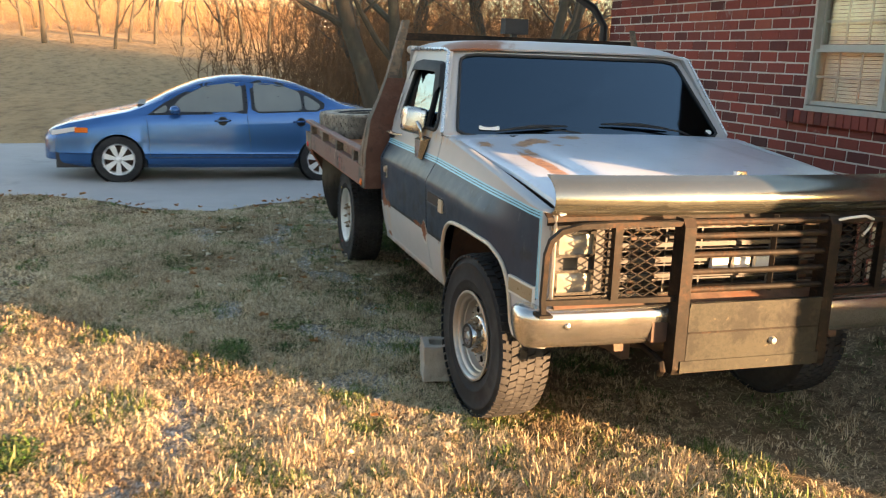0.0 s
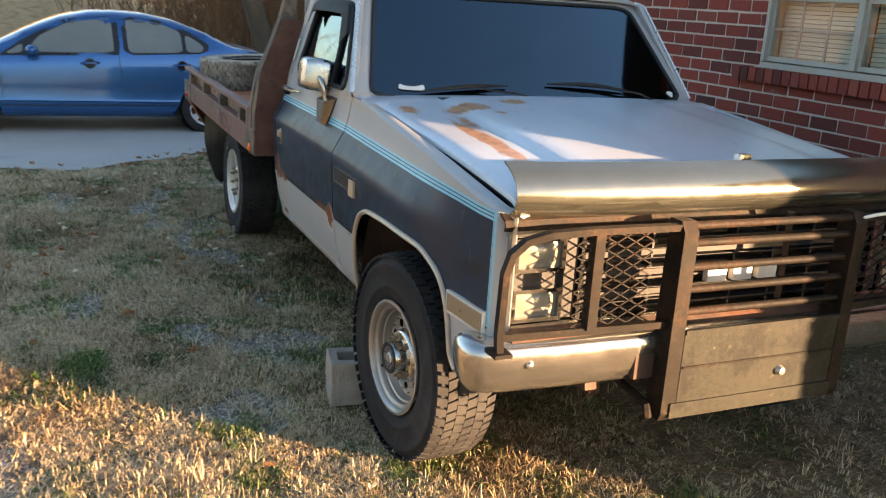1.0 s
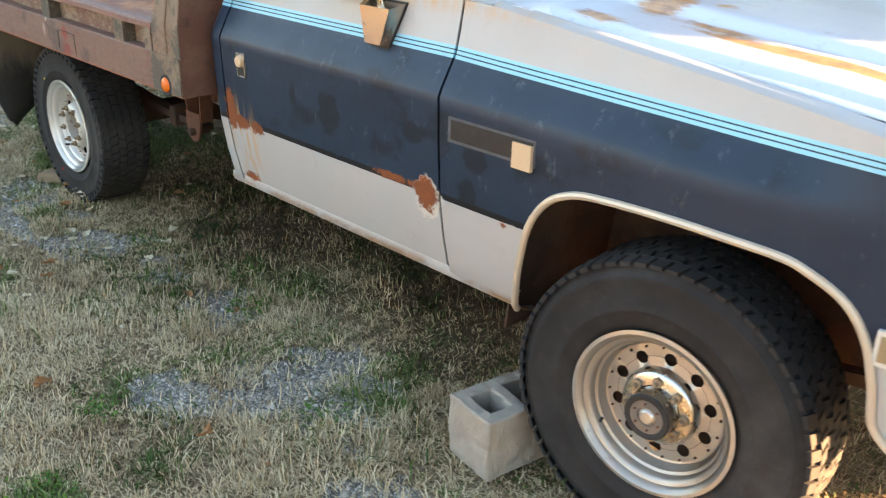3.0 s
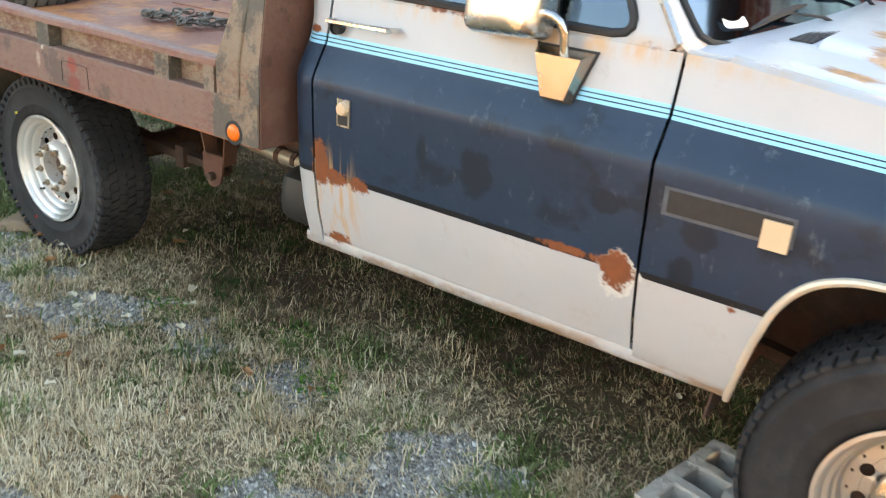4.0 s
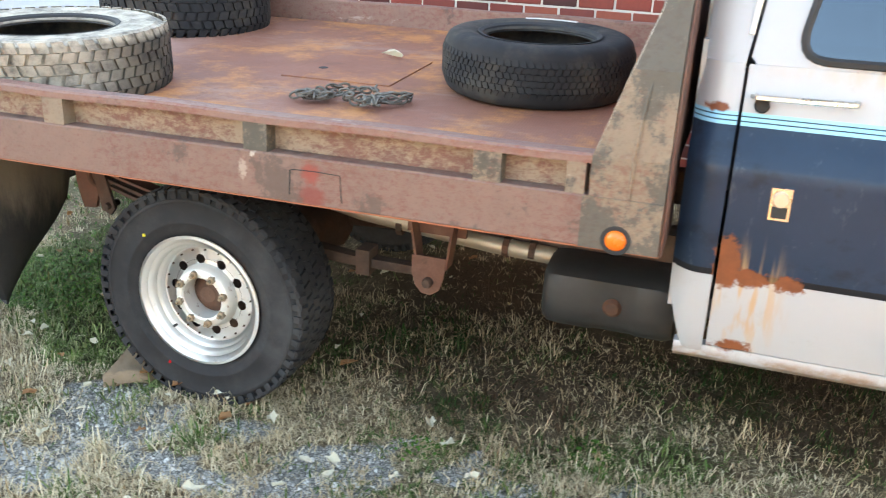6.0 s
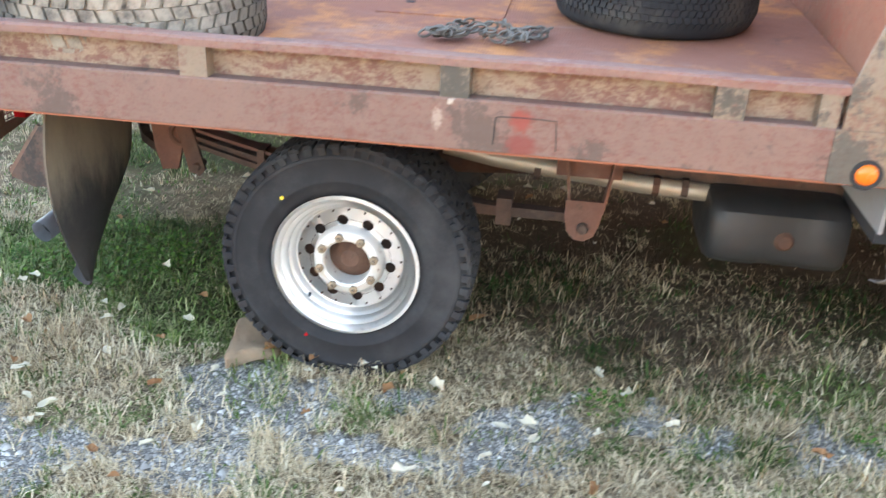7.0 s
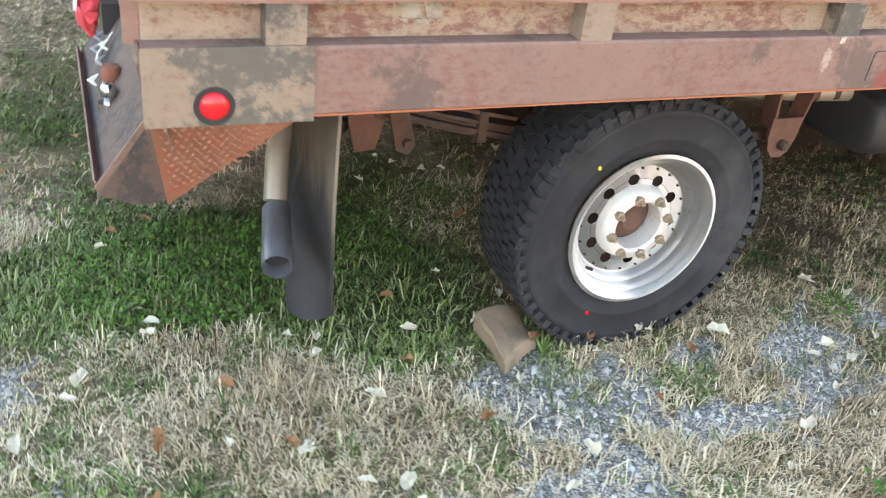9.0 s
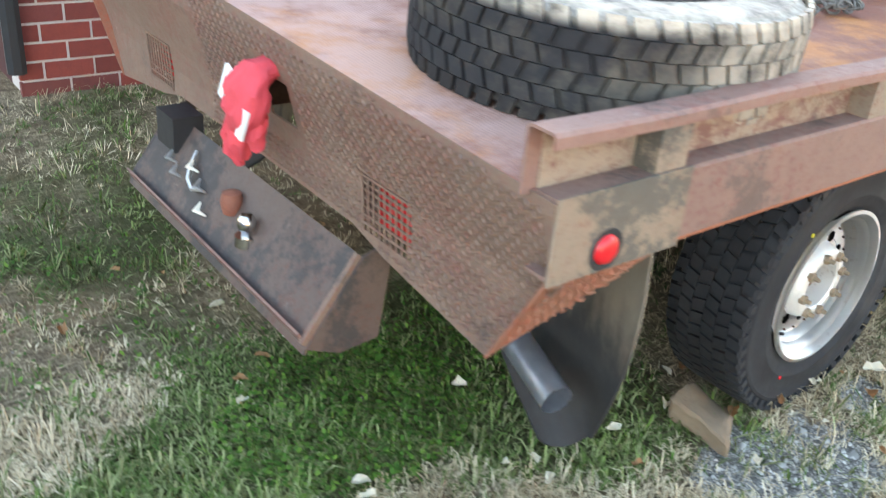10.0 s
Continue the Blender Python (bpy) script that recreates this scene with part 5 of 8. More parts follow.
# ---- front end ----
# grille
bm = B()
for z0, z1 in ((1.055, 1.075), (0.765, 0.785)):
    box(bm, 0.70, 0.735, 0.19, mirror(0.19), z0, z1)
for y0 in (0.195, 0.44, mirror(0.455), mirror(0.21)):
    box(bm, 0.70, 0.733, y0, y0 + 0.015, 0.785, 1.055)
grille = tp("grille_surround", bm, "chrome", None, "chrome grille surround", bevel=0.003)
bm = B()
for k in range(9):
    z = 0.80 + k * 0.031
    tp("grille_bar", boxed(0.68, 0.715, 0.455, mirror(0.455), z, z + 0.006), "black", grille)
for k in range(7):
    y = lerp(0.55, mirror(0.55), k / 6)
    tp("grille_upright", boxed(0.665, 0.71, y - 0.004, y + 0.004, 0.785, 1.055), "black", grille)
for k in range(3):
    tp("badge_block", boxed(0.716, 0.740, 0.925 + k * 0.106, 1.002 + k * 0.106, 0.872, 0.922), "paper", grille, "plain white badge block", bevel=0.010)
bm = B()
for z in (0.92, 0.985, 0.855):
    box(bm, 0.712, 0.722, 0.46, mirror(0.46), z - 0.012, z + 0.006)
tp("grille_trim", bm, "black", grille)
tp("radiator", boxed(0.52, 0.58, 0.40, mirror(0.40), 0.70, 1.08), "rub", grille)
tp("front_valance", sheet([[(x, y, z) for x, z in ((0.735, 0.775), (0.78, 0.755), (0.80, 0.72), (0.70, 0.66))] for y in np.linspace(0.20, mirror(0.20), 9)], 0.006), "under", None, smooth=True)
tp("header_panel", sheet([[(x, y, z) for x, z in ((0.70, 1.125), (0.735, 1.108), (0.742, 1.09), (0.735, 1.075))] for y in np.linspace(0.17, mirror(0.17), 9)], 0.006), "guard", None, "rusty header panel", smooth=True)
for fy in SIDES:
    tp("fender_nose", sheet([[(0.716, fy(0.200), z), (0.724, fy(0.196), z), (0.738, fy(0.198), z), (0.744, fy(0.205), z), (0.736, fy(0.213), z), (0.70, fy(0.215), z)] for z in (0.60, 0.75, 0.9, 1.05, 1.115)], 0.004), "steel", None, "dull metal edge of the lamp surround", smooth=True)
    for z0, z1 in ((0.945, 1.05), (0.79, 0.893)):
        bm = B()
        y0, y1 = 0.215, 0.385
        for q in ((y0, y1, z1 - 0.012, z1), (y0, y1, z0, z0 + 0.012), (y0, y0 + 0.012, z0 + 0.012, z1 - 0.012), (y1 - 0.012, y1, z0 + 0.012, z1 - 0.012)):
            box(bm, 0.70, 0.735, fy(q[0]), fy(q[1]), q[2], q[3])
        lamp = tp("headlight", bm, "chrome", None, "square sealed headlight in a chrome rim", bevel=0.003)
        a, b2 = y0 + 0.012, y1 - 0.012
        tp("headlight_lens", sheet([[(0.718 + 0.014 * (1 - (2 * u - 1) ** 2) * (1 - (2 * v - 1) ** 2), fy(lerp(a, b2, u)), lerp(z0 + 0.012, z1 - 0.012, v)) for v in np.linspace(0, 1, 7)] for u in np.linspace(0, 1, 9)], 0.004), "lens", lamp, "hazy glass headlight lens", smooth=True)
    tp("lamp_panel", boxed(0.685, 0.70, fy(0.21), fy(0.44), 0.785, 1.055), "black")
    tp("lamp_side", boxed(0.70, 0.72, fy(0.392), fy(0.436), 0.79, 1.05), "black")
# bumper
plan = [(0.632, 0.088), (0.66, 0.066), (0.72, 0.058), (0.765, 0.072), (0.793, 0.115), (0.805, 0.18), (0.816, 0.35), (0.822, 0.60), (0.825, CY)]
plan += [(x, mirror(y)) for x, y in plan[-2::-1]]
prof = [(0.115, 0.742), (0.06, 0.752), (0.022, 0.748), (0.004, 0.732), (0.0, 0.705), (0.004, 0.668), (0.010, 0.640), (0.016, 0.615), (0.032, 0.592), (0.055, 0.582)]
rows = []
for i, p in enumerate(plan):
    a, b2 = Vector(plan[max(i - 1, 0)]), Vector(plan[min(i + 1, len(plan) - 1)])
    d = (b2 - a).normalized()
    nrm = Vector((-d.y, d.x))
    rows.append([(p[0] + nrm.x * q, p[1] + nrm.y * q, z) for q, z in prof])
bumper = tp("front_bumper", sheet(rows, 0.004), "bumper", None, "dented chrome front bumper", smooth=True)
for y in (0.25, mirror(0.25)):
    tp("bolt", lathe(B(), [(0, 0.012), (0.009, 0.010), (0.013, 0.003), (0.013, 0)], 12, "x", (0.808, y, 0.685)), "worn_chrome", bumper, smooth=True)
tp("tow_hook", tubed([(0.60, 0.66, 0.55), (0.80, 0.66, 0.53), (0.85, 0.66, 0.52), (0.86, 0.66, 0.49), (0.84, 0.66, 0.47)], 0.014, 6), "guard", bumper, smooth=True)

# brush guard
GX = 0.885
guard = tp("brush_guard", boxed(GX - 0.004, GX, 0.745, 1.375, 0.535, 0.760), "guard_plate", None, "rusty welded brush guard with a scraped dark plate", bevel=0.002)
tp("plate_lip", boxed(GX - 0.05, GX + 0.006, 0.72, 1.385, 0.485, 0.535), "guard_plate", guard, bevel=0.008)
tp("plate_top", boxed(GX - 0.012, GX + 0.005, 0.745, 1.375, 0.760, 0.775), "guard_plate", guard)
tp("plate_seam", boxed(GX, GX + 0.004, 0.75, 1.37, 0.648, 0.655), "guard", guard)
tp("plate_bolt", lathe(B(), [(0, 0.018), (0.012, 0.016), (0.018, 0.0)], 10, "x", (GX, 1.15, 0.60)), "steel", guard)
for y0, y1 in ((0.690, 0.742), (1.378, 1.428)):
    bm = B()
    prism(bm, [(GX - 0.075, y0, 0.475), (GX - 0.01, y0, 0.475), (GX, y0, 0.50), (GX, y0, 1.085), (GX - 0.02, y0, 1.118), (GX - 0.075, y0, 1.118), (GX - 0.085, y0, 0.75)], (0, y1 - y0, 0))
    tp("guard_post", bm, "guard", guard, bevel=0.005)
for z in (1.100, 1.045, 0.968, 0.898, 0.825):
    tp("guard_bar", tubed([(GX - 0.03, 0.742, z), (GX - 0.03, 1.378, z)], 0.0130, 10), "guard", guard, "rusty round crossbar", smooth=True)
bm = B()
tube(bm, [(GX - 0.06, 1.15, 0.80), (GX - 0.06, 1.15, 1.12)], 0.014, 4)
tp("guard_stay", bm, "guard", guard)
for fy in SIDES:
    pts = [(GX - 0.03, fy(0.69), 1.098), (GX - 0.035, fy(0.40), 1.098), (GX - 0.04, fy(0.26), 1.092), (GX - 0.05, fy(0.19), 1.072), (GX - 0.055, fy(0.15), 1.035), (GX - 0.06, fy(0.135), 0.98), (GX - 0.06, fy(0.130), 0.80), (GX - 0.06, fy(0.135), 0.742)]
    tp("guard_hoop", tubed(pts, 0.023, 4, flat=0.6), "guard", guard, "bent flat steel hoop", bevel=0.003)
    tp("guard_foot", boxed(GX - 0.10, GX - 0.03, fy(0.11), fy(0.165), 0.735, 0.747), "guard", guard)
    tp("guard_rung", tubed([(GX - 0.06, fy(0.132), 0.79), (GX - 0.035, fy(0.69), 0.79)], 0.015, 4), "guard", guard)
    tp("guard_upright", boxed(GX - 0.065, GX - 0.03, fy(0.405), fy(0.437), 0.795, 1.09), "guard", guard, bevel=0.003)
    bm = B()
    sy, sz, y0, y1, z0, z1 = 0.066, 0.036, 0.36, 0.69, 0.80, 1.088
    ny, nz = int((y1 - y0) / sy), int((z1 - z0) / sz)
    for i in range(ny):
        for j in range(nz):
            ya, za = y0 + i * sy, z0 + j * sz
            for p, q in (((ya, za), (ya + sy / 2, za + sz / 2)), ((ya + sy / 2, za + sz / 2), (ya + sy, za)), ((ya, za + sz), (ya + sy / 2, za + sz / 2)), ((ya + sy / 2, za + sz / 2), (ya + sy, za + sz))):
                tube(bm, [(GX - 0.055, fy(p[0]), p[1]), (GX - 0.055, fy(q[0]), q[1])], 0.0028, 4, cap=False)
    tp("guard_mesh", bm, "guard", guard, "rusty expanded steel mesh")
tp("loose_wire", tubed([(GX - 0.02, 1.40, 1.095), (GX, 1.46, 1.112), (GX, 1.54, 1.118), (GX - 0.02, 1.60, 1.10), (GX - 0.05, 1.615, 1.06), (GX - 0.06, 1.59, 1.02)], 0.006, 6), "paper", guard, "loose white wire", smooth=True)


# ---- wheels ----
def tread(bm, R, w, rows, count, h, cy=0.0, slant=0.35, seed=1):
    """Lugs round a tyre whose axle is y."""
    rnd = random.Random(seed)
    for j in range(rows):
        y0, y1 = lerp(-w / 2, w / 2, (j + 0.03) / rows), lerp(-w / 2, w / 2, (j + 0.97) / rows)
        edge = j in (0, rows - 1)
        for k in range(count):
            a = math.tau * (k + 0.5 * (j % 2)) / count
            da = math.tau / count * (0.39 if not edge else 0.36) * rnd.uniform(0.9, 1.08)
            q = []
            for yy, s in ((y0, -1), (y1, 1)):
                for sa in (-1, 1):
                    ang = a + sa * da + slant * s * math.tau / count * (1 if j % 2 else -1) * 0.5
                    drop = 0.007 if edge and abs(yy) > w * 0.45 else 0.0
                    for r in (R - h - drop - 0.003, R - drop):
                        q.append(bm.verts.new((r * math.cos(ang), cy + yy, r * math.sin(ang))))
            for f in ((1, 3, 7, 5), (0, 1, 5, 4), (2, 6, 7, 3), (0, 2, 3, 1), (4, 5, 7, 6)):
                bm.faces.new([q[i] for i in f])


def tyre_profile(R, w, r, h=0.009):
    """Outer skin of a tyre, from bead to bead (axle y)."""
    b = w / 2
    k = R - h
    return [(r, -b * 0.80), (r + 0.012, -b * 0.92), (r + 0.03, -b * 0.99), (lerp(r, R, 0.28), -b * 1.02), (lerp(r, R, 0.30), -b * 1.045), (lerp(r, R, 0.34), -b * 1.045), (lerp(r, R, 0.36), -b * 1.03), (lerp(r, R, 0.55), -b * 1.05), (lerp(r, R, 0.70), -b * 1.03), (lerp(r, R, 0.72), -b * 1.05), (lerp(r, R, 0.77), -b * 1.04), (lerp(r, R, 0.79), -b * 1.0), (k - 0.018, -b * 0.95), (k - 0.004, -b * 0.88), (k, -b * 0.6), (k, b * 0.6), (k - 0.004, b * 0.88),
            (k - 0.018, b * 0.95), (lerp(r, R, 0.79), b * 1.0), (lerp(r, R, 0.77), b * 1.04), (lerp(r, R, 0.72), b * 1.05), (lerp(r, R, 0.70), b * 1.03), (lerp(r, R, 0.55), b * 1.05), (lerp(r, R, 0.36), b * 1.03), (lerp(r, R, 0.34), b * 1.045), (lerp(r, R, 0.30), b * 1.045), (lerp(r, R, 0.28), b * 1.02), (r + 0.03, b * 0.99), (r + 0.012, b * 0.92), (r, b * 0.80)]


def worn_profile(R, w, r):
    """A slack old tyre: swollen walls and a rounded tread."""
    mid, half = (R + r) / 2 + 0.006, (R - r) / 2 - 0.006
    out = [(r, -w * 0.40), (r + 0.010, -w * 0.455)]
    for k in range(17):
        a = math.pi * (1.14 - 1.28 * k / 16) + math.pi / 2
        c, q = math.cos(a - math.pi / 2), math.sin(a - math.pi / 2)
        out.append((mid + half * math.copysign(abs(q) ** 0.62, q), w / 2 * 1.04 * math.copysign(abs(c) ** 0.55, c)))
    return out + [(r + 0.010, w * 0.455), (r, w * 0.40)]


def tyre_mesh(R, w, r, hollow=False, worn=False):
    bm = B()
    p = worn_profile(R, w, r) if worn else tyre_profile(R, w, r)
    if hollow:
        b = w / 2
        p = p + [(r + 0.006, b * 0.74), (lerp(r, R, 0.55), b * 0.95), (R - 0.03, b * 0.7), (R - 0.028, 0), (R - 0.03, -b * 0.7), (lerp(r, R, 0.55), -b * 0.95), (r + 0.006, -b * 0.74)]
    return lathe(bm, p, 72, full=True)


def tread_mesh(R, w, rows=5, count=46, seed=1):
    bm = B()
    tread(bm, R, w * 1.05, rows, count, 0.008, slant=0.22, seed=seed)
    return bm


def truck_wheel(at, front, turn=0.0, flip=False):
    """A wheel with its outer face towards -y."""
    R, w, r = (0.396, 0.225, 0.205) if front else (0.385, 0.225, 0.212)
    d = -0.020 if front else -0.026
    bm = B()
    lip = [(r + 0.012, -0.108), (r + 0.014, -0.116), (r + 0.004, -0.118), (r - 0.006, -0.110), (r - 0.010, -0.100), (r - 0.020, -0.096), (r - 0.025, -0.090), (r - 0.027, -0.074), (r - 0.034, -0.070), (r - 0.037, -0.040 + d), (r - 0.043, -0.024 + d), (r - 0.048, -0.022 + d)]
    lathe(bm, lip, 60)
    # disc with ten round holes
    n = 360
    hole_c, hole_r = 0.126, 0.0165
    vs = []
    for i in range(n):
        a = math.tau * i / n
        rel = (a / (math.tau / 10) - round(a / (math.tau / 10))) * (math.tau / 10) * hole_c
        half = math.sqrt(max(hole_r**2 - rel**2, 0))
        vs.append([(rr * math.cos(a), o, rr * math.sin(a)) for rr, o in ((r - 0.048, -0.022 + d), (hole_c + max(half, 0.0005), -0.0255 + d), (hole_c + max(half, 0.0005) - 0.0001, -0.008 + d))])
    grid(bm, [[row[0], row[1]] for row in vs], closed=True)
    inner = []
    for i in range(n):
        a = math.tau * i / n
        rel = (a / (math.tau / 10) - round(a / (math.tau / 10))) * (math.tau / 10) * hole_c
        half = math.sqrt(max(hole_r**2 - rel**2, 0))
        inner.append([(rr * math.cos(a), o, rr * math.sin(a)) for rr, o in ((hole_c - max(half, 0.0005), -0.0255 + d), (0.102, -0.030 + d), (0.096, -0.046 + d), (0.088, -0.050 + d), (0.074, -0.050 + d), (0.072, -0.046 + d), (0.072, 0.02 + d))])
    grid(bm, inner, closed=True)
    bmesh.ops.solidify(bm, geom=bm.faces, thickness=-0.004)
    name = "wheel"
    rivets = B()
    for i in range(20):
        a = math.tau * (i + 0.5) / 20
        lathe(rivets, [(0, -0.030 + d), (0.0026, -0.029 + d), (0.0036, -0.022 + d)], 6, at=((r - 0.054) * math.cos(a), 0, (r - 0.054) * math.sin(a)))
    wheel = part(name, bm, M["rim_f" if front else "rim"], None, "worn steel wheel with ten round holes", smooth=True)
    kids = [part("tyre", tyre_mesh(R, w, r + 0.004), M["tyre"], wheel, "black all-terrain tyre", smooth=True)]
    kids.append(tagged(part("tread", tread_mesh(R, w, 6, 60, 3 if front else 4), M["tyre"], wheel, "worn block tread"), kind="stuff"))
    if not front:
        lugs = B()
        for k in range(54):
            a = math.tau * (k + 0.25) / 54
            for s in (-1, 1):
                q = []
                for rr, yy in ((R - 0.036, s * 0.1165), (R - 0.012, s * 0.1195), (R - 0.003, s * 0.112), (R - 0.030, s * 0.100)):
                    for da in (-0.030, 0.030):
                        q.append(lugs.verts.new((rr * math.cos(a + da), yy, rr * math.sin(a + da))))
                for f in ((0, 1, 3, 2), (2, 3, 5, 4), (0, 2, 4, 6), (1, 7, 5, 3)):
                    lugs.faces.new([q[i] for i in f])
        kids.append(tagged(part("shoulder_tread", lugs, M["tyre"], wheel, "chunky shoulder lugs"), kind="stuff"))
    kids.append(tagged(part("rivet_ring", rivets, M["under"], wheel, "dark rivets round the wheel disc"), kind="stuff"))
    bm = B()
    lathe(bm, [(0.05, 0.0), (0.17, 0.0), (0.17, 0.10), (0.05, 0.10)], 24)
    kids.append(part("brake_drum", bm, M["under"], wheel))
    for k in range(8):
        a = math.tau * (k + 0.5) / 8
        bm = B()
        lathe(bm, [(0, -0.078), (0.006, -0.078), (0.0065, -0.064), (0.0135, -0.063), (0.0135, -0.046)], 6, at=((0.076 if front else 0.086) * math.cos(a), 0, (0.076 if front else 0.086) * math.sin(a)))
        bmesh.ops.translate(bm, vec=(0, d - (0.006 if front else 0.014), 0), verts=bm.verts)
        kids.append(part("lug_nut", bm, M["nut"], wheel, "rusty lug nut"))
    bm = B()
    if front:
        lathe(bm, [(0.103, -0.030 + d), (0.101, -0.042 + d), (0.097, -0.053 + d), (0.090, -0.058 + d), (0.064, -0.060 + d), (0.062, -0.05 + d)], 48)
        kids.append(part("hub_flange", bm, M["worn_chrome"], wheel, "raised worn wheel centre", smooth=True))
        bm = B()
        lathe(bm, [(0.050, -0.126), (0.057, -0.126), (0.061, -0.120), (0.062, -0.05), (0.064, -0.03)], 40)
        kids.append(part("hub", bm, M["chrome"], wheel, "chrome locking hub", smooth=True))
        bm = B()
        lathe(bm, [(0.044, -0.127), (0.049, -0.130), (0.058, -0.130), (0.061, -0.125)], 40)
        kids.append(part("hub_ring", bm, M["rub"], wheel, "black rubber ring", smooth=True))
        bm = B()
        lathe(bm, [(0, -0.122), (0.024, -0.122), (0.026, -0.126), (0.044, -0.127), (0.048, -0.124)], 36)
        kids.append(part("hub_cap", bm, M["hub_face"], wheel, "dull grey hub face", smooth=True))
        bm = B()
        lathe(bm, [(0, -0.131), (0.015, -0.130), (0.021, -0.124), (0.022, -0.12)], 24)
        kids.append(part("hub_button", bm, M["steel"], wheel, "grey hub button", smooth=True))
        for q in range(6):
            a = math.tau * q / 6
            kids.append(part("hub_bolt", lathe(B(), [(0, -0.130), (0.003, -0.130), (0.0035, -0.125)], 6, at=(0.035 * math.cos(a), 0, 0.035 * math.sin(a))), M["under"], wheel))
    else:
        lathe(bm, [(0, -0.030 + d), (0.028, -0.030 + d), (0.034, -0.024 + d), (0.046, -0.020 + d), (0.056, -0.012 + d), (0.071, d), (0.071, 0.03 + d)], 28)
        kids.append(part("hub", bm, M["under"], wheel, "rusty recessed hub", smooth=True))
        bm = B()
        lathe(bm, [(0.112, -0.027 + d), (0.107, -0.044 + d), (0.101, -0.060 + d), (0.094, -0.066 + d), (0.077, -0.067 + d), (0.071, -0.062 + d), (0.070, 0.0 + d)], 48)
        kids.append(part("hub_flange", bm, M["rim_c"], wheel, "raised rust-stained wheel centre", smooth=True))
        for q, ang in (("cloudy", 2.45), ("red", -1.9)):
            c = (0.275 * math.cos(ang), -0.1195, 0.275 * math.sin(ang))
            kids.append(part("paint_dot", lathe(B(), [(0, -0.002), (0.005, -0.0015), (0.006, 0.002)], 8, at=c), M["yellow" if q == "cloudy" else "redl"], wheel, "yellow paint dot" if q == "cloudy" else "red paint dot"))
    bm = B()
    tube(bm, [(0.185 * math.cos(-2.2), -0.05, 0.185 * math.sin(-2.2)), (0.170 * math.cos(-2.2), -0.09, 0.170 * math.sin(-2.2))], 0.005, 6)
    kids.append(part("valve", bm, M["rub"], wheel))
    return wheel


def fit_wheel(w, x, y, z, spin, steer=0.0, flip=False):
    w.parent = TRUCK
    w.matrix_parent_inverse = Matrix.Translation((1.9, -CY, 0.0))
    w.matrix_basis = pose(x, y, z, 0, 0, steer + (180 if flip else 0)) @ pose(0, 0, 0, 0, spin, 0)
    return w


fw = fit_wheel(truck_wheel(None, True), -0.006, 0.240, 0.396, 20, 4)
rw = fit_wheel(truck_wheel(None, False), -3.342, 0.262, 0.377, 8)


def other_side(w, x, z, spin, y=0.25, steer=0.0):
    c = copy_thing(w, pose(x, mirror(y), z, 0, 0, 180 + steer) @ pose(0, 0, 0, 0, spin, 0))
    c.parent = TRUCK
    c.matrix_parent_inverse = Matrix.Translation((1.9, -CY, 0.0))


other_side(fw, 0.0, 0.396, 50, steer=4)
other_side(rw, -3.34, 0.377, 75)

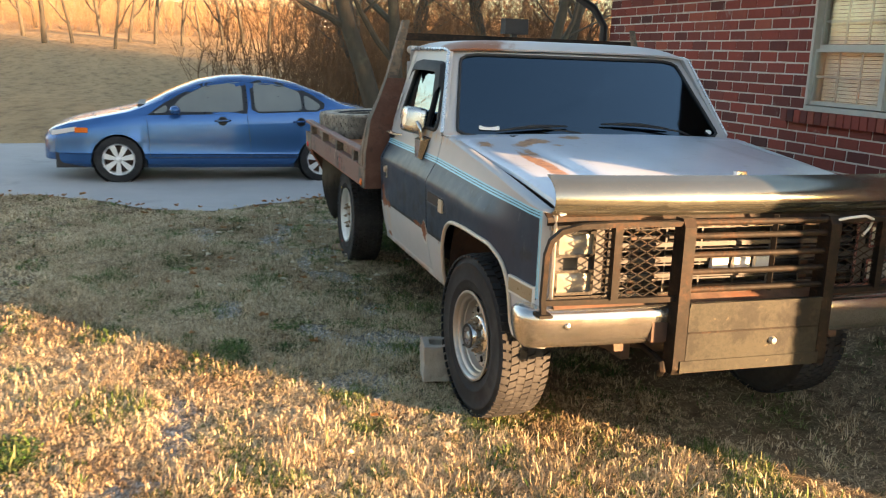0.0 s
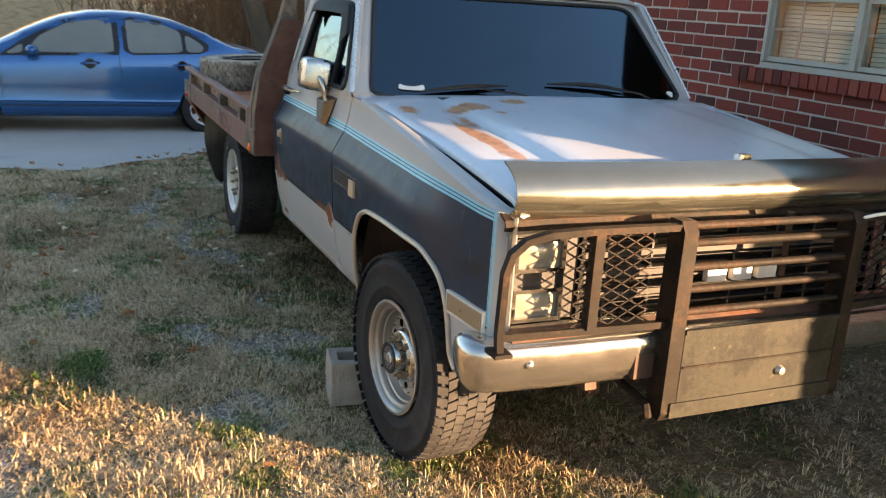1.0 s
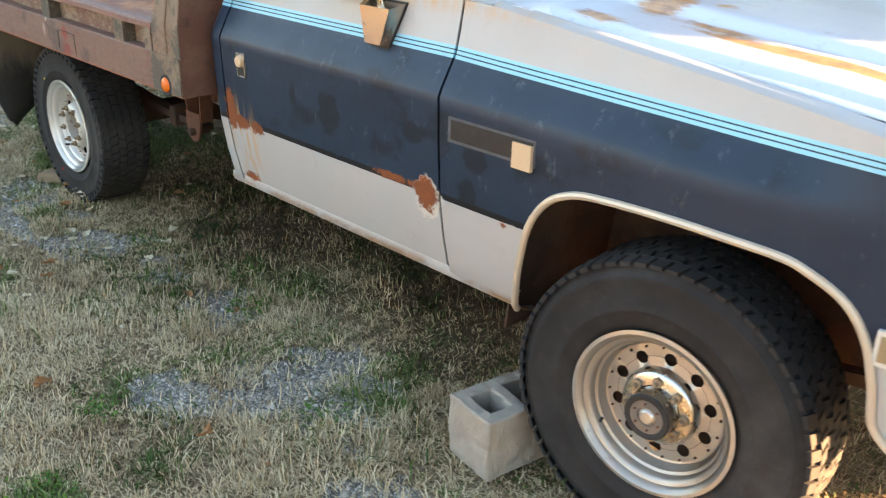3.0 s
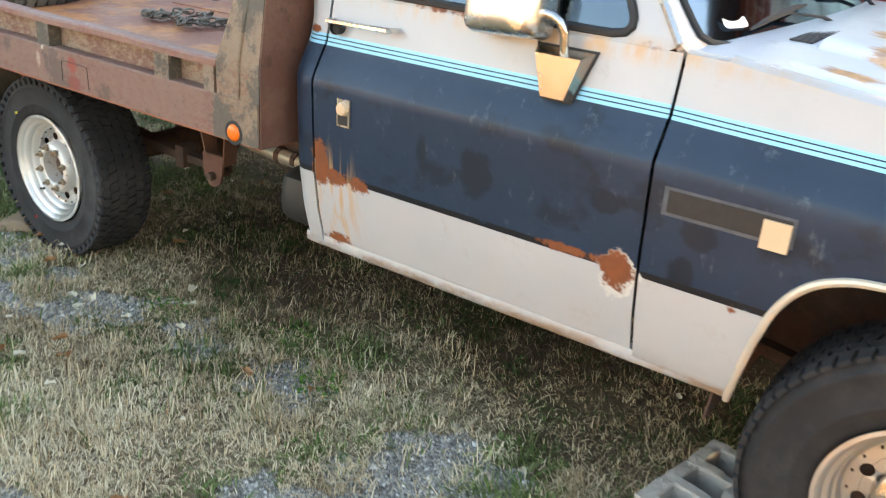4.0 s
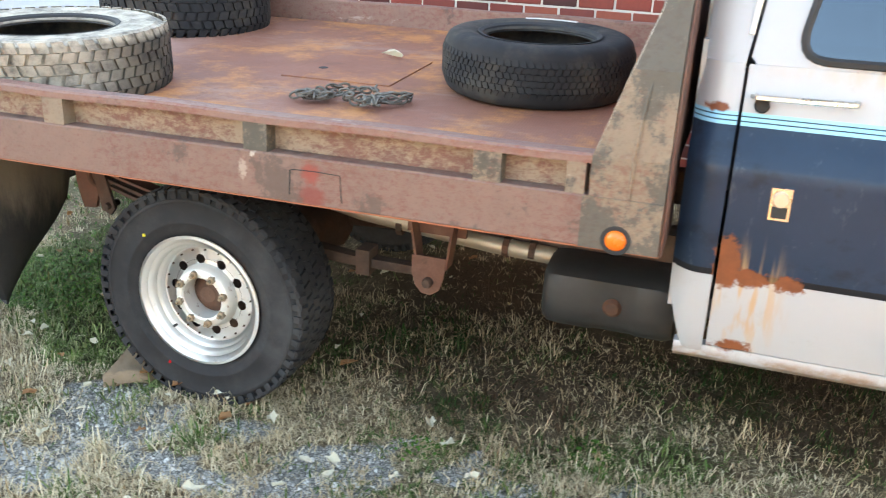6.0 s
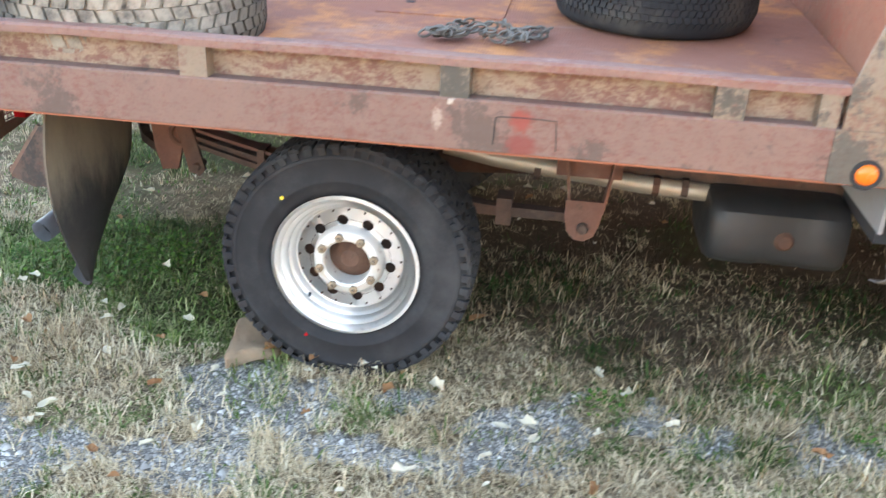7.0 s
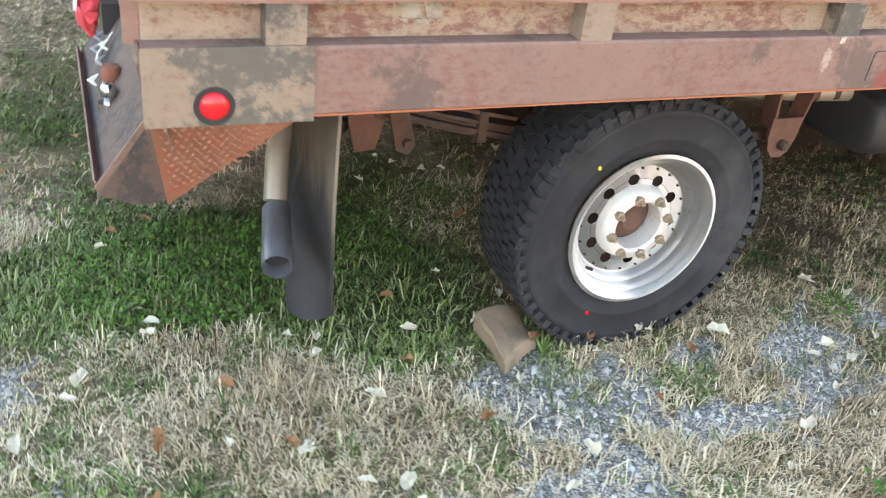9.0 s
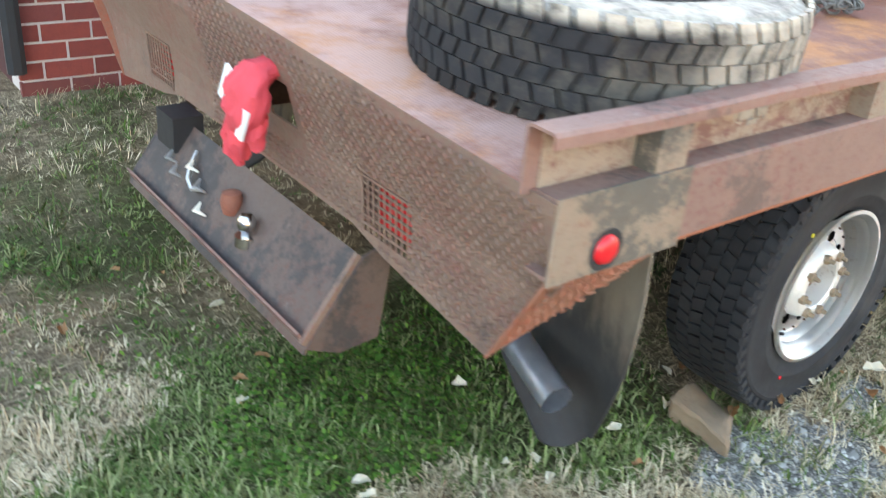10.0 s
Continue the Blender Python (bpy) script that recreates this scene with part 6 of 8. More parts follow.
# ---- chassis ----
for fy in SIDES:
    bm = B()
    prism(bm, [(0.82, fy(0.62), 0.60), (-0.5, fy(0.62), 0.60), (-1.0, fy(0.62), 0.52), (-2.7, fy(0.62), 0.55), (-3.0, fy(0.62), 0.72), (-3.7, fy(0.62), 0.72), (-4.0, fy(0.62), 0.62), (-4.5, fy(0.62), 0.62), (-4.5, fy(0.62), 0.74), (-3.0, fy(0.62), 0.83), (-2.6, fy(0.62), 0.68), (-1.0, fy(0.62), 0.66), (-0.5, fy(0.62), 0.72), (0.82, fy(0.62), 0.72)], (0, fy(0.69) - fy(0.62), 0))
    tp("frame_rail", bm, "under", None, "rust-brown frame rail")
    spring = tp("leaf_spring", tubed([(-2.66, fy(0.53), 0.455), (-2.95, fy(0.52), 0.46), (-3.34, fy(0.50), 0.50), (-3.75, fy(0.51), 0.55), (-4.02, fy(0.52), 0.62)], [0.030, 0.034, 0.05, 0.034, 0.03], 4, flat=0.7), "under", None, "rusty leaf spring")
    tp("spring_clamp", boxed(-2.93, -2.88, fy(0.48), fy(0.56), 0.42, 0.51), "under", spring, bevel=0.004)
    hanger = tp("spring_hanger", boxed(-2.75, -2.545, fy(0.50), fy(0.515), 0.60, 0.82), "hanger", None, "rusty open spring hanger bracket", bevel=0.002)
    for xa, xb in ((-2.745, -2.70), (-2.555, -2.60)):
        bm = B()
        prism(bm, [(xa, fy(0.43), 0.82), (xa, fy(0.51), 0.82), (xb, fy(0.51), 0.50), (xb, fy(0.45), 0.50)], (0.008, 0, 0))
        tp("hanger_side", bm, "hanger", hanger, bevel=0.002)
    bm = B()
    prism(bm, [(-2.712, fy(0.445), 0.54), (-2.592, fy(0.445), 0.54), (-2.60, fy(0.445), 0.47), (-2.615, fy(0.445), 0.425), (-2.645, fy(0.445), 0.405), (-2.675, fy(0.445), 0.408), (-2.70, fy(0.445), 0.435), (-2.712, fy(0.445), 0.48)], (0, fy(0.457) - fy(0.445), 0))
    tp("hanger_foot", bm, "hanger", hanger, "rounded bracket foot", bevel=0.003)
    tp("hanger_bolt", lathe(B(), [(0, -0.02), (0.014, -0.02), (0.018, -0.012), (0.018, 0.08)], 10, at=(-2.652, fy(0.44), 0.452)), "under", spring)
    bm = B()
    prism(bm, [(-4.095, fy(0.485), 0.83), (-3.975, fy(0.485), 0.83), (-3.968, fy(0.485), 0.66), (-3.985, fy(0.485), 0.56), (-4.0, fy(0.485), 0.505), (-4.055, fy(0.485), 0.50), (-4.075, fy(0.485), 0.58)], (0, fy(0.50) - fy(0.485), 0))
    rear_hanger = tp("rear_hanger", bm, "hanger", None, "rusty rear spring hanger plate", bevel=0.003)
    tp("hanger_eye", tubed([(-3.975 + 0.036 * math.cos(a), fy(0.478), 0.632 + 0.036 * math.sin(a)) for a in np.linspace(0, math.tau, 17)[:-1]], 0.009, 6, closed=True), "under", rear_hanger, smooth=True)
    tp("hanger_brace", tubed([(-4.07, fy(0.52), 0.56), (-4.16, fy(0.60), 0.57), (-4.20, fy(0.66), 0.60)], 0.022, 4), "under", rear_hanger)
    bm = B()
    prism(bm, [(-3.985, fy(0.46), 0.665), (-3.935, fy(0.46), 0.675), (-3.895, fy(0.46), 0.52), (-3.915, fy(0.46), 0.495), (-3.95, fy(0.46), 0.51)], (0, fy(0.474) - fy(0.46), 0))
    shackle = tp("shackle", bm, "under", None, "swinging spring shackle", bevel=0.003)
    tp("shackle_bolt", lathe(B(), [(0, -0.018), (0.012, -0.018), (0.014, -0.010), (0.014, 0.05)], 8, at=(-3.922, fy(0.462), 0.53)), "under", shackle)
    for dz, xe in ((0.026, -3.60), (0.0, -3.52), (-0.024, -3.45)):
        tp("spring_leaf", sheet([[(x, fy(0.47), 0.632 + dz - 0.235 * (x + 3.97) - 0.10 * (x + 3.97) * (xe - x)), (x, fy(0.53), 0.632 + dz - 0.235 * (x + 3.97) - 0.10 * (x + 3.97) * (xe - x))] for x in np.linspace(-3.96 + 0.03 * abs(dz) / 0.02, xe, 7)], 0.010), "hanger" if dz > 0 else "under", spring, "rusty spring leaf")
    tp("leaf_clip", boxed(-3.715, -3.69, fy(0.462), fy(0.538), 0.515, 0.605), "under", spring, bevel=0.003)
    tp("damper", tubed([(-3.90, fy(0.60), 0.565), (-3.62, fy(0.58), 0.535), (-3.40, fy(0.56), 0.45)], [0.026, 0.026, 0.018], 10), "pipe", None, "dusty shock absorber", smooth=True)
    tp("front_spring", tubed([(-0.72, fy(0.52), 0.52), (-0.3, fy(0.52), 0.46), (0, fy(0.52), 0.44), (0.4, fy(0.52), 0.50), (0.74, fy(0.52), 0.56)], 0.03, 4, flat=0.8), "under")
tp("rear_axle", tubed([(-3.34, 0.33, 0.383), (-3.34, 0.8, 0.383), (-3.34, 1.05, 0.383), (-3.34, 1.3, 0.383), (-3.34, mirror(0.33), 0.383)], [0.05, 0.055, 0.14, 0.055, 0.05], 12), "under", None, "rusty rear axle", smooth=True)
tp("front_axle", tubed([(0, 0.33, 0.388), (0, 0.85, 0.36), (0, 1.15, 0.36), (0, mirror(0.33), 0.388)], [0.04, 0.045, 0.11, 0.04], 10), "under", None, "rusty front axle", smooth=True)
tp("engine", boxed(-0.5, 0.5, 0.72, 1.38, 0.48, 0.98), "under", None, bevel=0.04)
tp("transmission", tubed([(-0.5, CY, 0.6), (-0.9, CY, 0.58), (-1.4, CY, 0.55), (-3.2, CY, 0.42)], [0.16, 0.14, 0.06, 0.045], 10), "under", None, smooth=True)
TANK = [(0.56, 0.585), (0.47, 0.575), (0.435, 0.555), (0.425, 0.52), (0.420, 0.46), (0.426, 0.415), (0.45, 0.385), (0.50, 0.366), (0.80, 0.36), (0.86, 0.40), (0.86, 0.56)]
rows = []
for x, sq, dent in ((-2.272, 0.72, 0.0), (-2.268, 0.88, 0.0), (-2.250, 0.97, 0.0), (-2.215, 1.0, 0.0), (-2.12, 1.0, 0.0), (-2.105, 1.0, 0.010), (-2.03, 1.0, 0.012), (-1.985, 1.0, 0.010), (-1.97, 1.0, 0.0), (-1.88, 1.0, 0.0), (-1.86, 0.95, 0.0), (-1.855, 0.8, 0.0)):
    rows.append([(x, 0.64 + (y - 0.64) * sq + (dent if 0.38 < z < 0.54 and y < 0.46 else 0.0), 0.47 + (z - 0.47) * sq) for y, z in TANK])
bm = B()
vs = grid(bm, rows, wrap=True)
bm.faces.new(vs[0])
bm.faces.new(vs[-1])
tank = tp("fuel_tank", bm, "tank", None, "dusty dark moulded fuel tank", smooth=True)
tp("tank_cap", lathe(B(), [(0, -0.012), (0.02, -0.010), (0.03, 0.0), (0.03, 0.02)], 14, at=(-2.045, 0.43, 0.475)), "under", tank)
tp("cross_tube", tubed([(-2.265, 0.60, 0.55), (-2.48, 0.60, 0.558), (-2.95, 0.60, 0.603), (-3.12, 0.61, 0.63)], 0.030, 10), "pipe", None, "bare steel exhaust tube", smooth=True)
for x in (-2.33, -2.42, -2.80):
    tp("tube_clamp", tubed([(x, 0.60, 0.557 + 0.06 * max(-2.48 - x, 0)), (x - 0.022, 0.60, 0.558 + 0.06 * max(-2.48 - x, 0))], 0.034, 8), "under")
tp("tail_pipe", tubed([(-3.6, 0.74, 0.66), (-3.95, 0.72, 0.72), (-4.14, 0.64, 0.72), (-4.23, 0.53, 0.65), (-4.265, 0.45, 0.52), (-4.283, 0.385, 0.43)], 0.031, 10), "pipe", None, "dusty tan tail pipe", smooth=True)
bm = B()
tube(bm, [(-4.285, 0.37, 0.41), (-4.326, 0.175, 0.372)], 0.036, 14, cap=False)
bmesh.ops.solidify(bm, geom=bm.faces, thickness=0.003)
tip = tp("pipe_tip", bm, "pipe_dark", None, "burnt metal exhaust tip with a dark mouth", smooth=True)
# black plug added in place of the shade inside the pipe
tp("soot", tubed([(-4.29, 0.345, 0.405), (-4.318, 0.213, 0.3795)], 0.0325, 14), "rub", tip, "black plug for the dark inside")


# ---- the flatbed ----
BX0, BX1, BY0, BY1 = -4.61, -1.90, 0.0, 2.15


def deck_z(y):
    """The deck leans: its far side stands higher."""
    return 0.953 + 0.046 * y


bm = B()
prism(bm, [(BX0, BY0 + 0.05, deck_z(BY0 + 0.05)), (BX0, BY1 - 0.05, deck_z(BY1 - 0.05)), (BX0, BY1 - 0.05, deck_z(BY1 - 0.05) - 0.02), (BX0, BY0 + 0.05, deck_z(BY0 + 0.05) - 0.02)], (BX1 - 0.02 - BX0, 0, 0))
bed = tp("flatbed", bm, "deck", None, "rusted steel tread plate flatbed")
for k in range(9):
    x = lerp(BX0 + 0.1, BX1 - 0.1, k / 8)
    tp("crossmember", boxed(x - 0.02, x + 0.02, BY0 + 0.06, BY1 - 0.06, 0.86, 0.934), "under", bed)
STAKES = (-4.354, -3.705, -3.020, -2.350, -2.122)
for a, s, up in ((BY0, 1, 0.0), (BY1, -1, 0.095)):
    tp("rub_rail", sheet([[(x, a + s * y, z + up) for y, z in ((0.05, 0.957), (0.004, 0.957), (0.0, 0.952), (0.0, 0.826), (0.004, 0.820), (0.05, 0.820))] for x in np.linspace(BX0 + 0.005, BX1, 14)], 0.006), "rail", bed, "rust-brown channel rail along the bed")
    tp("rail_back", boxed(BX0 + 0.01, BX1 - 0.01, a + s * 0.052, a + s * 0.060, 0.945 + up, 1.052 + up), "mottle", bed)
    tp("rail_lip", sheet([[(x, a + s * y, z + up + 0.002 * math.sin(9 * x)) for y, z in ((0.0, 1.038), (0.0, 1.056), (0.006, 1.062), (0.055, 1.062), (0.062, 1.056), (0.062, 0.947))] for x in np.linspace(BX0 - 0.02, -2.085, 40)], 0.005), "lip_rust", bed, "worn rail lip")
    tp("rail_edge", tubed([(x, a + s * 0.003, 0.8205 + up) for x in np.linspace(BX0 + 0.01, BX1, 12)], 0.003, 5), "orange_edge", bed, "bright orange rusted edge")
    for x in STAKES:
        w = 0.037 if x < -2.2 else 0.024
        tp("stake_pocket", boxed(x - w, x + w, a + s * 0.0025, a + s * 0.052, 0.957 + up, 1.046 + up), "pocket", bed, "mildew-stained stake pocket", bevel=0.002)
    tp("rail_plate", boxed(BX0 + 0.002, -4.30, a - s * 0.004, a + s * 0.001, 0.812 + up, 0.960 + up), "post", bed, bevel=0.002)
    for x, m, lab in ((-2.007, "amber", "round amber marker lamp in a black grommet"), (-4.485, "redl", "round red marker lamp in a black grommet")):
        d = -s
        g = tp("marker_lamp", lathe(B(), [(0.026, d * 0.004), (0.037, d * 0.005), (0.040, 0.0), (0.040, -d * 0.01)], 28, at=(x, a, 0.850 + up)), "rub", bed, lab, smooth=True)
        tp("lamp_lens", lathe(B(), [(0, d * 0.016), (0.014, d * 0.015), (0.022, d * 0.011), (0.027, d * 0.005), (0.027, -d * 0.01)], 28, at=(x, a, 0.850 + up)), m, bed, smooth=True)
    # headache rack post, leaning in, with its gusset
    def ry(y):
        return a + s * y
    stations = [(0.82, 0.002, 0.16, -2.085), (1.058, 0.002, 0.16, -2.085), (1.27, 0.030, 0.155, -2.015), (1.41, 0.085, 0.175, -1.968), (1.55, 0.135, 0.205, -1.962), (1.92, 0.238, 0.280, -1.955)]
    bm = B()
    rows = [[(-1.90, ry(yo), z), (-1.90, ry(yi), z), (-1.907, ry(yi), z), (-1.907, ry(yo + 0.007), z), (xi, ry(yo + 0.007), z), (xi, ry(yo), z)] for z, yo, yi, xi in stations]
    vs = grid(bm, rows, wrap=True)
    bm.faces.new(vs[-1])
    tp("rack_post", bm, "post", bed, "rust-brown rack post with a sloping gusset")
    bm = B()
    grid(bm, [[(-1.897, ry(yo + 0.001), z), (-1.897, ry(yi + 0.10), z), (-1.893, ry(yi + 0.10), z), (-1.893, ry(yo + 0.001), z)] for z, yo, yi, xi in stations[:-1]], wrap=True)
    tp("post_face", bm, "hanger", bed, "red oxide face of the rack post")
    tp("post_seam", tubed([(-1.985, ry(-0.0005), 0.962), (-1.985, ry(-0.0005), 1.06), (-1.972, ry(0.018), 1.20), (-1.955, ry(0.045), 1.30)], 0.004, 4), "post", bed)
    tp("lamp_plate", boxed(-2.10, -1.902, ry(-0.003), ry(0.002), 0.822 + up, 0.956 + up), "post", bed, bevel=0.001)
    tp("gusset_edge", tubed([(xi + 0.004, ry(yo + 0.004), z) for z, yo, yi, xi in stations[1:]], 0.0042, 5), "scuff", bed, "bare bright steel edge")
tp("bulkhead", sheet([[(-1.915, y, z) for z in (0.94, 1.20, 1.42)] for y in np.linspace(0.10, 2.05, 6)], 0.005), "wash", bed, "rust-red bulkhead plate")
tp("rack_bar", boxed(-1.955, -1.905, 0.262, BY1 - 0.262, 1.795, 1.842), "guard", bed, "dark rack crossbar", bevel=0.004)
tp("rack_bar", boxed(-1.945, -1.905, 0.13, BY1 - 0.13, 1.40, 1.44), "red_rust", bed, bevel=0.004)
wl = tp("work_light", boxed(-1.96, -1.87, 0.93, 1.095, 1.862, 1.962), "rub", bed, "dark work light on the rack", bevel=0.012)
tp("light_bracket", boxed(-1.93, -1.90, 0.99, 1.03, 1.842, 1.864), "black", bed)
tp("rack_lamp", tubed([(-1.93, 0.275, 1.735), (-1.93, 0.29, 1.735), (-1.93, 0.42, 1.735), (-1.93, 0.43, 1.735)], [0.012, 0.026, 0.026, 0.012], 12), "white", bed, "white tubular lamp under the rack bar", smooth=True)
tp("cut_line", tubed([(-2.915, -0.0005, 0.845), (-2.912, -0.0005, 0.915), (-2.905, -0.0005, 0.918), (-2.84, -0.0005, 0.920), (-2.76, -0.0005, 0.918), (-2.755, -0.0005, 0.84)], 0.0016, 4), "rub", bed, "thin cut line in the rail")
h = tp("deck_hatch", boxed(-3.42, -2.98, 0.88, 1.34, -0.004, 0.004, m=Matrix.Translation((0, 0, 0.954)) @ Matrix.Rotation(math.atan(0.046), 4, "X")), "deck", bed, bevel=0.002)
tp("hatch_hole", lathe(B(), [(0, 0.0005), (0.018, 0.0005), (0.02, -0.002)], 14, "z", (-3.33, 1.057, deck_z(1.057) + 0.006)), "rub", bed)

# ---- tail: tread-plate skirt, side gussets, hitch tray ----
def skirt_low(y):
    u = min(y, BY1 - y)
    return table(u, [(0.0, 0.80), (0.08, 0.70), (0.164, 0.569), (0.50, 0.612), (0.62, 0.640), (1.2, 0.645)])


def skirt_x(z):
    return lerp(-4.612, -4.556, min(max((0.94 - z) / 0.20, 0), 1))


def vent_hole(y, z):
    u = min(y, BY1 - y)
    return 0.41 < u < 0.58 and 0.64 < z < 0.775


bm = B()
ys = [0.0, 0.04, 0.08, 0.12, 0.164, 0.22, 0.30, 0.36, 0.41, 0.50, 0.58, 0.62, 0.72, 0.84, 0.96, 1.075]
ys = ys + [BY1 - y for y in ys[-2::-1]]
zs = [0.945, 0.93, 0.88, 0.82, 0.775, 0.71, 0.64, 0.60, 0.56]
rows = [[(skirt_x(max(z, skirt_low(y))), y, max(z, skirt_low(y))) for z in [deck_z(y) - 0.001, *zs[1:]]] for y in ys]
vs = [[bm.verts.new(p) for p in r] for r in rows]
for i in range(len(ys) - 1):
    for j in range(len(zs) - 1):
        q = (vs[i][j], vs[i + 1][j], vs[i + 1][j + 1], vs[i][j + 1])
        ym, zm = sum(v.co.y for v in q) / 4, sum(v.co.z for v in q) / 4
        if (q[0].co - q[2].co).cross(q[1].co - q[3].co).length > 1e-7 and not vent_hole(ym, zm) and not (0.83 < ym < 0.97 and 0.75 < zm < 0.9):
            bm.faces.new(q)
bmesh.ops.delete(bm, geom=[v for v in bm.verts if not v.link_faces], context="VERTS")
bmesh.ops.remove_doubles(bm, verts=bm.verts, dist=1e-5)
bmesh.ops.solidify(bm, geom=bm.faces, thickness=0.005)
skirt = tp("tail_skirt", bm, "panel", None, "rusted diamond plate tail skirt")
# raised lozenges of the plate
bm = B()
rnd = random.Random(4)
r_ = 0
z = 0.60
while z < 1.04:
    y, col_ = 0.03, 0
    while y < 1.3:
        if skirt_low(y) + 0.012 < z < deck_z(y) - 0.012 and not vent_hole(y, z) and not (0.81 < y < 0.99 and 0.73 < z < 0.92):
            m = Matrix.Translation((skirt_x(z) - 0.002, y, z)) @ Matrix.Rotation(radians(45 if (r_ + col_) % 2 else -45), 4, "X")
            v = [bm.verts.new(m @ Vector(p)) for p in ((0, -0.0085, 0), (0, 0, -0.0032), (0, 0.0085, 0), (0, 0, 0.0032), (-0.0042, -0.003, 0), (-0.0042, 0.003, 0))]
            for f in ((0, 1, 4), (0, 4, 3), (1, 2, 5), (1, 5, 4), (2, 3, 5), (3, 4, 5)):
                bm.faces.new([v[i] for i in f])
        y += 0.0145
        col_ += 1
    z += 0.0145
    r_ += 1
tagged(tp("tread_pattern", bm, "panel", skirt), kind="stuff")
for fy_ in ((lambda y: y), (lambda y: BY1 - y)):
    tp("side_gusset", sheet([[(-4.60, fy_(0.004), 0.825), (-4.560, fy_(0.164), 0.570)], [(-4.46, fy_(0.004), 0.822), (-4.46, fy_(0.095), 0.68)], [(-4.33, fy_(0.004), 0.818), (-4.34, fy_(0.012), 0.806)]], 0.005), "wash", skirt, "rust-red tread plate gusset")
    bm = B()
    for r in range(1, 14):
        for q in range(1, 16):
            u, v = (q + 0.5 * (r % 2)) / 16, r / 14
            x = lerp(-4.60 + 0.04 * v, -4.33, u)
            reach = 1 - 0.62 * max(u, 0) if u < 0.52 else 0.68 * (1 - (u - 0.52) / 0.48) + 0.03
            y, z = 0.004 + 0.16 * v * reach, 0.822 - 0.252 * v * reach
            if 0.05 < v * reach < 0.80 * reach and v < 0.80 and 0.06 < u < 0.84:
                m = Matrix.Translation((x, fy_(y) - (0.0055 if fy_(0) < 1 else -0.0055), z - 0.0035)) @ Matrix.Rotation(radians(32 if fy_(0) < 1 else -32), 4, "X") @ Matrix.Rotation(radians(45 if (r + q) % 2 else -45), 4, "Y")
                w = [bm.verts.new(m @ Vector(p)) for p in ((-0.0085, 0, 0), (0, 0, -0.0036), (0.0085, 0, 0), (0, 0, 0.0036), (0, -0.004 if fy_(0) < 1 else 0.004, 0))]
                for f in ((0, 1, 4), (1, 2, 4), (2, 3, 4), (3, 0, 4)):
                    bm.faces.new([w[i] for i in f])
    tagged(tp("tread_pattern", bm, "wash", skirt), kind="stuff")
    bm = B()
    for k in range(8):
        tube(bm, [(skirt_x(0.645 + k * 0.018) - 0.001, fy_(0.41), 0.645 + k * 0.018), (skirt_x(0.645 + k * 0.018) - 0.001, fy_(0.58), 0.645 + k * 0.018)], 0.003, 4)
    for k in range(9):
        tube(bm, [(skirt_x(0.64) - 0.001, fy_(0.415 + k * 0.020), 0.64), (skirt_x(0.775) - 0.001, fy_(0.415 + k * 0.020), 0.775)], 0.003, 4)
    tp("vent_mesh", bm, "panel", skirt, "rusty lamp guard mesh")
    t = tp("tail_lamp", boxed(-4.53, -4.49, fy_(0.43), fy_(0.56), 0.655, 0.765), "redl", skirt, "red tail lamp behind mesh", bevel=0.008)
# hitch plate, sloping back and down, with the ball on it
TILT = math.degrees(math.atan2(0.19, 0.135))


def on_plate(d, y):
    """A point d down the slope."""
    return (-4.548 - 0.135 * d, y, 0.570 - 0.185 * d)


bm = B()
prism(bm, [on_plate(0, 0.586), on_plate(1, 0.586), on_plate(1, 1.62), on_plate(0, 1.62)], (0.006, 0, -0.008))
tray = tp("hitch_plate", bm, "tray", None, "sloping rusty hitch plate below the tail", bevel=0.001)
bm = B()
prism(bm, [on_plate(1, 0.586), on_plate(1, 1.62), (-4.690, 1.62, 0.365), (-4.690, 0.586, 0.365)], (0.006, 0, 0))
tp("plate_lip", bm, "tray", tray)
for y in (0.580, 1.62):
    bm = B()
    prism(bm, [(-4.548, y, 0.575), on_plate(1.02, y), (-4.60, y, 0.345), (-4.50, y, 0.355), (-4.47, y, 0.60)], (0, 0.007, 0))
    tp("plate_end", bm, "tray", tray)
bm = B()
prism(bm, [on_plate(0.0, 0.586), on_plate(1.0, 0.586), on_plate(1.0, 0.60), on_plate(0, 0.60)], (-0.012, 0, 0.010))
tp("end_flange", bm, "panel", tray)
bm = B()
prism(bm, [on_plate(1.0, 0.600), on_plate(1.0, 1.615), (-4.697, 1.615, 0.412), (-4.697, 0.600, 0.412)], (0.005, 0, 0.003))
tp("tray_rim", bm, "lip_rust", tray, "worn pinkish outer rim", bevel=0.001)
tp("hitch_ball", lathe(B(), [(0, 0.062), (0.014, 0.060), (0.022, 0.050), (0.025, 0.037), (0.022, 0.024), (0.014, 0.014), (0.014, 0.004), (0.03, 0.004), (0.032, -0.02)], 20, "z", (-4.628, 0.975, 0.462)), "chrome", tray, "bright trailer ball", smooth=True)
tp("hitch_pin", lathe(B(), [(0, 0.06), (0.024, 0.055), (0.030, 0.03), (0.024, 0.0)], 14, "z", (-4.612, 1.09, 0.475)), "red_rust", tray, "rusty round nut", smooth=True)
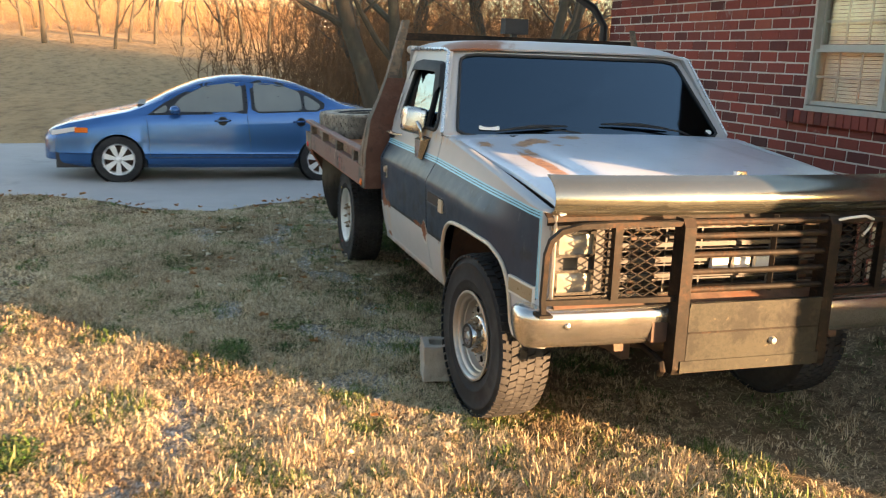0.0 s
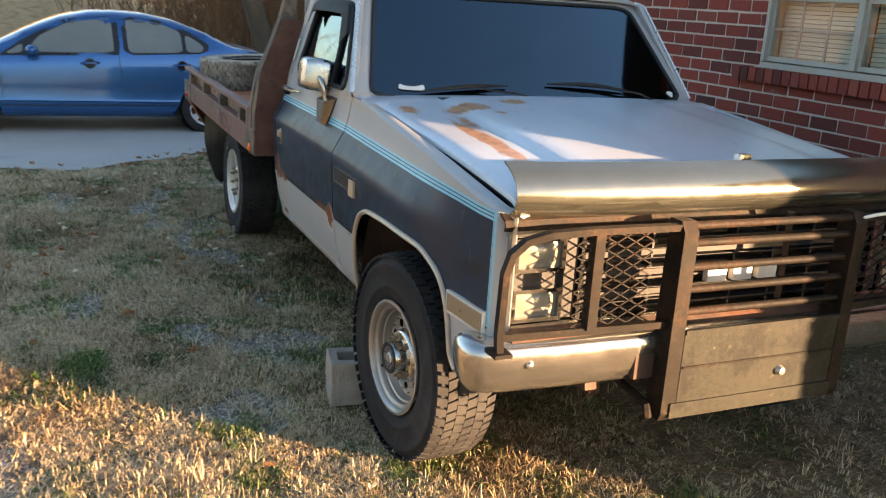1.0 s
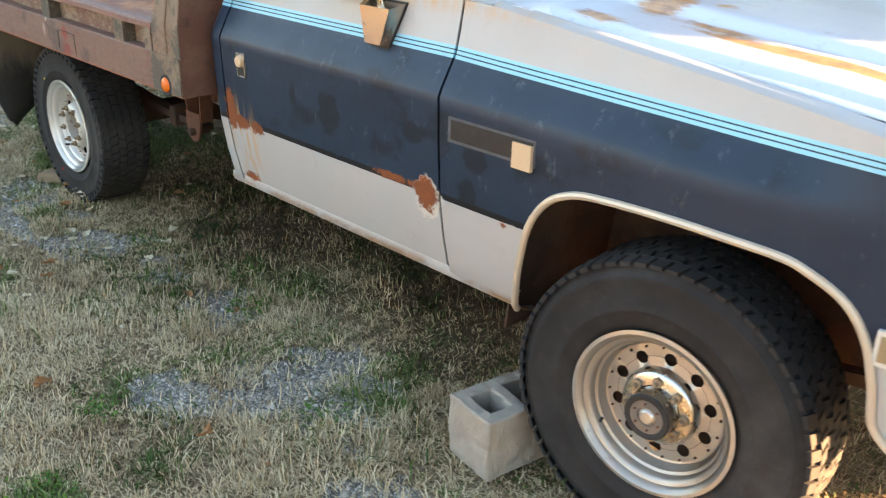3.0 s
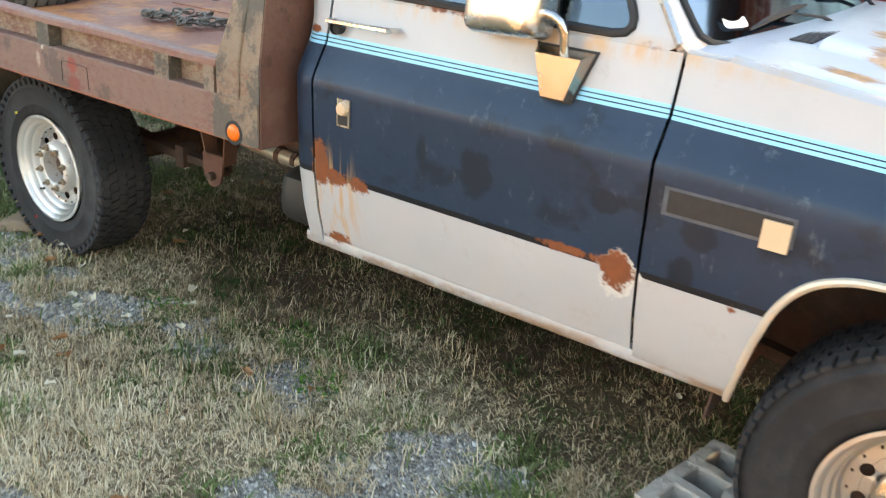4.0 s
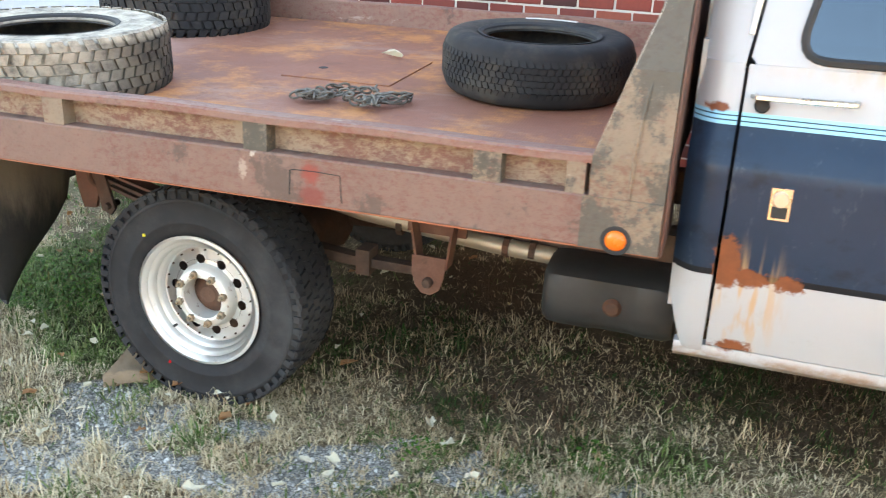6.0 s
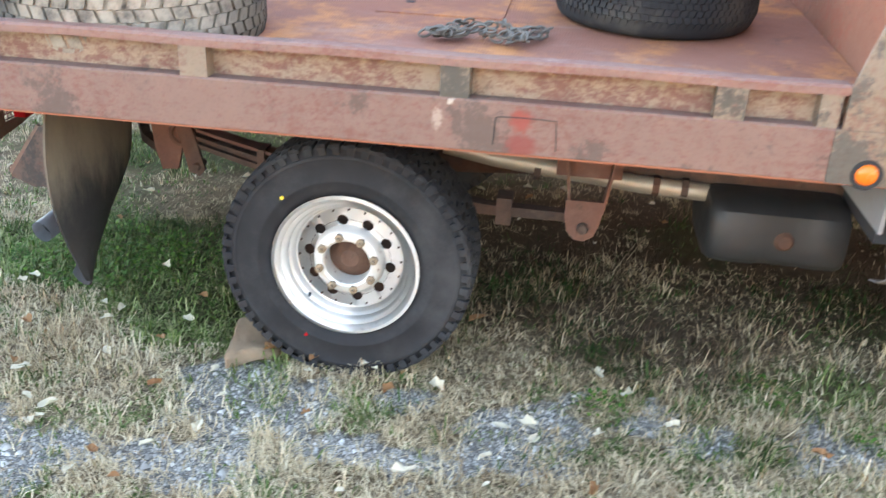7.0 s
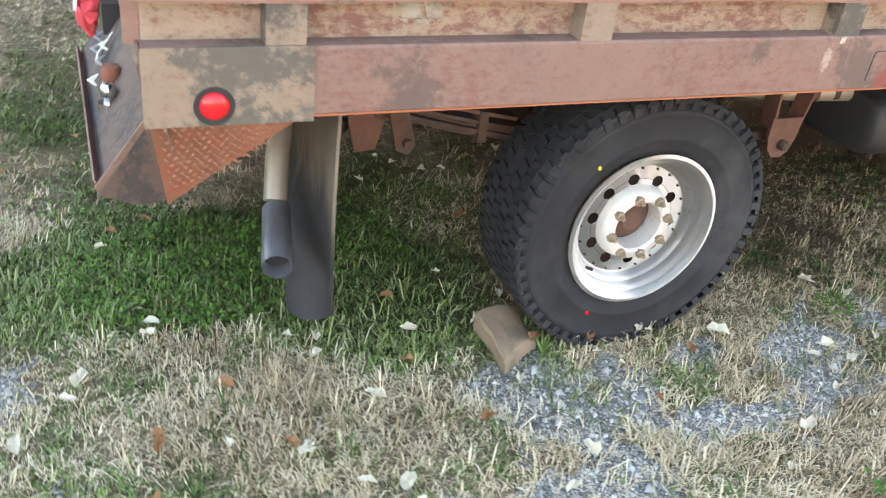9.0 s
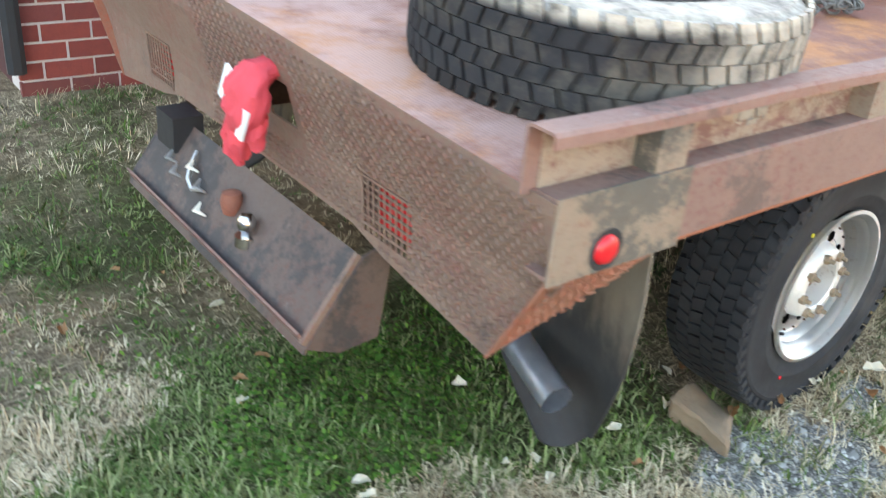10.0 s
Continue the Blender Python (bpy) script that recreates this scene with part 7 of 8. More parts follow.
for q, (y, d) in enumerate(((1.22, 0.55), (1.30, 0.42), (1.36, 0.6), (1.16, 0.75), (1.42, 0.5))):
    p = on_plate(d, y)
    tp("twisted_scrap", tubed([(p[0] - 0.004, p[1], p[2] + 0.012), (p[0] - 0.02, p[1] + 0.025, p[2] + 0.02), (p[0] + 0.005, p[1] + 0.05, p[2] + 0.03)], [0.004, 0.011, 0.003], 6, flat=0.4), "pale_leaf" if q % 2 else "steel", tray, "scrap of pale litter")
tp("safety_clip", tubed([(-4.63, 1.24, 0.478), (-4.642, 1.27, 0.474), (-4.635, 1.31, 0.486), (-4.61, 1.345, 0.510), (-4.585, 1.36, 0.540)], [0.004, 0.007, 0.007, 0.006, 0.004], 6), "steel", tray, "pale bent safety clip", smooth=True)
tp("plug_socket", boxed(-4.61, -4.52, 1.46, 1.58, 0.50, 0.60), "black", tray, bevel=0.01)
# mud flaps, curled
for fy_ in ((lambda y: y), mirror):
    rows = []
    for v in np.linspace(0, 1, 10):
        z = lerp(0.84, 0.20, v)
        rows.append([(-4.21 + 0.05 * math.sin(3.2 * u - 1 + 2.0 * v) * v - 0.03 * v, fy_(lerp(0.12 - 0.055 * math.sin(math.pi * v) + 0.05 * v, 0.60 - 0.36 * max(v - 0.5, 0) ** 1.5 / 0.354, u)), z + 0.02 * math.cos(5 * u) * v) for u in np.linspace(0, 1, 9)])
    tp("mud_flap", sheet(rows, 0.007), "flap", None, "muddy curled rubber mud flap", smooth=True)


# ---- parked cars ----
def sedan(name, at, turn, paint, label):
    """A four-door saloon, nose to -y, its flank towards +x."""
    car = thing(name, (0, 0, 0), label, "car", "parked cars")
    L, W = 4.48, 0.875
    top = [(0, 0.60), (0.08, 0.70), (0.3, 0.78), (0.7, 0.87), (1.05, 0.945), (1.25, 1.02), (1.6, 1.20), (1.95, 1.345), (2.3, 1.425), (2.6, 1.44), (2.95, 1.425), (3.3, 1.36), (3.65, 1.235), (3.95, 1.09), (4.15, 1.045), (4.36, 1.02), (4.44, 0.90), (4.48, 0.70)]
    belt = [(0, 0.56), (0.3, 0.72), (1.0, 0.87), (1.8, 0.91), (3.0, 0.955), (3.9, 1.0), (4.3, 0.99), (4.48, 0.66)]
    half = [(0, 0.52), (0.06, 0.64), (0.2, 0.76), (0.5, 0.84), (1.0, 0.872), (2.5, 0.875), (3.8, 0.865), (4.2, 0.80), (4.4, 0.72), (4.48, 0.60)]
    wheels = (0.93, 3.63)

    def ringat(s):
        t, b, w = table(s, top), table(s, belt), table(s, half)
        b = min(b, t - 0.02)
        tall = max(t - b, 0.02)
        rf = w * lerp(0.97, 0.66, min(tall / 0.45, 1))
        low = 0.20 if 0.15 < s < 4.35 else 0.28
        pts = [(w - 0.10, low), (w - 0.03, low + 0.05), (w - 0.014, 0.30), (w - 0.010, 0.378), (w + 0.010, 0.392), (w + 0.002, 0.425), (w, 0.55), (w - 0.012, lerp(0.55, b, 0.6)), (w - 0.035, b), (lerp(w - 0.05, rf, 0.35), b + tall * 0.36), (lerp(w - 0.05, rf, 0.8), b + tall * 0.80), (rf - 0.06, b + tall * 0.95), (rf * 0.5, t - 0.004), (0, t)]
        zlow = 0
        for c in wheels:
            if abs(s - c) < 0.335:
                zlow = max(zlow, 0.31 + math.sqrt(0.335**2 - (s - c) ** 2))
        return [(x, s - L / 2, max(z, zlow)) for x, z in pts]

    ss = sorted({*np.linspace(0, 4.48, 70).round(3), *[c + d for c in wheels for d in (-0.334, -0.31, 0.31, 0.334)], 0.03, 4.46})
    rows = []
    for s in ss:
        h = ringat(s)
        rows.append(h + [(-x, y, z) for x, y, z in h[-2::-1]])
    bm = B()
    vs = grid(bm, rows)
    for e in (vs[0], vs[-1]):
        bm.faces.new(e)
    bmesh.ops.remove_doubles(bm, verts=bm.verts, dist=1e-5)
    body = part("body", bm, M[paint], car, smooth=True)
    part("underbody", boxed(-0.74, 0.74, -L / 2 + 0.15, L / 2 - 0.15, 0.19, 0.40), M["black"], car)

    def skin(s, z, off):
        h = ringat(s)
        for (x0, _, z0), (x1, _, z1) in zip(h[6:-1], h[7:]):
            if z0 <= z <= z1:
                return (lerp(x0, x1, (z - z0) / max(z1 - z0, 1e-6)) + off, s - L / 2, z)
        return (h[6][0] + off, s - L / 2, z)

    def panel(outline, material, nm, off, sgn, lab=""):
        """A window: a fan over the flank."""
        c = Vector((sum(p[0] for p in outline) / len(outline), sum(p[1] for p in outline) / len(outline)))
        ring = radial(rounded(outline, 0.05, 3), c, 40)
        bm = sheet([[tuple((sgn * a, b, d) for a, b, d in (skin(*c.lerp(q, t), off),))[0] for t in (0.02, 0.4, 0.75, 1.0)] for q in ring], 0.004, closed=True)
        return part(nm, bm, material, car, lab, smooth=True)

    for sgn in (1, -1):
        panel([(1.26, 0.895), (1.60, 1.105), (2.02, 1.325), (2.60, 1.395), (2.63, 0.935)], M["car_trim"], "window_trim", 0.001, sgn)
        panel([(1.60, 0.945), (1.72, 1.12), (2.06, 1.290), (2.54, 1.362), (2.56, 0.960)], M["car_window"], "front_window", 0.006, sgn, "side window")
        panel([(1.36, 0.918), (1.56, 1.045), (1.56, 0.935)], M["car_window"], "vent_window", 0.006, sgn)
        panel([(2.67, 0.940), (2.65, 1.395), (3.10, 1.355), (3.45, 1.235), (3.70, 1.085), (3.64, 0.985)], M["car_trim"], "window_trim", 0.001, sgn)
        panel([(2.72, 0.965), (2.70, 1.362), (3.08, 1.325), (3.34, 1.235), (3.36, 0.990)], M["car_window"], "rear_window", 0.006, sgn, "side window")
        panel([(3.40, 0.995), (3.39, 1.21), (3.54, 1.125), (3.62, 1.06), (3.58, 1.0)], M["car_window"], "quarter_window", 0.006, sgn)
        for s in (1.30, 2.62, 3.66):
            zt = 0.92 if s > 1.4 else 0.86
            part("door_gap", tubed([tuple((sgn * a, b, d) for a, b, d in (skin(s + 0.03 * math.sin(4 * z), z, 0.0),))[0] for z in np.linspace(0.34, zt, 8)], 0.004, 4), M["black"], car)
        part("sill_line", tubed([(sgn * 0.866, y, 0.335 + 0.006 * (y + 1)) for y in np.linspace(-0.93, 1.05, 6)], 0.007, 4), M["car_trim"], car, "dark side moulding line")
        for s in (2.28, 3.34):
            hn = part("door_handle", tubed([(sgn * 0.868, s - L / 2 - 0.10, 0.835), (sgn * 0.898, s - L / 2 - 0.07, 0.84), (sgn * 0.898, s - L / 2 + 0.07, 0.845), (sgn * 0.868, s - L / 2 + 0.10, 0.845)], 0.014, 6), M[paint], car, smooth=True)
            part("handle_cup", lathe(B(), [(0, 0.872 * sgn), (0.05, 0.873 * sgn), (0.062, 0.868 * sgn)], 14, "x", (0, s - L / 2, 0.835)), M["car_trim"], hn)
        m = B()
        bmesh.ops.create_icosphere(m, subdivisions=2, radius=1)
        bmesh.ops.scale(m, vec=(0.10, 0.075, 0.065), verts=m.verts)
        bmesh.ops.translate(m, vec=(sgn * 0.97, 1.66 - L / 2, 0.975), verts=m.verts)
        part("side_mirror", m, M[paint], car, smooth=True)
        part("mirror_stalk", tubed([(sgn * 0.84, 1.67 - L / 2, 0.945), (sgn * 0.94, 1.66 - L / 2, 0.95)], 0.02, 6), M["black"], car)
        bm = sheet([[(sgn * (table(s, half) - 0.01 + 0.012), s - L / 2, z) for z in np.linspace(lerp(0.61, 0.68, u), lerp(0.675, 0.735, u), 4)] for u, s in ((u, lerp(0.10, 0.42, u)) for u in np.linspace(0, 1, 8))], 0.006)
        part("headlamp", bm, M["alloy"], car, "clear headlamp", smooth=True)
        part("turn_signal", sheet([[(sgn * (table(s, half) + 0.008), s - L / 2, z) for z in (0.66, 0.725)] for s in (0.40, 0.48, 0.56)], 0.006), M["amber"], car, "orange turn signal")
        part("tail_light", sheet([[(sgn * (table(s, half) + 0.004), s - L / 2, z) for z in (0.78, 0.86, 0.95)] for s in (4.18, 4.28, 4.38)], 0.006), M["redl"], car, "red tail light")
        for c in wheels:
            wy = c - L / 2
            w = part("wheel", lathe(B(), [(0.205, sgn * 0.868), (0.212, sgn * 0.874), (0.20, sgn * 0.866), (0.188, sgn * 0.845), (0.184, sgn * 0.70)], 40, "x", (0, wy, 0.31)), M["alloy"], car, "silver wheel with seven wide spokes", smooth=True)
            part("tyre", lathe(B(), [(0.205, sgn * 0.70), (0.30, sgn * 0.68), (0.312, sgn * 0.70), (0.312, sgn * 0.83), (0.30, sgn * 0.865), (0.26, sgn * 0.876), (0.205, sgn * 0.872)], 40, "x", (0, wy, 0.31)), M["tyre"], w, smooth=True)
            for k in range(7):
                a = math.tau * k / 7 + 0.2
                bm = B()
                prism(bm, [(sgn * 0.845, wy + r * math.cos(a + d), 0.31 + r * math.sin(a + d)) for r, d in ((0.04, -0.5), (0.10, -0.30), (0.195, -0.20), (0.195, 0.20), (0.10, 0.30), (0.04, 0.5))], (sgn * 0.018, 0, 0))
                part("spoke", bm, M["alloy"], w, bevel=0.004)
            part("brake", lathe(B(), [(0.0, sgn * 0.78), (0.18, sgn * 0.78), (0.184, sgn * 0.74)], 24, "x", (0, wy, 0.31)), M["under"], w)
            part("hub_cap", lathe(B(), [(0, sgn * 0.872), (0.03, sgn * 0.87), (0.045, sgn * 0.86), (0.05, sgn * 0.84)], 16, "x", (0, wy, 0.31)), M["alloy"], w, smooth=True)
            part("wheel_well", lathe(B(), [(0.33, sgn * 0.55), (0.335, sgn * 0.862)], 32, "x", (0, wy, 0.31)), M["black"], car)
            part("well_back", lathe(B(), [(0.0, sgn * 0.55), (0.33, sgn * 0.55)], 24, "x", (0, wy, 0.31)), M["black"], car)
    # windshield and rear glass, over the skin
    for s0, s1, nm in ((1.28, 2.12, "windshield"), (3.12, 3.92, "rear_glass")):
        rows = []
        for s in np.linspace(s0, s1, 7):
            h = ringat(s)
            pts = [(x, y, z) for x, y, z in h[10:]] + [(-x, y, z) for x, y, z in h[-2:9:-1]]
            rows.append([(x * 0.95, y, z + 0.006) for x, y, z in pts])
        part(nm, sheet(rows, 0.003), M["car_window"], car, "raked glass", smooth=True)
    part("cowl_wiper", boxed(-0.5, 0.62, 1.18 - L / 2, 1.30 - L / 2, 1.0, 1.03), M["black"], car, "black wiper cowl", bevel=0.01)
    part("number_plate", boxed(-0.26, 0.26, -L / 2 - 0.015, -L / 2 + 0.0, 0.44, 0.56), M["paper"], car, bevel=0.004)
    part("bumper_vent", boxed(-0.36, 0.36, -L / 2 - 0.004, -L / 2 + 0.03, 0.30, 0.38), M["black"], car, bevel=0.01)
    car.matrix_world = pose(at[0], at[1], float(ground_z(at[0], at[1])) + 0.012, 0, 0, turn)
    return car


# opaque panes: tan reflection and the cabin behind are painted into the base colour
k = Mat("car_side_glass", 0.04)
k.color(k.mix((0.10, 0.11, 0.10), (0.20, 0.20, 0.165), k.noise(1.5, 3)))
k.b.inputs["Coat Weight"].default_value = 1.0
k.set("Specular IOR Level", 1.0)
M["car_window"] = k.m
M["car_trim"] = plain("car_black_trim", (0.012, 0.012, 0.014), 0.3)
sedan("blue_sedan", (-9.47, -0.60), 0, "blue", "clean metallic blue four-door saloon parked on the driveway")
sedan("maroon_car", (-16.3, 9.0), 58, "maroon", "dark maroon car parked at the driveway's end")


# ---- things lying on the bed ----
def loose_tyre(at, R, w, r, material, label, turn=0, tilt=(0, 0), seed=1, count=44, marks=False, lugs=True):
    t = part("tyre", tyre_mesh(R, w, r, True, not lugs), M[material], None, label, smooth=True)
    if count:
        tagged(part("tread", tread_mesh(R + (0.0 if lugs else 0.0045), w if lugs else w * 0.60, 6, count, seed), M[material], t), kind="stuff")
    part("bead", lathe(B(), [(r + 0.002, w * 0.36), (r + 0.010, w * 0.475), (r + 0.022, w * 0.505), (r + 0.026, w * 0.50)], 56), M["rub"], t, smooth=True)
    if marks:
        for k in range(8):
            q = -1.0 - 0.085 * k
            part("sidewall_bar", boxed(-0.009, 0.009, 0, 0.003, -0.016, 0.016, m=pose(0, 0, 0, 0, -math.degrees(q), 0) @ pose(lerp(r, R, 0.62), w * 0.512, 0)), M["paper"], t, "white raised sidewall mark")
    tagged(t, label, "tyre", "tyres on the truck bed")
    t.matrix_world = pose(*at, 90 + tilt[0], tilt[1], turn)
    return t


loose_tyre((-2.478, 1.06, deck_z(1.06) + 0.105), 0.340, 0.200, 0.195, "tyre_old", "black worn tyre lying flat on the bed beside the rack", 20, (2.6, 0), 5, 84, True, False)
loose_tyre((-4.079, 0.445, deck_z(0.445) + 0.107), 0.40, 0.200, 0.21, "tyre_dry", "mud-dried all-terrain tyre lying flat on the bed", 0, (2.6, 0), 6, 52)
loose_tyre((-4.387, 1.709, deck_z(1.709) + 0.117), 0.40, 0.218, 0.21, "tyre_old", "dusty dark tyre lying flat on the bed", 40, (2.6, 0), 7, 50)


def chain_pile():
    """Links along a wandering line on the deck."""
    rnd = random.Random(12)
    t = thing("chain", (-3.0, 0.64, deck_z(0.64) + 0.003), "heap of old galvanised chain on the rusty bed", "chain")
    p, a = Vector((-0.19, -0.07, 0.012)), 0.3
    for k in range(74):
        a += rnd.gauss(0, 0.75)
        if abs(p.x) > 0.18:
            a = math.pi if p.x > 0 else 0.0
        p = p + Vector((math.cos(a) * 0.022, math.sin(a) * 0.022, 0))
        p.y = max(-0.10, min(0.10, p.y))
        pts = [(0.019 * math.cos(q) * 1.15, 0.011 * math.sin(q), 0) for q in np.linspace(0, math.tau, 13)[:-1]]
        bm = tubed(pts, 0.0042, 5, closed=True)
        bm.transform(pose(p.x, p.y, p.z + rnd.uniform(0, 0.022), 90 * (k % 2) + rnd.uniform(-25, 25), rnd.uniform(-15, 15), math.degrees(a)))
        part("link", bm, M["chain"], t, smooth=True)


chain_pile()


def crumple(name, size, material, at, label, category, seed, turn=0, group=""):
    """A crushed leaf or scrap: a cupped, jagged blade."""
    rnd = random.Random(seed)
    n, bm = 11, B()
    c = bm.verts.new((0, 0, 0.15 * size))
    ring = []
    for k in range(n):
        a = math.tau * k / n
        r = size * (rnd.uniform(0.45, 0.85) if rnd.random() < 0.5 else rnd.uniform(0.6, 1.05))
        ring.append(bm.verts.new((r * math.cos(a), 0.6 * r * math.sin(a), (0.55 * abs(math.sin(a)) * r / size + rnd.uniform(-0.05, 0.3)) * size)))
    for k in range(n):
        bm.faces.new((c, ring[k], ring[(k + 1) % n]))
    bmesh.ops.solidify(bm, geom=bm.faces, thickness=0.0012)
    ob = part(name, bm, M[material])
    tagged(ob, label, category, group)
    ob.matrix_world = pose(*at, 0, 0, turn)
    return ob


crumple("scrap", 0.055, "pale_leaf", (-3.16, 1.36, deck_z(1.36) + 0.003), "crumpled pale scrap of paper on the bed", "scrap", 3)
crumple("scrap", 0.05, "pale_leaf", (-2.10, 1.55, deck_z(1.55) + 0.003), "dry crumpled leaf in the bed corner", "scrap", 9)

# red cloth glove hanging out of the tail slot
bm = B()
for pts, rs in (([(-4.60, 0.905, 0.905), (-4.635, 0.902, 0.895), (-4.660, 0.900, 0.86), (-4.668, 0.905, 0.815), (-4.664, 0.915, 0.775), (-4.655, 0.922, 0.75)], [0.040, 0.055, 0.072, 0.070, 0.052, 0.030]),
                ([(-4.660, 0.935, 0.80), (-4.668, 0.945, 0.745), (-4.662, 0.948, 0.70), (-4.655, 0.945, 0.668)], [0.030, 0.032, 0.027, 0.012]),
                ([(-4.662, 0.905, 0.79), (-4.672, 0.912, 0.735), (-4.664, 0.916, 0.695)], [0.030, 0.028, 0.012]),
                ([(-4.655, 0.870, 0.81), (-4.664, 0.858, 0.765), (-4.655, 0.852, 0.735)], [0.028, 0.024, 0.010])):
    tube(bm, pts, rs, 14, flat=0.55)
bmesh.ops.subdivide_edges(bm, edges=bm.edges, cuts=2, use_grid_fill=True)
for v in bm.verts:
    v.co += 0.010 * noise.noise_vector(v.co * 34) + 0.006 * noise.noise_vector(v.co * 80)
cl = part("red_cloth", bm, M["cloth"], None, smooth=True)
tagged(cl, "faded red cloth glove hanging from the tail slot", "cloth")
part("label", boxed(-0.004, 0.004, -0.014, 0.014, -0.035, 0.035, m=pose(-4.690, 0.858, 0.80, 14, 8, 0)), M["paper"], cl, "white label")
part("label", boxed(-0.004, 0.004, -0.012, 0.012, -0.04, 0.04, m=pose(-4.678, 0.965, 0.862, 20, 6, 0)), M["paper"], cl, "white label")

# ---- wheel chocks ----
def cinder_block(at, turn):
    L, H, W = 0.39, 0.195, 0.19
    bm = B()
    xs = [0, 0.040, 0.116, 0.156, 0.234, 0.274, 0.350, L]
    ys = [0, 0.045, W - 0.045, W]
    for i in range(7):
        for j in range(3):
            if j == 1 and i in (1, 3, 5):
                continue
            box(bm, xs[i] - L / 2, xs[i + 1] - L / 2, ys[j] - W / 2, ys[j + 1] - W / 2, 0, H)
    bmesh.ops.remove_doubles(bm, verts=bm.verts, dist=1e-5)
    inside = [f for f in bm.faces if any(g is not f and (g.calc_center_median() - f.calc_center_median()).length < 1e-5 for e in f.edges for g in e.link_faces)]
    bmesh.ops.delete(bm, geom=inside, context="FACES")
    bmesh.ops.recalc_face_normals(bm, faces=bm.faces)
    sharp = [e for e in bm.edges if len(e.link_faces) == 2 and e.calc_face_angle(0) > 0.7]
    bmesh.ops.bevel(bm, geom=sharp, offset=0.005, segments=1, affect="EDGES")
    bmesh.ops.triangulate(bm, faces=bm.faces)
    for _ in range(3):
        bmesh.ops.subdivide_edges(bm, edges=[e for e in bm.edges if e.calc_length() > 0.022], cuts=1)
        bmesh.ops.triangulate(bm, faces=bm.faces)
    for v in bm.verts:
        chip = max(0.0, noise.noise(v.co * 16 + Vector((5, 2, 1))) - 0.25)
        v.co += 0.004 * noise.noise_vector(v.co * 24) + 0.002 * noise.noise_vector(v.co * 90) - v.normal * 0.016 * chip
    ob = part("concrete_block", bm, M["block"])
    tagged(ob, "hollow grey concrete block wedged behind the front wheel", "concrete block")
    ob.matrix_world = pose(*at, 0, 0, turn)


cinder_block((-0.470, 0.225, 0.012), 80)
bm = B()
prism(bm, [(-3.715, 0.085, 0.0), (-3.565, 0.185, 0.0), (-3.60, 0.30, 0.0), (-3.735, 0.27, 0.0)], (-0.022, -0.005, 0.068))
for v in bm.verts:
    if v.co.z > 0.05:
        v.co += Vector((0.012, 0.025, 0.02)) if v.co.y > 0.22 else Vector((0.008, 0.012, -0.012))
        if v.co.x > -3.61:
            v.co.z -= 0.025
bmesh.ops.bevel(bm, geom=bm.edges, offset=0.008, segments=1, affect="EDGES")
bmesh.ops.triangulate(bm, faces=bm.faces)
for _ in range(3):
    bmesh.ops.subdivide_edges(bm, edges=[e for e in bm.edges if e.calc_length() > 0.018], cuts=1)
    bmesh.ops.triangulate(bm, faces=bm.faces)
for v in bm.verts:
    v.co += 0.018 * noise.noise_vector(v.co * 9) + 0.005 * noise.noise_vector(v.co * 45)
st = part("wedge_stone", bm, M["stone"], None, smooth=True)
tagged(st, "tan sandstone wedge chocked behind the rear tyre", "stone")


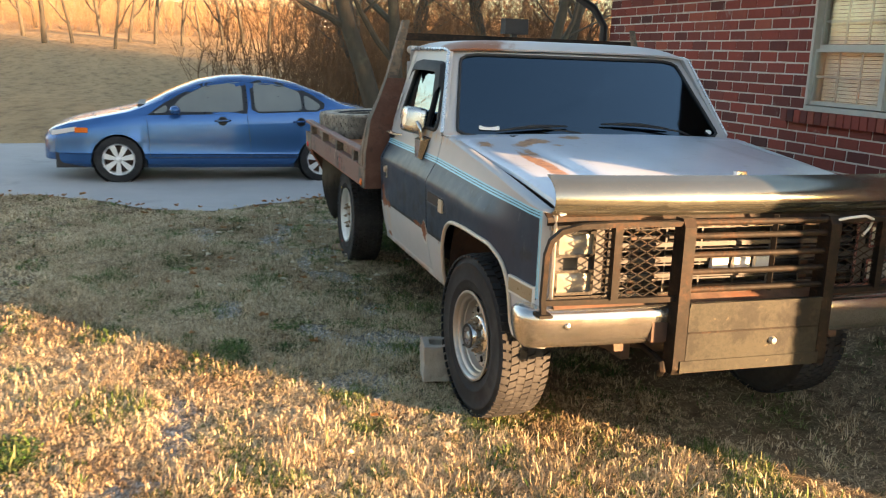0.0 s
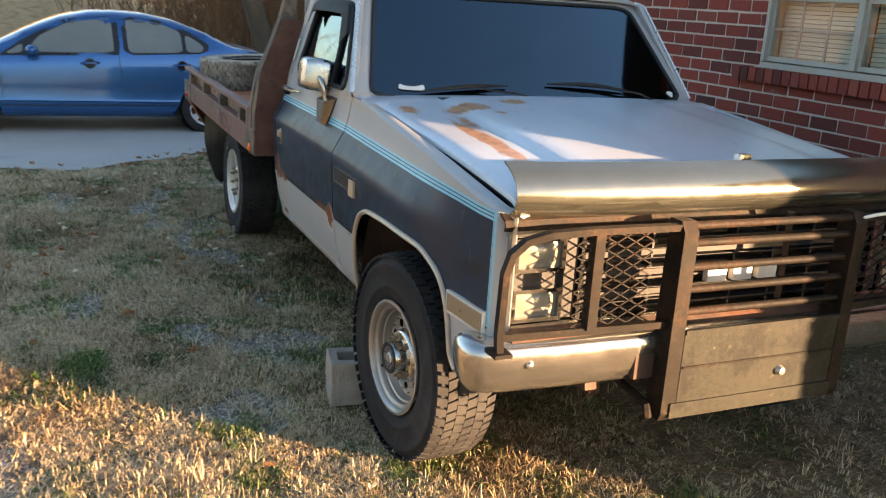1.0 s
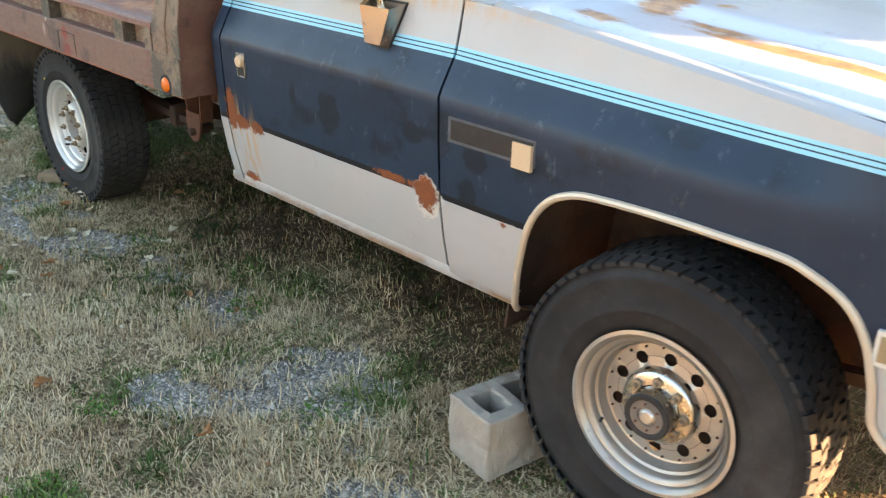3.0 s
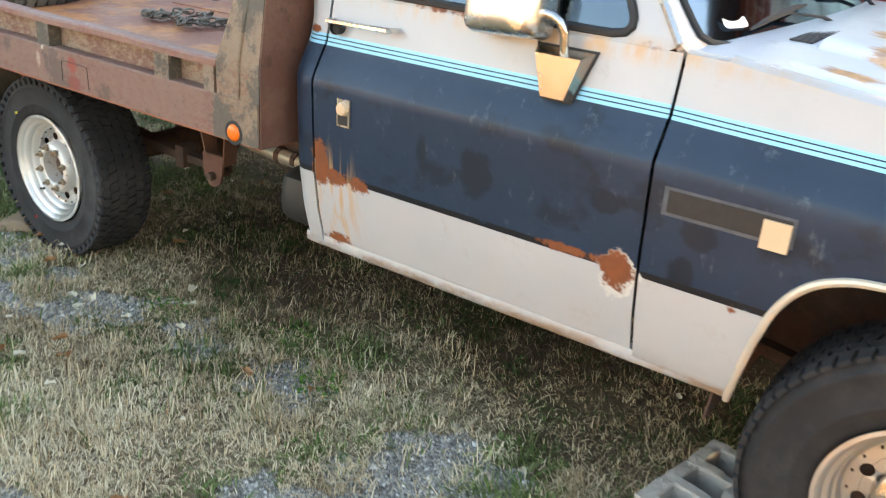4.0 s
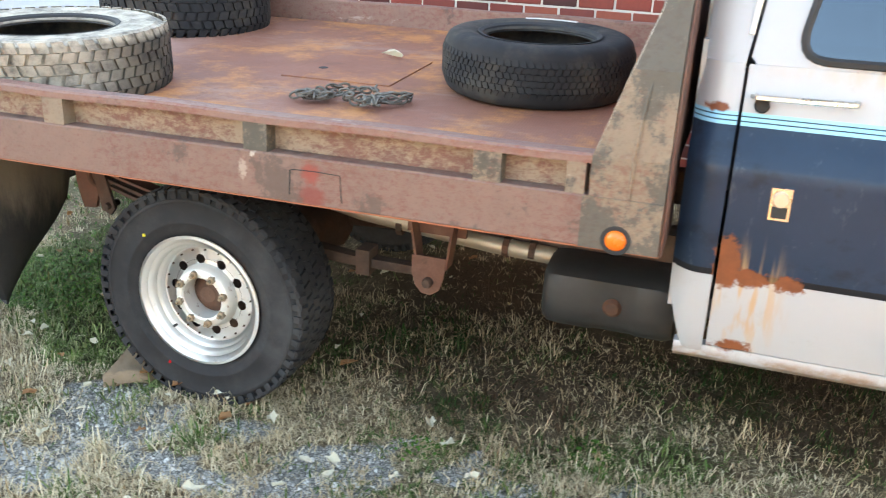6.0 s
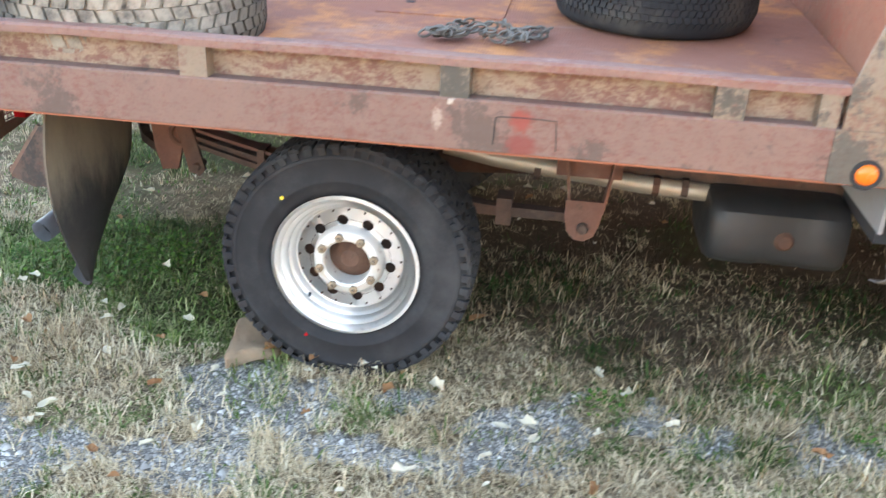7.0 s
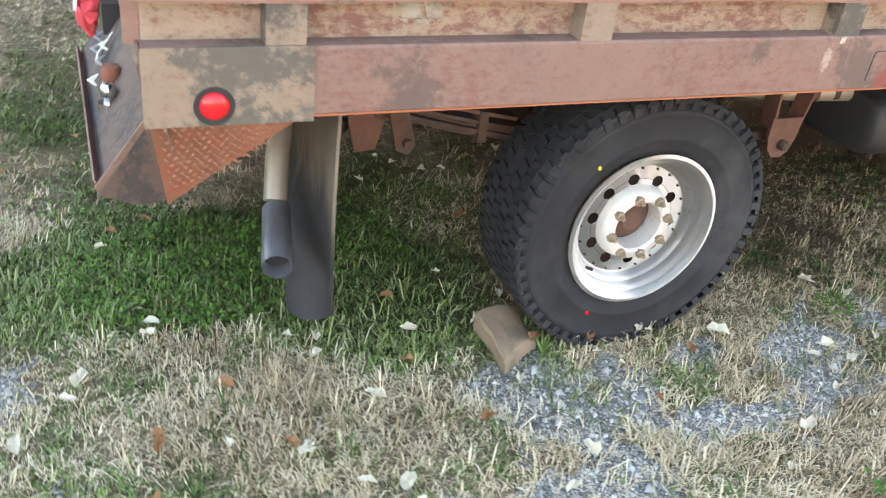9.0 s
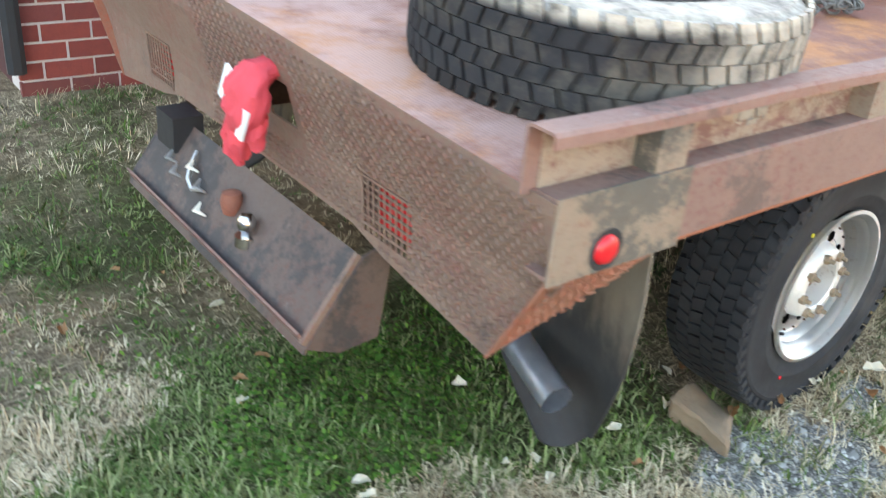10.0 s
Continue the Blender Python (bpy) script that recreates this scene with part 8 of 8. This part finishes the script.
# ---- grass, gravel and leaves ----
def blades(name, n, area, length, seed, label, keep, width=0.0015, tufts=0.68):
    """Tufts of arching blades over a mat of loose ones."""
    rs = np.random.RandomState(seed)
    per = 11
    m = int(n * tufts) // per
    cx, cy = rs.uniform(area[0], area[1], m), rs.uniform(area[2], area[3], m)
    size = np.clip(rs.lognormal(-0.1, 0.45, m) * (0.85 + 0.6 * soft_noise(cx, cy, 21, 4.0)), 0.25, 2.2)
    hue = rs.uniform(0, 1, m)
    spread = 0.016 * np.repeat(size, per)
    a1 = rs.uniform(0, math.tau, m * per)
    rad = np.abs(rs.normal(0, 1, m * per)) * spread
    n2 = n - m * per
    x = np.r_[np.repeat(cx, per) + rad * np.cos(a1), rs.uniform(area[0], area[1], n2)]
    y = np.r_[np.repeat(cy, per) + rad * np.sin(a1), rs.uniform(area[2], area[3], n2)]
    a = np.r_[a1 + rs.normal(0, 0.7, m * per), rs.uniform(0, math.tau, n2)]
    s = np.r_[np.repeat(size, per), np.full(n2, 0.8)]
    hue = np.r_[np.repeat(hue, per), rs.uniform(0, 1, n2)]
    loose = np.r_[np.zeros(m * per), np.ones(n2)]
    ok = rs.uniform(0, 1, len(x)) < keep(x, y)
    x, y, a, s, hue, loose = x[ok], y[ok], a[ok], s[ok], hue[ok], loose[ok]
    n = len(x)
    g = green_at(x, y)
    h = length * rs.uniform(0.55, 1.25, n) * s
    tilt = np.where(loose > 0.5, rs.uniform(0.9, 1.5, n), np.clip(np.abs(rs.normal(0.88, 0.36, n)), 0.05, 1.45))
    dx, dy, dz = np.cos(a) * np.sin(tilt), np.sin(a) * np.sin(tilt), np.cos(tilt)
    green = (hue * 0.8 + 0.2 * rs.uniform(0, 1, n) < np.clip(g * 0.95 + 0.045 + 0.11 * smooth01((y + 0.7) / 0.8) + 0.24 * smooth01((soft_noise(x, y, 61, 8.0) - 0.1) / 0.4), 0, 0.95)) * rs.uniform(0.6, 1, n)
    w = width * rs.uniform(0.6, 1.5, n) * (1 + 0.5 * (green > 0))
    b = a + math.pi / 2 + rs.normal(0, 0.5, n)
    z = ground_z(x, y) - 0.004
    p0 = np.c_[x - np.cos(b) * w, y - np.sin(b) * w, z]
    p1 = np.c_[x + np.cos(b) * w, y + np.sin(b) * w, z]
    mid = np.c_[x + dx * h * 0.45, y + dy * h * 0.45, z + dz * h * 0.60 + 0.005]
    off = np.c_[np.cos(b) * w * 0.8, np.sin(b) * w * 0.8, 0 * w]
    tip = np.c_[x + dx * h, y + dy * h, z + np.maximum(dz * h * 0.52, 0.003) + 0.01 * loose * rs.uniform(0, 1, n)]
    co = np.stack([p0, p1, mid + off, mid - off, tip], 1).reshape(-1, 3)
    i = np.arange(n)[:, None] * 5
    tri = np.concatenate([i + [0, 1, 2], i + [0, 2, 3], i + [3, 2, 4]])
    tint = np.clip(0.02 + 0.42 * rs.beta(2, 2, n) + 0.52 * hue + 0.26 * soft_noise(x, y, 31, 2.6) + 0.16 * soft_noise(x, y, 33, 13.0), 0, 1)
    # blades below the truck get a lower tint, as painted shade
    tint = np.clip(tint - 0.36 * shaded_litter_at(x, y) + np.where(rs.uniform(0, 1, n) < 0.08, 0.3, 0.0), 0, 1)
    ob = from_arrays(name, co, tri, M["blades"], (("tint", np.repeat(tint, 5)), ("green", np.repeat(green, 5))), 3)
    return tagged(ob, label, "grass", kind="stuff")


def lawn(x, y):
    under = (np.abs(y - CY) < 0.75) & (x > -4.2) & (x < 0.6)
    return np.clip(1 - 0.9 * gravel_at(x, y) + 0.35 * smooth01((soft_noise(x, y, 51, 11.0) - 0.25) / 0.3), 0.05, 1) * np.where(under, 0.45, 1.0) * smooth01((3.4 - x) / 0.8) * smooth01((y + 5.2) / 1.2) * (y < WALL_Y - 0.03) * (x > drive_edge(y) + 0.05 * np.sin(20 * y))


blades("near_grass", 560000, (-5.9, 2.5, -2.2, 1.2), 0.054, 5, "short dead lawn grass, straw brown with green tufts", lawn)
blades("house_grass", 70000, (-6.2, 3.2, 1.2, 3.07), 0.055, 6, "short brown and green grass beside the house", lawn)
blades("far_grass", 200000, (-7.8, 3.4, -5.2, -2.1), 0.052, 8, "dead straw-coloured lawn grass", lawn, 0.0030)
blades("drive_grass", 35000, (-8.2, -5.8, -3.0, 3.2), 0.055, 9, "dead grass along the driveway edge", lawn, 0.0030)


def weeds(spots, seed):
    """Low broad-leaved weeds: rosettes of small rounded leaves."""
    rs, co, tint = np.random.RandomState(seed), [], []
    for cx, cy, rad, n in spots:
        for _ in range(n):
            a, q = rs.uniform(0, math.tau), rad * math.sqrt(rs.uniform(0, 1))
            x, y = cx + q * math.cos(a), cy + 0.8 * q * math.sin(a)
            z = float(ground_z(x, y)) + rs.uniform(0.012, 0.045)
            s, b, lift = rs.uniform(0.003, 0.0095), rs.uniform(0, math.tau), rs.uniform(-0.3, 0.7)
            u, v = np.array([math.cos(b), math.sin(b), lift]), np.array([-math.sin(b), math.cos(b), rs.uniform(-0.3, 0.3)])
            p = np.array([x, y, z])
            co += [p, p + s * (0.7 * u + 0.55 * v), p + s * (1.5 * u + 0.5 * v), p + s * 1.9 * u, p + s * (1.5 * u - 0.5 * v), p + s * (0.7 * u - 0.55 * v)]
            tint += [rs.uniform(0.1, 0.85)] * 6
    i = np.arange(len(co) // 6)[:, None] * 6
    ob = from_arrays("weeds", np.array(co), np.concatenate([i + [0, 1, 2, 3], i + [0, 3, 4, 5]]), M["blades"], (("tint", tint), ("green", np.ones(len(co)))))
    tagged(ob, "bright green broad-leaved weeds in the lawn", "weeds", kind="stuff")


weeds([(-1.16, -0.94, 0.13, 260), (0.06, -1.90, 0.16, 240), (1.70, -2.0, 0.2, 300), (-1.72, 0.10, 0.10, 120), (-1.45, -0.62, 0.07, 70), (-4.45, 0.74, 0.36, 2600), (-4.05, 0.80, 0.30, 900), (-4.9, 1.5, 0.6, 800), (-3.75, 0.95, 0.35, 500), (-2.55, 0.12, 0.09, 100), (-2.05, 0.30, 0.10, 110), (-0.95, -0.12, 0.10, 90), (-3.0, -0.55, 0.07, 60), (-4.3, -0.9, 0.08, 70), (-2.2, -1.4, 0.10, 100), (-5.2, -0.6, 0.15, 130)], 17)


def pebbles(n, seed):
    rs = np.random.RandomState(seed)
    x, y = rs.uniform(-5.6, 2.2, n), rs.uniform(-2.2, 1.0, n)
    ok = rs.uniform(0, 1, n) < gravel_at(x, y)
    x, y = x[ok], y[ok]
    n = len(x)
    r = rs.uniform(0.004, 0.010, n) * np.where(rs.uniform(0, 1, n) < 0.04, 2.0, 1.0)
    base = np.array([(1, 0, 0), (-0.5, 0.87, 0), (-0.5, -0.87, 0), (0.3, 0.3, 0.7), (-0.4, 0.0, 0.8)])
    a = rs.uniform(0, math.tau, n)
    pts = base[None] * r[:, None, None] * rs.uniform(0.7, 1.3, (n, 5, 1))
    c, s = np.cos(a)[:, None], np.sin(a)[:, None]
    px, py = pts[..., 0] * c - pts[..., 1] * s, pts[..., 0] * s + pts[..., 1] * c
    z = ground_z(x, y) - 0.020
    co = np.stack([px + x[:, None], py + y[:, None], pts[..., 2] + z[:, None]], -1).reshape(-1, 3)
    i = np.arange(n)[:, None] * 5
    tri = np.concatenate([i + f for f in ([0, 1, 3], [1, 4, 3], [1, 2, 4], [2, 0, 4], [0, 3, 4])])
    k = Mat("grey_gravel", 0.9)
    k.color(k.ramp(k.attr("tint"), (0, (0.17, 0.155, 0.135)), (0.6, (0.47, 0.44, 0.39)), (1, (0.76, 0.72, 0.65))))
    ob = from_arrays("gravel", co, tri, k.m, (("tint", np.repeat(rs.uniform(0, 1, n), 5)),), 3)
    tagged(ob, "pale blue-grey gravel showing through the lawn", "gravel", kind="stuff")


pebbles(75000, 3)

rnd = random.Random(77)
for k in range(95):
    x, y = rnd.choice((rnd.uniform(-5.3, 1.4), rnd.uniform(-5.2, -2.6))), rnd.choice((rnd.uniform(-1.6, 0.1), rnd.uniform(-1.3, 0.3), rnd.uniform(0.0, 2.6)))
    pale = rnd.random() < 0.55
    crumple("fallen_leaf", rnd.uniform(0.012, 0.042), "pale_leaf" if pale else "leaf", (x, y, float(ground_z(x, y)) + rnd.uniform(0.028, 0.045)), "pale curled dead leaf on the grass" if pale else "brown curled dead leaf on the grass", "leaf", k, rnd.uniform(0, 360), "fallen leaves")
for k in range(112):
    x, y = rnd.uniform(-6.0, -2.2), rnd.choice((rnd.uniform(-1.2, 0.6), rnd.uniform(-0.6, 1.9)))
    pale = rnd.random() < 0.65
    crumple("fallen_leaf", rnd.uniform(0.016, 0.040), "pale_leaf" if pale else "leaf", (x, y, float(ground_z(x, y)) + rnd.uniform(0.030, 0.045)), "pale curled dead leaf on the grass" if pale else "brown curled dead leaf on the grass", "leaf", 300 + k, rnd.uniform(0, 360), "fallen leaves")
for k in range(88):
    y = rnd.uniform(-5.0, 2.5)
    x = float(drive_edge(y)) + rnd.gauss(0.15, 0.22)
    crumple("fallen_leaf", rnd.uniform(0.03, 0.06), "leaf", (x, y, float(ground_z(x, y)) + 0.035), "brown dead leaf at the driveway edge", "leaf", 100 + k, rnd.uniform(0, 360), "fallen leaves")

# far white barn
bm = B()
prism(bm, [(-118, 18.6, 4.6), (-118, 21.4, 4.6), (-118, 21.4, 6.0), (-118, 20.0, 6.8), (-118, 18.6, 6.0)], (-6, 0, 0))
tagged(part("barn", bm, M["white"]), "small white barn far beyond the trees", "barn")

# ---- bricks ----
def make_bricks():
    variants = []
    for k in range(6):
        rnd = random.Random(k)
        bm = B()
        v = box(bm, 0, BRICK - JOINT, -0.0, 0.03, 0, COURSE - JOINT)
        for a in v:
            a.co += Vector((rnd.uniform(-0.002, 0.002), rnd.uniform(-0.002, 0.002), rnd.uniform(-0.0015, 0.0015)))
        bmesh.ops.bevel(bm, geom=bm.edges, offset=0.004, segments=1, affect="EDGES")
        bmesh.ops.recalc_face_normals(bm, faces=bm.faces)
        me = bpy.data.meshes.new("brick")
        bm.to_mesh(me)
        bm.free()
        me.materials.append(M["brick"])
        variants.append(me)
    rnd, rest = random.Random(9), B()
    single = 0
    z, row = 0.148, 0
    while z < 2.56:
        x = WEST + (0.5 * BRICK if row % 2 else 0.0)
        spans = []
        if row % 2:
            spans.append((WEST, 0.5 * BRICK - JOINT))
        while x < EAST - 0.01:
            spans.append((x, min(BRICK - JOINT, EAST - x)))
            x += BRICK
        for x0, w in spans:
            if x0 + w > WIN[0] - 0.01 and x0 < WIN[1] + 0.01 and WIN[2] - 0.115 < z < WIN[3]:
                cut = WIN[0] - 0.012 - x0
                if cut > 0.03 and z > WIN[2] - 0.02:
                    w = cut
                else:
                    continue
            proud = rnd.uniform(-0.003, 0.003)
            if w > BRICK - JOINT - 0.001 and -4.7 < x0 < -1.0 and 0.92 < z < 2.22 and single < 300:
                b = new("brick", variants[rnd.randrange(6)])
                b.location = (x0, WALL_Y + proud, z)
                b.parent = WALL
                single += 1
            else:
                box(rest, x0, x0 + w, WALL_Y + proud, WALL_Y + 0.03, z, z + COURSE - JOINT)
        z += COURSE
        row += 1
    r = part("brickwork", rest, M["brick_rest"], WALL)
    tagged(r, kind="stuff")
    # rowlock sill below the window
    x = WIN[0] - 0.19
    while x < WIN[1] + 0.15:
        b = part("sill_brick", boxed(x, x + 0.062, WALL_Y - 0.045, WALL_Y + 0.02, WIN[2] - 0.118, WIN[2] - 0.032), M["brick"], WALL)
        x += 0.073


k = Mat("brickwork_rest", 0.85)
k.coord = k.t.nodes.new("ShaderNodeNewGeometry").outputs["Position"]
_c = k.ramp(k.island(), (0.0, (0.065, 0.020, 0.018)), (0.3, (0.25, 0.046, 0.03)), (0.6, (0.34, 0.06, 0.038)), (0.85, (0.18, 0.045, 0.037)), (1.0, (0.42, 0.10, 0.056)))
_c = k.mix(_c, (0.07, 0.022, 0.022), k.calc("MULTIPLY", k.noise(30, 6, 0.7), 0.55))
_c = k.mix(_c, (0.36, 0.30, 0.27), k.calc("MULTIPLY", k.step(k.noise(5, 8, 0.75), 0.60, 0.72), 0.55))
k.color(_c)
k.bump(k.noise(70, 6, 0.7), 0.5, 0.004)
M["brick_rest"] = k.m
make_bricks()
